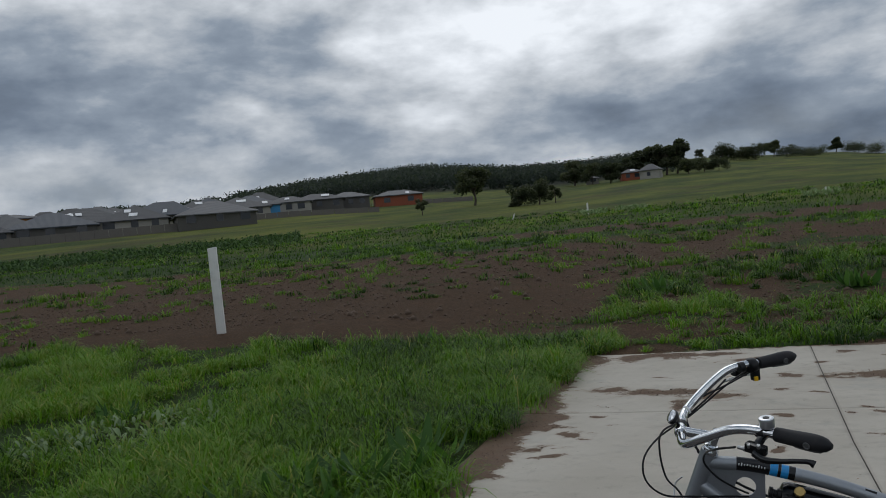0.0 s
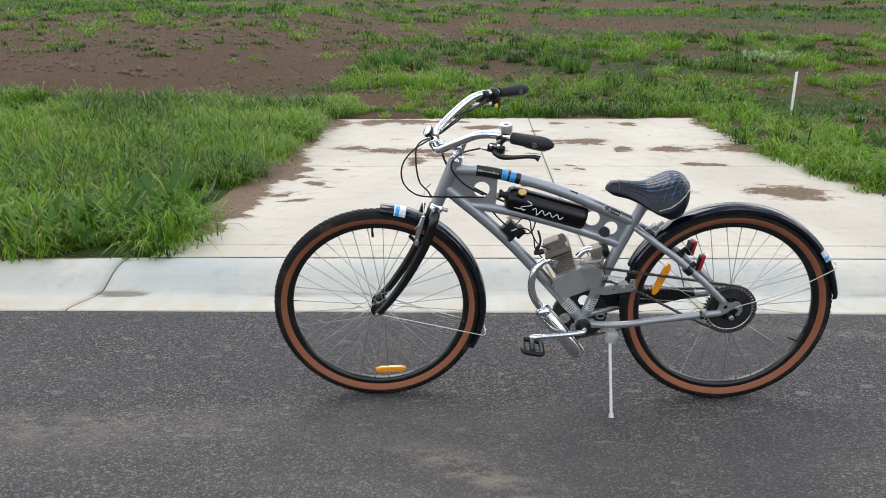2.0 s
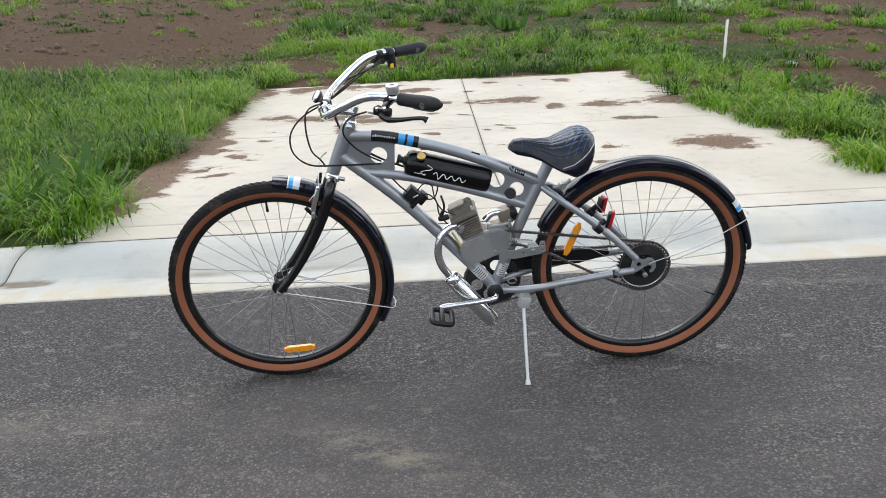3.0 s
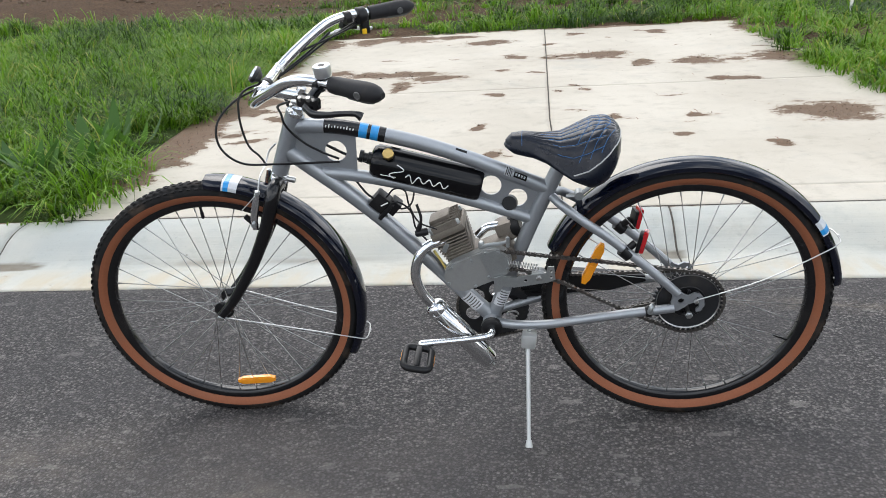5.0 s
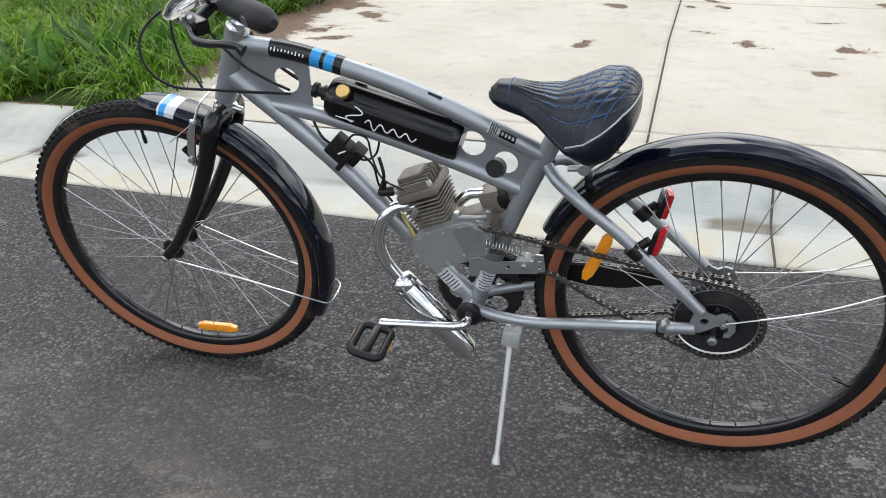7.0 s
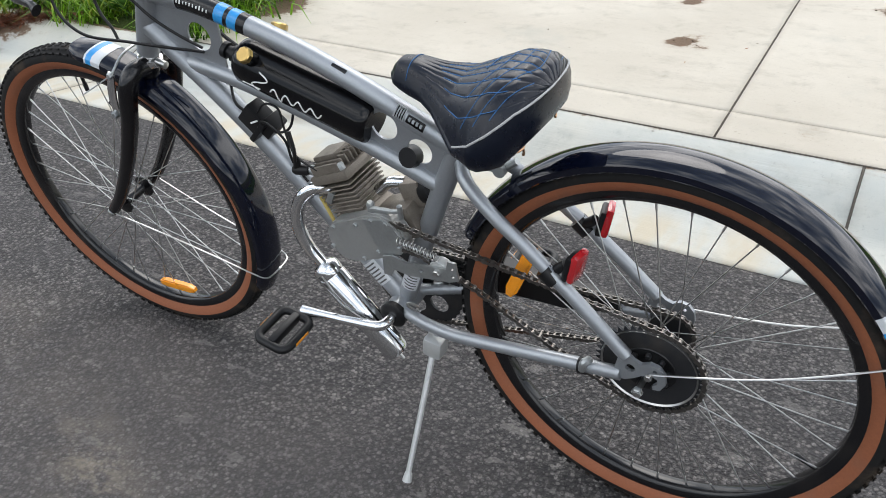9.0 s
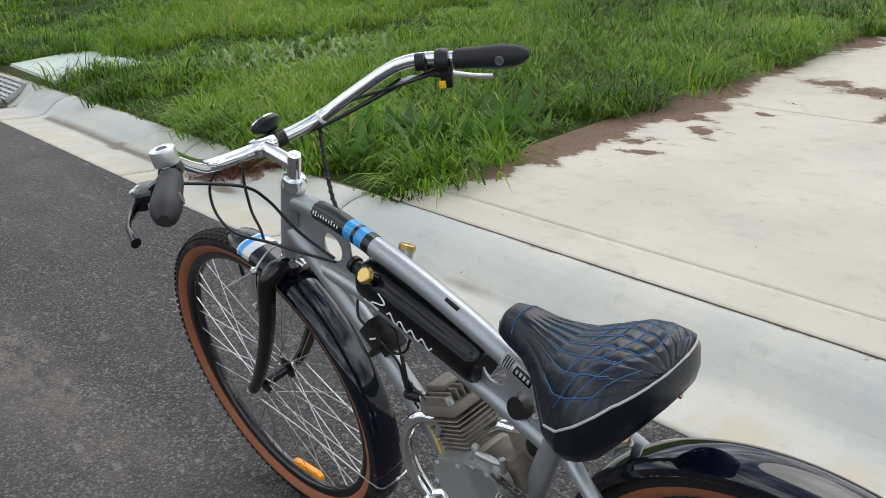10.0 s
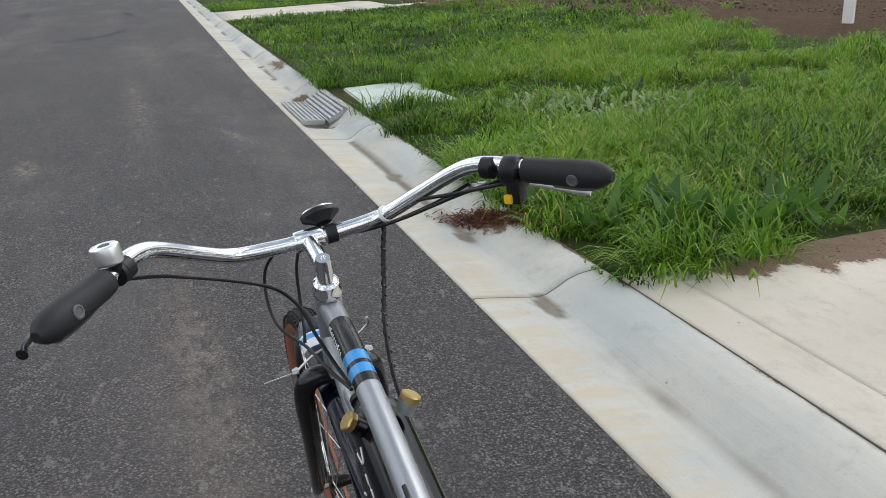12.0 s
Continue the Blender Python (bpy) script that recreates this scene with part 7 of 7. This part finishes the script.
def wrap_label(name, a, b, r, w0, w1, material, parent):
    """A thin label bent round a tube from a to b; w0, w1: degrees about its axis from the near side."""
    a, b = Vector(a), Vector(b)
    d = (b - a).normalized()
    side = Vector((0, -1, 0))
    up = d.cross(side)
    bm = bmesh.new()
    ends = [[bm.verts.new(p + r * (math.cos(radians(w)) * side + math.sin(radians(w)) * up)) for w in np.linspace(w0, w1, 9)] for p in (a, b)]
    for k in range(8):
        bm.faces.new((ends[0][k], ends[1][k], ends[1][k + 1], ends[0][k + 1]))
    bmesh.ops.recalc_face_normals(bm, faces=bm.faces[:])
    return part(name, bm, material, parent)


for la, lb, lr in (((0.598, 0, 0.3502), (0.630, 0, 0.3141), 0.0192), ((0.6945, 0, 0.3640), (0.6775, 0, 0.3200), 0.0177)):
    la, lb = Vector(la), Vector(lb)
    lab = wrap_label("paper_label", la, lb, lr, -58, 50, "pale_decal", frame_)
    lab["label"] = "pale label with lines of grey marks"
    for k in range(6):
        q = 0.10 + 0.15 * k
        wrap_label("label_line", la + (lb - la) * q, la + (lb - la) * (q + 0.06), lr + 0.0004, -46 + 6 * (k % 2), 34 - 9 * (k % 3), "badge_grey", lab)
# a bright clip on the chain stay
part("stay_clip", sweep(bmesh.new(), [Vector((0.712 + 0.013 * math.cos(t), -0.050 - 0.004 * math.sin(t), 0.318 + 0.011 * math.sin(t))) for t in np.linspace(0, 5.6, 22)], 0.0024, 6), "steel", frame_)

# chain tensioner
bm = bmesh.new()
plate(bm, [(0.672, 0.424), (0.690, 0.430), (0.718, 0.424), (0.792, 0.436), (0.796, 0.452), (0.810, 0.452), (0.813, 0.418), (0.796, 0.410), (0.718, 0.398), (0.692, 0.402), (0.684, 0.386), (0.670, 0.386)], [(0.745, 0.416, 0.004), (0.803, 0.440, 0.003), (0.803, 0.424, 0.003)], -0.066, 0.004)
tens = part("chain_tensioner", bm, "zinc", bike, "zinc chain tensioner bracket with a spring", smooth=False)
turned("roller", (0.775, -0.064, 0.424), (0.775, -0.044, 0.424), [(0, 0), (0.016, 0), (0.018, 0.003), (0.018, 0.016), (0.016, 0.018), (0, 0.018)], "pale_metal", tens)
bolt((0.775, -0.068, 0.424), (0, -1, 0), 0.006, 0.006, "steel", tens)
bm = bmesh.new()
sweep(bm, [Vector((0.704 + 0.072 * t / 75, -0.064 + 0.0062 * math.cos(t), 0.462 - 0.012 * t / 75 + 0.0062 * math.sin(t))) for t in np.linspace(0, 75, 300)], 0.0011, 5)
part("tension_spring", bm, "steel", tens)

# rear sprockets and drive chain
SP, SP_R = Vector((1.116, -0.046, 0.345)), 0.0785
bm = bmesh.new()
out_ = []
for i in range(44):
    a = 2 * math.pi * i / 44
    for da, rr in ((0, SP_R - 0.004), (0.035, SP_R - 0.004), (0.06, SP_R + 0.003), (0.085, SP_R + 0.003)):
        out_.append((SP.x + rr * math.cos(a + da), SP.z + rr * math.sin(a + da)))
plate(bm, out_, [], SP.y, 0.004)
spr = part("drive_sprocket", bm, "sprocket", bike, "large black drive sprocket with bolts", smooth=False)
turned("sprocket_rim", SP + Vector((0, -0.0028, 0)), SP + Vector((0, 0.01, 0)), [(0.0700, 0.0008), (0.0720, -0.0016), (0.0728, -0.0016), (0.0728, 0.002)], "steel", spr, 64, "bright bevelled rim")
turned("clamp_disc", SP + Vector((0, -0.0035, 0)), SP + Vector((0, 0.02, 0)), [(0, 0), (0.040, 0), (0.042, 0.002), (0, 0.003)], "plastic", spr, 36)
for i in range(9):
    a = 2 * math.pi * i / 9 + 0.2
    bolt(SP + Vector((0.031 * math.cos(a), -0.003, 0.031 * math.sin(a))), (0, -1, 0), 0.0048, 0.008, "sprocket", spr)


def belt_line(c0, r0, c1, r1, sag_pts):
    """A closed chain line: over the top from c0 to c1, round c1, and back through sag_pts."""
    def arc(c, r, a0, a1, n):
        return [Vector((c[0] + r * math.cos(radians(a0 + (a1 - a0) * i / n)), 0, c[1] + r * math.sin(radians(a0 + (a1 - a0) * i / n)))) for i in range(n + 1)]
    pts = arc(c0, r0, 250, 75, 8) + arc(c1, r1, 78, -105, 24) + [Vector((x, 0, z)) for x, z in sag_pts]
    return pts


def chain_on(name, pts, y, parent_label, pitch=0.0127):
    pts = pts + [pts[0]]
    seglen = [(pts[i + 1] - pts[i]).length for i in range(len(pts) - 1)]
    total = sum(seglen)
    n = int(round(total / pitch))
    n += n % 2
    pitch = total / n

    def at(s):
        s %= total
        for a, b, l_ in zip(pts, pts[1:], seglen):
            if s <= l_:
                return a + (b - a) * (s / l_)
            s -= l_
        return pts[0].copy()
    meshes = []
    for wide in (0.0052, 0.0076):
        bm = bmesh.new()
        for s in (-1, 1):
            lathe(bm, [(0, -0.0006), (0.0042, -0.0006), (0.0042, 0.0006), (0, 0.0006)], Matrix.Translation((-pitch / 2, s * wide / 2, 0)) @ Matrix.Rotation(radians(90), 4, 'X'), 8)
            lathe(bm, [(0, -0.0006), (0.0042, -0.0006), (0.0042, 0.0006), (0, 0.0006)], Matrix.Translation((pitch / 2, s * wide / 2, 0)) @ Matrix.Rotation(radians(90), 4, 'X'), 8)
            box(bm, (0, s * wide / 2, 0), (pitch, 0.0011, 0.0056))
        lathe(bm, [(0, -wide / 2), (0.0036, -wide / 2), (0.0036, wide / 2), (0, wide / 2)], Matrix.Translation((pitch / 2, 0, 0)) @ Matrix.Rotation(radians(90), 4, 'X'), 8)
        meshes.append(bm)
    holder, data = None, [None, None]
    for i in range(n):
        a, b = at(i * pitch), at((i + 1) * pitch)
        d = b - a
        m = Matrix.Translation((a + b) / 2 + Vector((0, y, 0))) @ Matrix.Rotation(-math.atan2(d.z, d.x), 4, 'Y')
        k = i % 2
        if holder is None:
            holder = part(name, meshes[0], "chain", bike, parent_label, smooth=False)
            data[0] = holder.data
            holder.matrix_basis = m
            inv = m.inverted()
            continue
        if data[k] is None:
            ob = part("link", meshes[k], "chain", holder, smooth=False)
            data[k] = ob.data
        else:
            ob = new("link", data[k])
            ob.parent = holder
        ob.matrix_basis = inv @ m
    return holder


chain_on("drive_chain", belt_line((0.682, 0.466), 0.024, (SP.x, SP.z), SP_R + 0.0035, [(1.03, 0.295), (0.96, 0.330), (0.89, 0.368), (0.83, 0.402), (0.778, 0.420), (0.74, 0.438)]), SP.y - 0.0015, "oily engine drive chain")

# pedal drive
turned("bearing_cup", (0.66, -0.036, 0.275), (0.66, -0.06, 0.275), [(0, 0), (0.0255, 0), (0.0255, 0.010), (0.020, 0.014), (0.010, 0.014), (0, 0.012)], "plastic", bike)
crank = tube("crank", [(0.660, -0.046, 0.275), (0.660, -0.072, 0.275), (0.648, -0.086, 0.273), (0.600, -0.090, 0.268), (0.540, -0.094, 0.264), (0.492, -0.098, 0.261)], [0.0095, 0.0095, 0.0092, 0.0085, 0.0080, 0.0100], "chrome", bike, n=6, seg=14, label="chrome one-piece crank")
tube("far_arm", [(0.660, 0.046, 0.275), (0.660, 0.080, 0.275), (0.672, 0.092, 0.276), (0.74, 0.094, 0.282), (0.828, 0.098, 0.288)], [0.0095, 0.0095, 0.009, 0.008, 0.010], "chrome", crank, n=6)


def pedal(c, tilt, parent, s):
    c = Vector(c)
    rot = Euler((0, radians(tilt), 0)).to_matrix()
    bm = bmesh.new()
    ring_ = []
    for sx, sy, a0 in ((1, 1, 0), (-1, 1, 90), (-1, -1, 180), (1, -1, 270)):
        for k in range(5):
            w = radians(a0 + 22.5 * k)
            ring_.append(c + rot @ Vector((sx * 0.016 + 0.015 * math.cos(w), sy * 0.026 + 0.015 * math.sin(w), 0)))
    sweep(bm, ring_, 0.0085, 10, closed=True)
    box(bm, c, (0.015, 0.078, 0.020), 0.005, rot)
    p = part("pedal", bm, "plastic", parent, "black plastic platform pedal")
    for dx in (-0.0372, 0.0372):
        part("pedal_reflector", box(bmesh.new(), c + rot @ Vector((dx, 0, 0)), (0.005, 0.036, 0.007), 0.001, rot), "amber", p)
    turned("spindle", c + Vector((0, -s * 0.062, 0)), c, [(0, 0), (0.006, 0), (0.005, 0.02), (0, 0.02)], "steel", p, 10)


pedal((0.489, -0.150, 0.258), 12, crank, -1)
pedal((0.832, 0.156, 0.289), 5, crank, 1)
bm = bmesh.new()
plate(bm, [(0.66 + 0.088 * math.cos(2 * math.pi * i / 72 + (0.02 if i % 2 else 0)) * (1.0 if i % 2 else 1.045), 0.275 + 0.088 * math.sin(2 * math.pi * i / 72) * (1.0 if i % 2 else 1.045)) for i in range(72)], [(0.66 + 0.052 * math.cos(a), 0.275 + 0.052 * math.sin(a), 0.019) for a in (0.3, 1.35, 2.4, 3.45, 4.5, 5.54)], 0.048, 0.004)
part("chainring", bm, "sprocket", bike, "black pedal chainring", smooth=False)
bm = bmesh.new()
plate(bm, [(1.12 + 0.036 * math.cos(2 * math.pi * i / 36), 0.335 + 0.036 * math.sin(2 * math.pi * i / 36)) for i in range(36)], [], 0.048, 0.005)
part("freewheel", bm, "sprocket", bike, smooth=False)
chain_on("pedal_chain", [Vector((0.66 + 0.090 * math.cos(radians(a)), 0, 0.275 + 0.090 * math.sin(radians(a)))) for a in range(268, 89, -15)] + [Vector((1.12 + 0.037 * math.cos(radians(a)), 0, 0.335 + 0.037 * math.sin(radians(a)))) for a in range(88, -89, -22)], 0.048, "oily pedal chain")
bm = bmesh.new()
plate(bm, [(0.700, 0.352), (0.760, 0.368), (0.862, 0.371), (0.96, 0.362), (1.032, 0.356), (1.034, 0.340), (0.94, 0.314), (0.86, 0.311), (0.78, 0.302), (0.715, 0.288), (0.698, 0.30)], [], 0.064, 0.022)
cg = part("chain_guard", bm, "plastic", bike, "black plastic chain guard", smooth=False)
for i in range(5):
    block("slot_rib", (0.770, 0.051, 0.312 + i * 0.011), (0.085, 0.004, 0.004), 0.001, "plastic", cg, (0, -3, 0))

# kickstand
ks = block("kickstand", (0.749, -0.062, 0.248), (0.036, 0.034, 0.040), 0.007, "pale_metal", bike, (0, 8, 0), "pale aluminium kickstand")
tube("stand_leg", [(0.746, -0.048, 0.262), (0.746, -0.066, 0.236), (0.745, -0.120, 0.150), (0.744, -0.196, 0.034)], [0.0074, 0.0060, 0.0054, 0.0050], "pale_metal", ks, seg=12)
turned("stand_foot", (0.744, -0.190, 0.042), (0.744, -0.202, 0.024), [(0, 0), (0.0068, 0), (0.0085, 0.012), (0.0085, 0.016), (0, 0.0165)], "pale_metal", ks, 14)
bolt((0.750, -0.053, 0.266), (0, -1, 0), 0.006, 0.008, "zinc", ks)
tube("chainstay_clip", [(1.026, -0.080, 0.336), (1.029, -0.081, 0.352), (1.034, -0.07, 0.350)], 0.0065, "zinc", bike, seg=8)
tube("chainstay_band", [(1.018, -0.070, 0.3325), (1.030, -0.070, 0.3345)], 0.0132, "plastic", bike, seg=16)

# tail reflectors on the stays
for s in (-1, 1):
    q = Vector((0.968, s * 0.0625, 0.487))
    t = tube("tail_reflector", [q - Vector((0.009, 0, -0.0083)), q + Vector((0.009, 0, -0.0083))], 0.0142, "plastic", bike, seg=16, label="red rear reflector on a black bracket")
    tube("arm", [q + Vector((0.004, -s * 0.004, 0.006)), q + Vector((0.022, -s * 0.006, 0.022))], 0.008, "plastic", t, seg=10)
    block("lens", q + Vector((0.040, -s * 0.004, 0.026)), (0.012, 0.030, 0.052), 0.005, "red", t, (0, 12, s * 14), "bright red lens")
    block("lens_back", q + Vector((0.031, -s * 0.005, 0.024)), (0.010, 0.030, 0.046), 0.004, "plastic", t, (0, 12, s * 14))

# saddle
US = np.linspace(0, 1, 75)
SX = np.interp(US, [0, 1], [0.708, 0.962])


def saddle_w(x):
    return 0.95 * np.interp(x, [0.708, 0.712, 0.722, 0.745, 0.775, 0.80, 0.83, 0.86, 0.89, 0.915, 0.935, 0.950, 0.958, 0.962], [0.004, 0.016, 0.027, 0.034, 0.041, 0.054, 0.078, 0.103, 0.116, 0.113, 0.099, 0.074, 0.046, 0.006])


def saddle_top(x):
    return np.interp(x, [0.708, 0.722, 0.75, 0.79, 0.83, 0.865, 0.90, 0.93, 0.950, 0.962], [0.742, 0.7555, 0.758, 0.752, 0.752, 0.766, 0.780, 0.781, 0.772, 0.758])


def saddle_low(x):
    return np.interp(x, [0.708, 0.73, 0.77, 0.80, 0.83, 0.86, 0.90, 0.93, 0.962], [0.726, 0.716, 0.710, 0.702, 0.690, 0.680, 0.668, 0.676, 0.706])


VS = np.linspace(-1, 1, 121)
Xg, Vg = np.meshgrid(SX, VS, indexing="ij")
Wg = saddle_w(Xg)
edge_z = np.interp(SX, [0.708, 0.73, 0.76, 0.80, 0.835, 0.858, 0.89, 0.92, 0.945, 0.962], [0.738, 0.734, 0.730, 0.718, 0.702, 0.694, 0.710, 0.731, 0.750, 0.756])
edge_drop = (saddle_top(SX) - edge_z)[:, None]
Zg = saddle_top(Xg) - edge_drop * np.abs(Vg) ** 3.0


def cross_line(x, v):
    """Counts the arcs that cross the saddle's rear."""
    return (x + 0.045 * np.abs(v) ** 1.7 - 0.012 * v) / 0.0235


def saddle_relief(x, v):
    """Depth of the quilting at length x and across v."""
    flute = np.abs(np.sin(v * math.pi * 5.0)) ** 0.5
    fade = step(0.752, 0.80, x) * step(0.95, 0.84, np.abs(v))
    arcs = np.abs(np.sin(cross_line(x, v) * math.pi)) ** 0.5
    back = step(0.862, 0.885, x + 0.02 * np.abs(v))
    pillow = flute * (1 - back) + np.minimum(flute, arcs) * back
    return 0.0023 * (pillow - 0.85) * fade


def saddle_z(x, v):
    top = saddle_top(x)
    return top - (top - np.interp(x, SX, edge_z)) * np.abs(v) ** 3.0 + saddle_relief(x, v)


Zg = Zg + saddle_relief(Xg, Vg)
nU, nV = Xg.shape
idx = np.arange(nU * nV).reshape(nU, nV)
sv = np.stack([Xg, Wg * Vg, Zg], -1).reshape(-1, 3)
sf = np.stack([idx[:-1, :-1], idx[1:, :-1], idx[1:, 1:], idx[:-1, 1:]], -1).reshape(-1, 4)
saddle = raw("saddle", sv, sf, "vinyl", parent=bike, smooth=True)
saddle["label"] = "wide black quilted vinyl saddle with blue stitching"
# skirt: from the cover's edge down and under
rim_pts = [(SX[i], -float(saddle_w(SX[i])), float(Zg[i, 0])) for i in range(nU)] + [(SX[i], float(saddle_w(SX[i])), float(Zg[i, -1])) for i in range(nU - 2, 0, -1)]
sk, rows = [], ((0.0, 1.0), (0.25, 1.045), (0.6, 1.045), (0.9, 0.98), (1.0, 0.90), (1.02, 0.75), (0.9, 0.40))
cxm = 0.865
for k, sc in rows:
    for x, y, z in rim_pts:
        lowz = float(saddle_low(x))
        sk.append((cxm + (x - cxm) * (1 + (sc - 1) * 0.5), y * sc, z + (lowz - z) * k))
nr = len(rim_pts)
skf = [(r * nr + i, r * nr + (i + 1) % nr, (r + 1) * nr + (i + 1) % nr, (r + 1) * nr + i) for r in range(len(rows) - 1) for i in range(nr)]
raw("skirt", sk, skf, "vinyl", parent=saddle, smooth=True)
rear = [Vector(p) + Vector((0, 0, 0.0008)) for p in rim_pts]
piped = [p for p in rear[int(nU * 0.59):nU + int(nU * 0.39)]]
part("piping", sweep(bmesh.new(), piped, 0.0016, 8), "piping", saddle, "pale piping round the saddle's rear edge")
# blue stitching in the flutes and across the rear


def stitch(path):
    pts = [Vector((x, float(saddle_w(x)) * v, float(saddle_z(x, v)) + 0.0010)) for x, v in path]
    part("stitch_line", sweep(bmesh.new(), pts, 0.0006, 5), "thread", saddle)


for j in range(-4, 5):
    stitch([(x, j / 5.0) for x in np.linspace(0.785 + 0.010 * abs(j), 0.945 - 0.006 * abs(j), 30)])
for k in range(37, 42):
    path = [(0.0235 * k - 0.045 * abs(v) ** 1.7 + 0.012 * v, v) for v in np.linspace(-0.88, 0.88, 40)]
    path = [p for p in path if 0.866 < p[0] < 0.948]
    if len(path) > 5:
        stitch(path)
part("front_seam", sweep(bmesh.new(), [Vector((SX[11], float(saddle_w(SX[11])) * VS[j], float(Zg[11, j]) + 0.0005)) for j in range(4, nV - 4, 5)], 0.0006, 5), "thread", saddle)
tube("seat_post", [(0.828, 0, 0.680), (0.846, 0, 0.722)], 0.0135, "pale_metal", bike, seg=18, label="silver seat post")
block("saddle_clamp", (0.846, 0, 0.716), (0.046, 0.034, 0.022), 0.005, "zinc", bike, (0, -10, 0))
turned("seat_collar", (0.824, 0, 0.672), (0.836, 0, 0.698), [(0, 0), (0.0205, 0), (0.0205, 0.018), (0, 0.018)], "frame", bike)
for s in (-1, 1):
    bm = bmesh.new()
    sweep(bm, [Vector((0.915 + 0.013 * math.cos(t), s * 0.052 + 0.013 * math.sin(t), 0.672 + 0.050 * t / 30)) for t in np.linspace(0, 30, 110)], 0.0021, 6)
    part("saddle_spring", bm, "copper", bike, "bright coil spring under the saddle")
    tube("saddle_rail", [(0.765, s * 0.014, 0.728), (0.83, s * 0.022, 0.715), (0.88, s * 0.045, 0.675), (0.915, s * 0.052, 0.670)], 0.0034, "steel", bike, seg=8)
turned("reflector_mount", (0.868, -0.012, 0.605), (0.868, 0.012, 0.605), [(0, 0), (0.010, 0), (0.010, 0.024), (0, 0.024)], "zinc", bike, 12)
tube("mudguard_bracket", [(0.840, 0, 0.600), (0.870, 0, 0.605), (0.893, 0, 0.622)], 0.0055, "zinc", bike, seg=8)
# side-mounted parts sit a little further in
for ob_ in (engine, exh, crank, tens, ks, tank, marks, ign):
    ob_.matrix_basis = Matrix.Translation((0, 0.008, 0)) @ ob_.matrix_basis
saddle.matrix_basis = Matrix.Translation((0.708, 0, 0)) @ Matrix.Rotation(radians(-1.8), 4, 'Z') @ Matrix.Scale(0.968, 4, (1, 0, 0)) @ Matrix.Translation((-0.708, 0, 0))
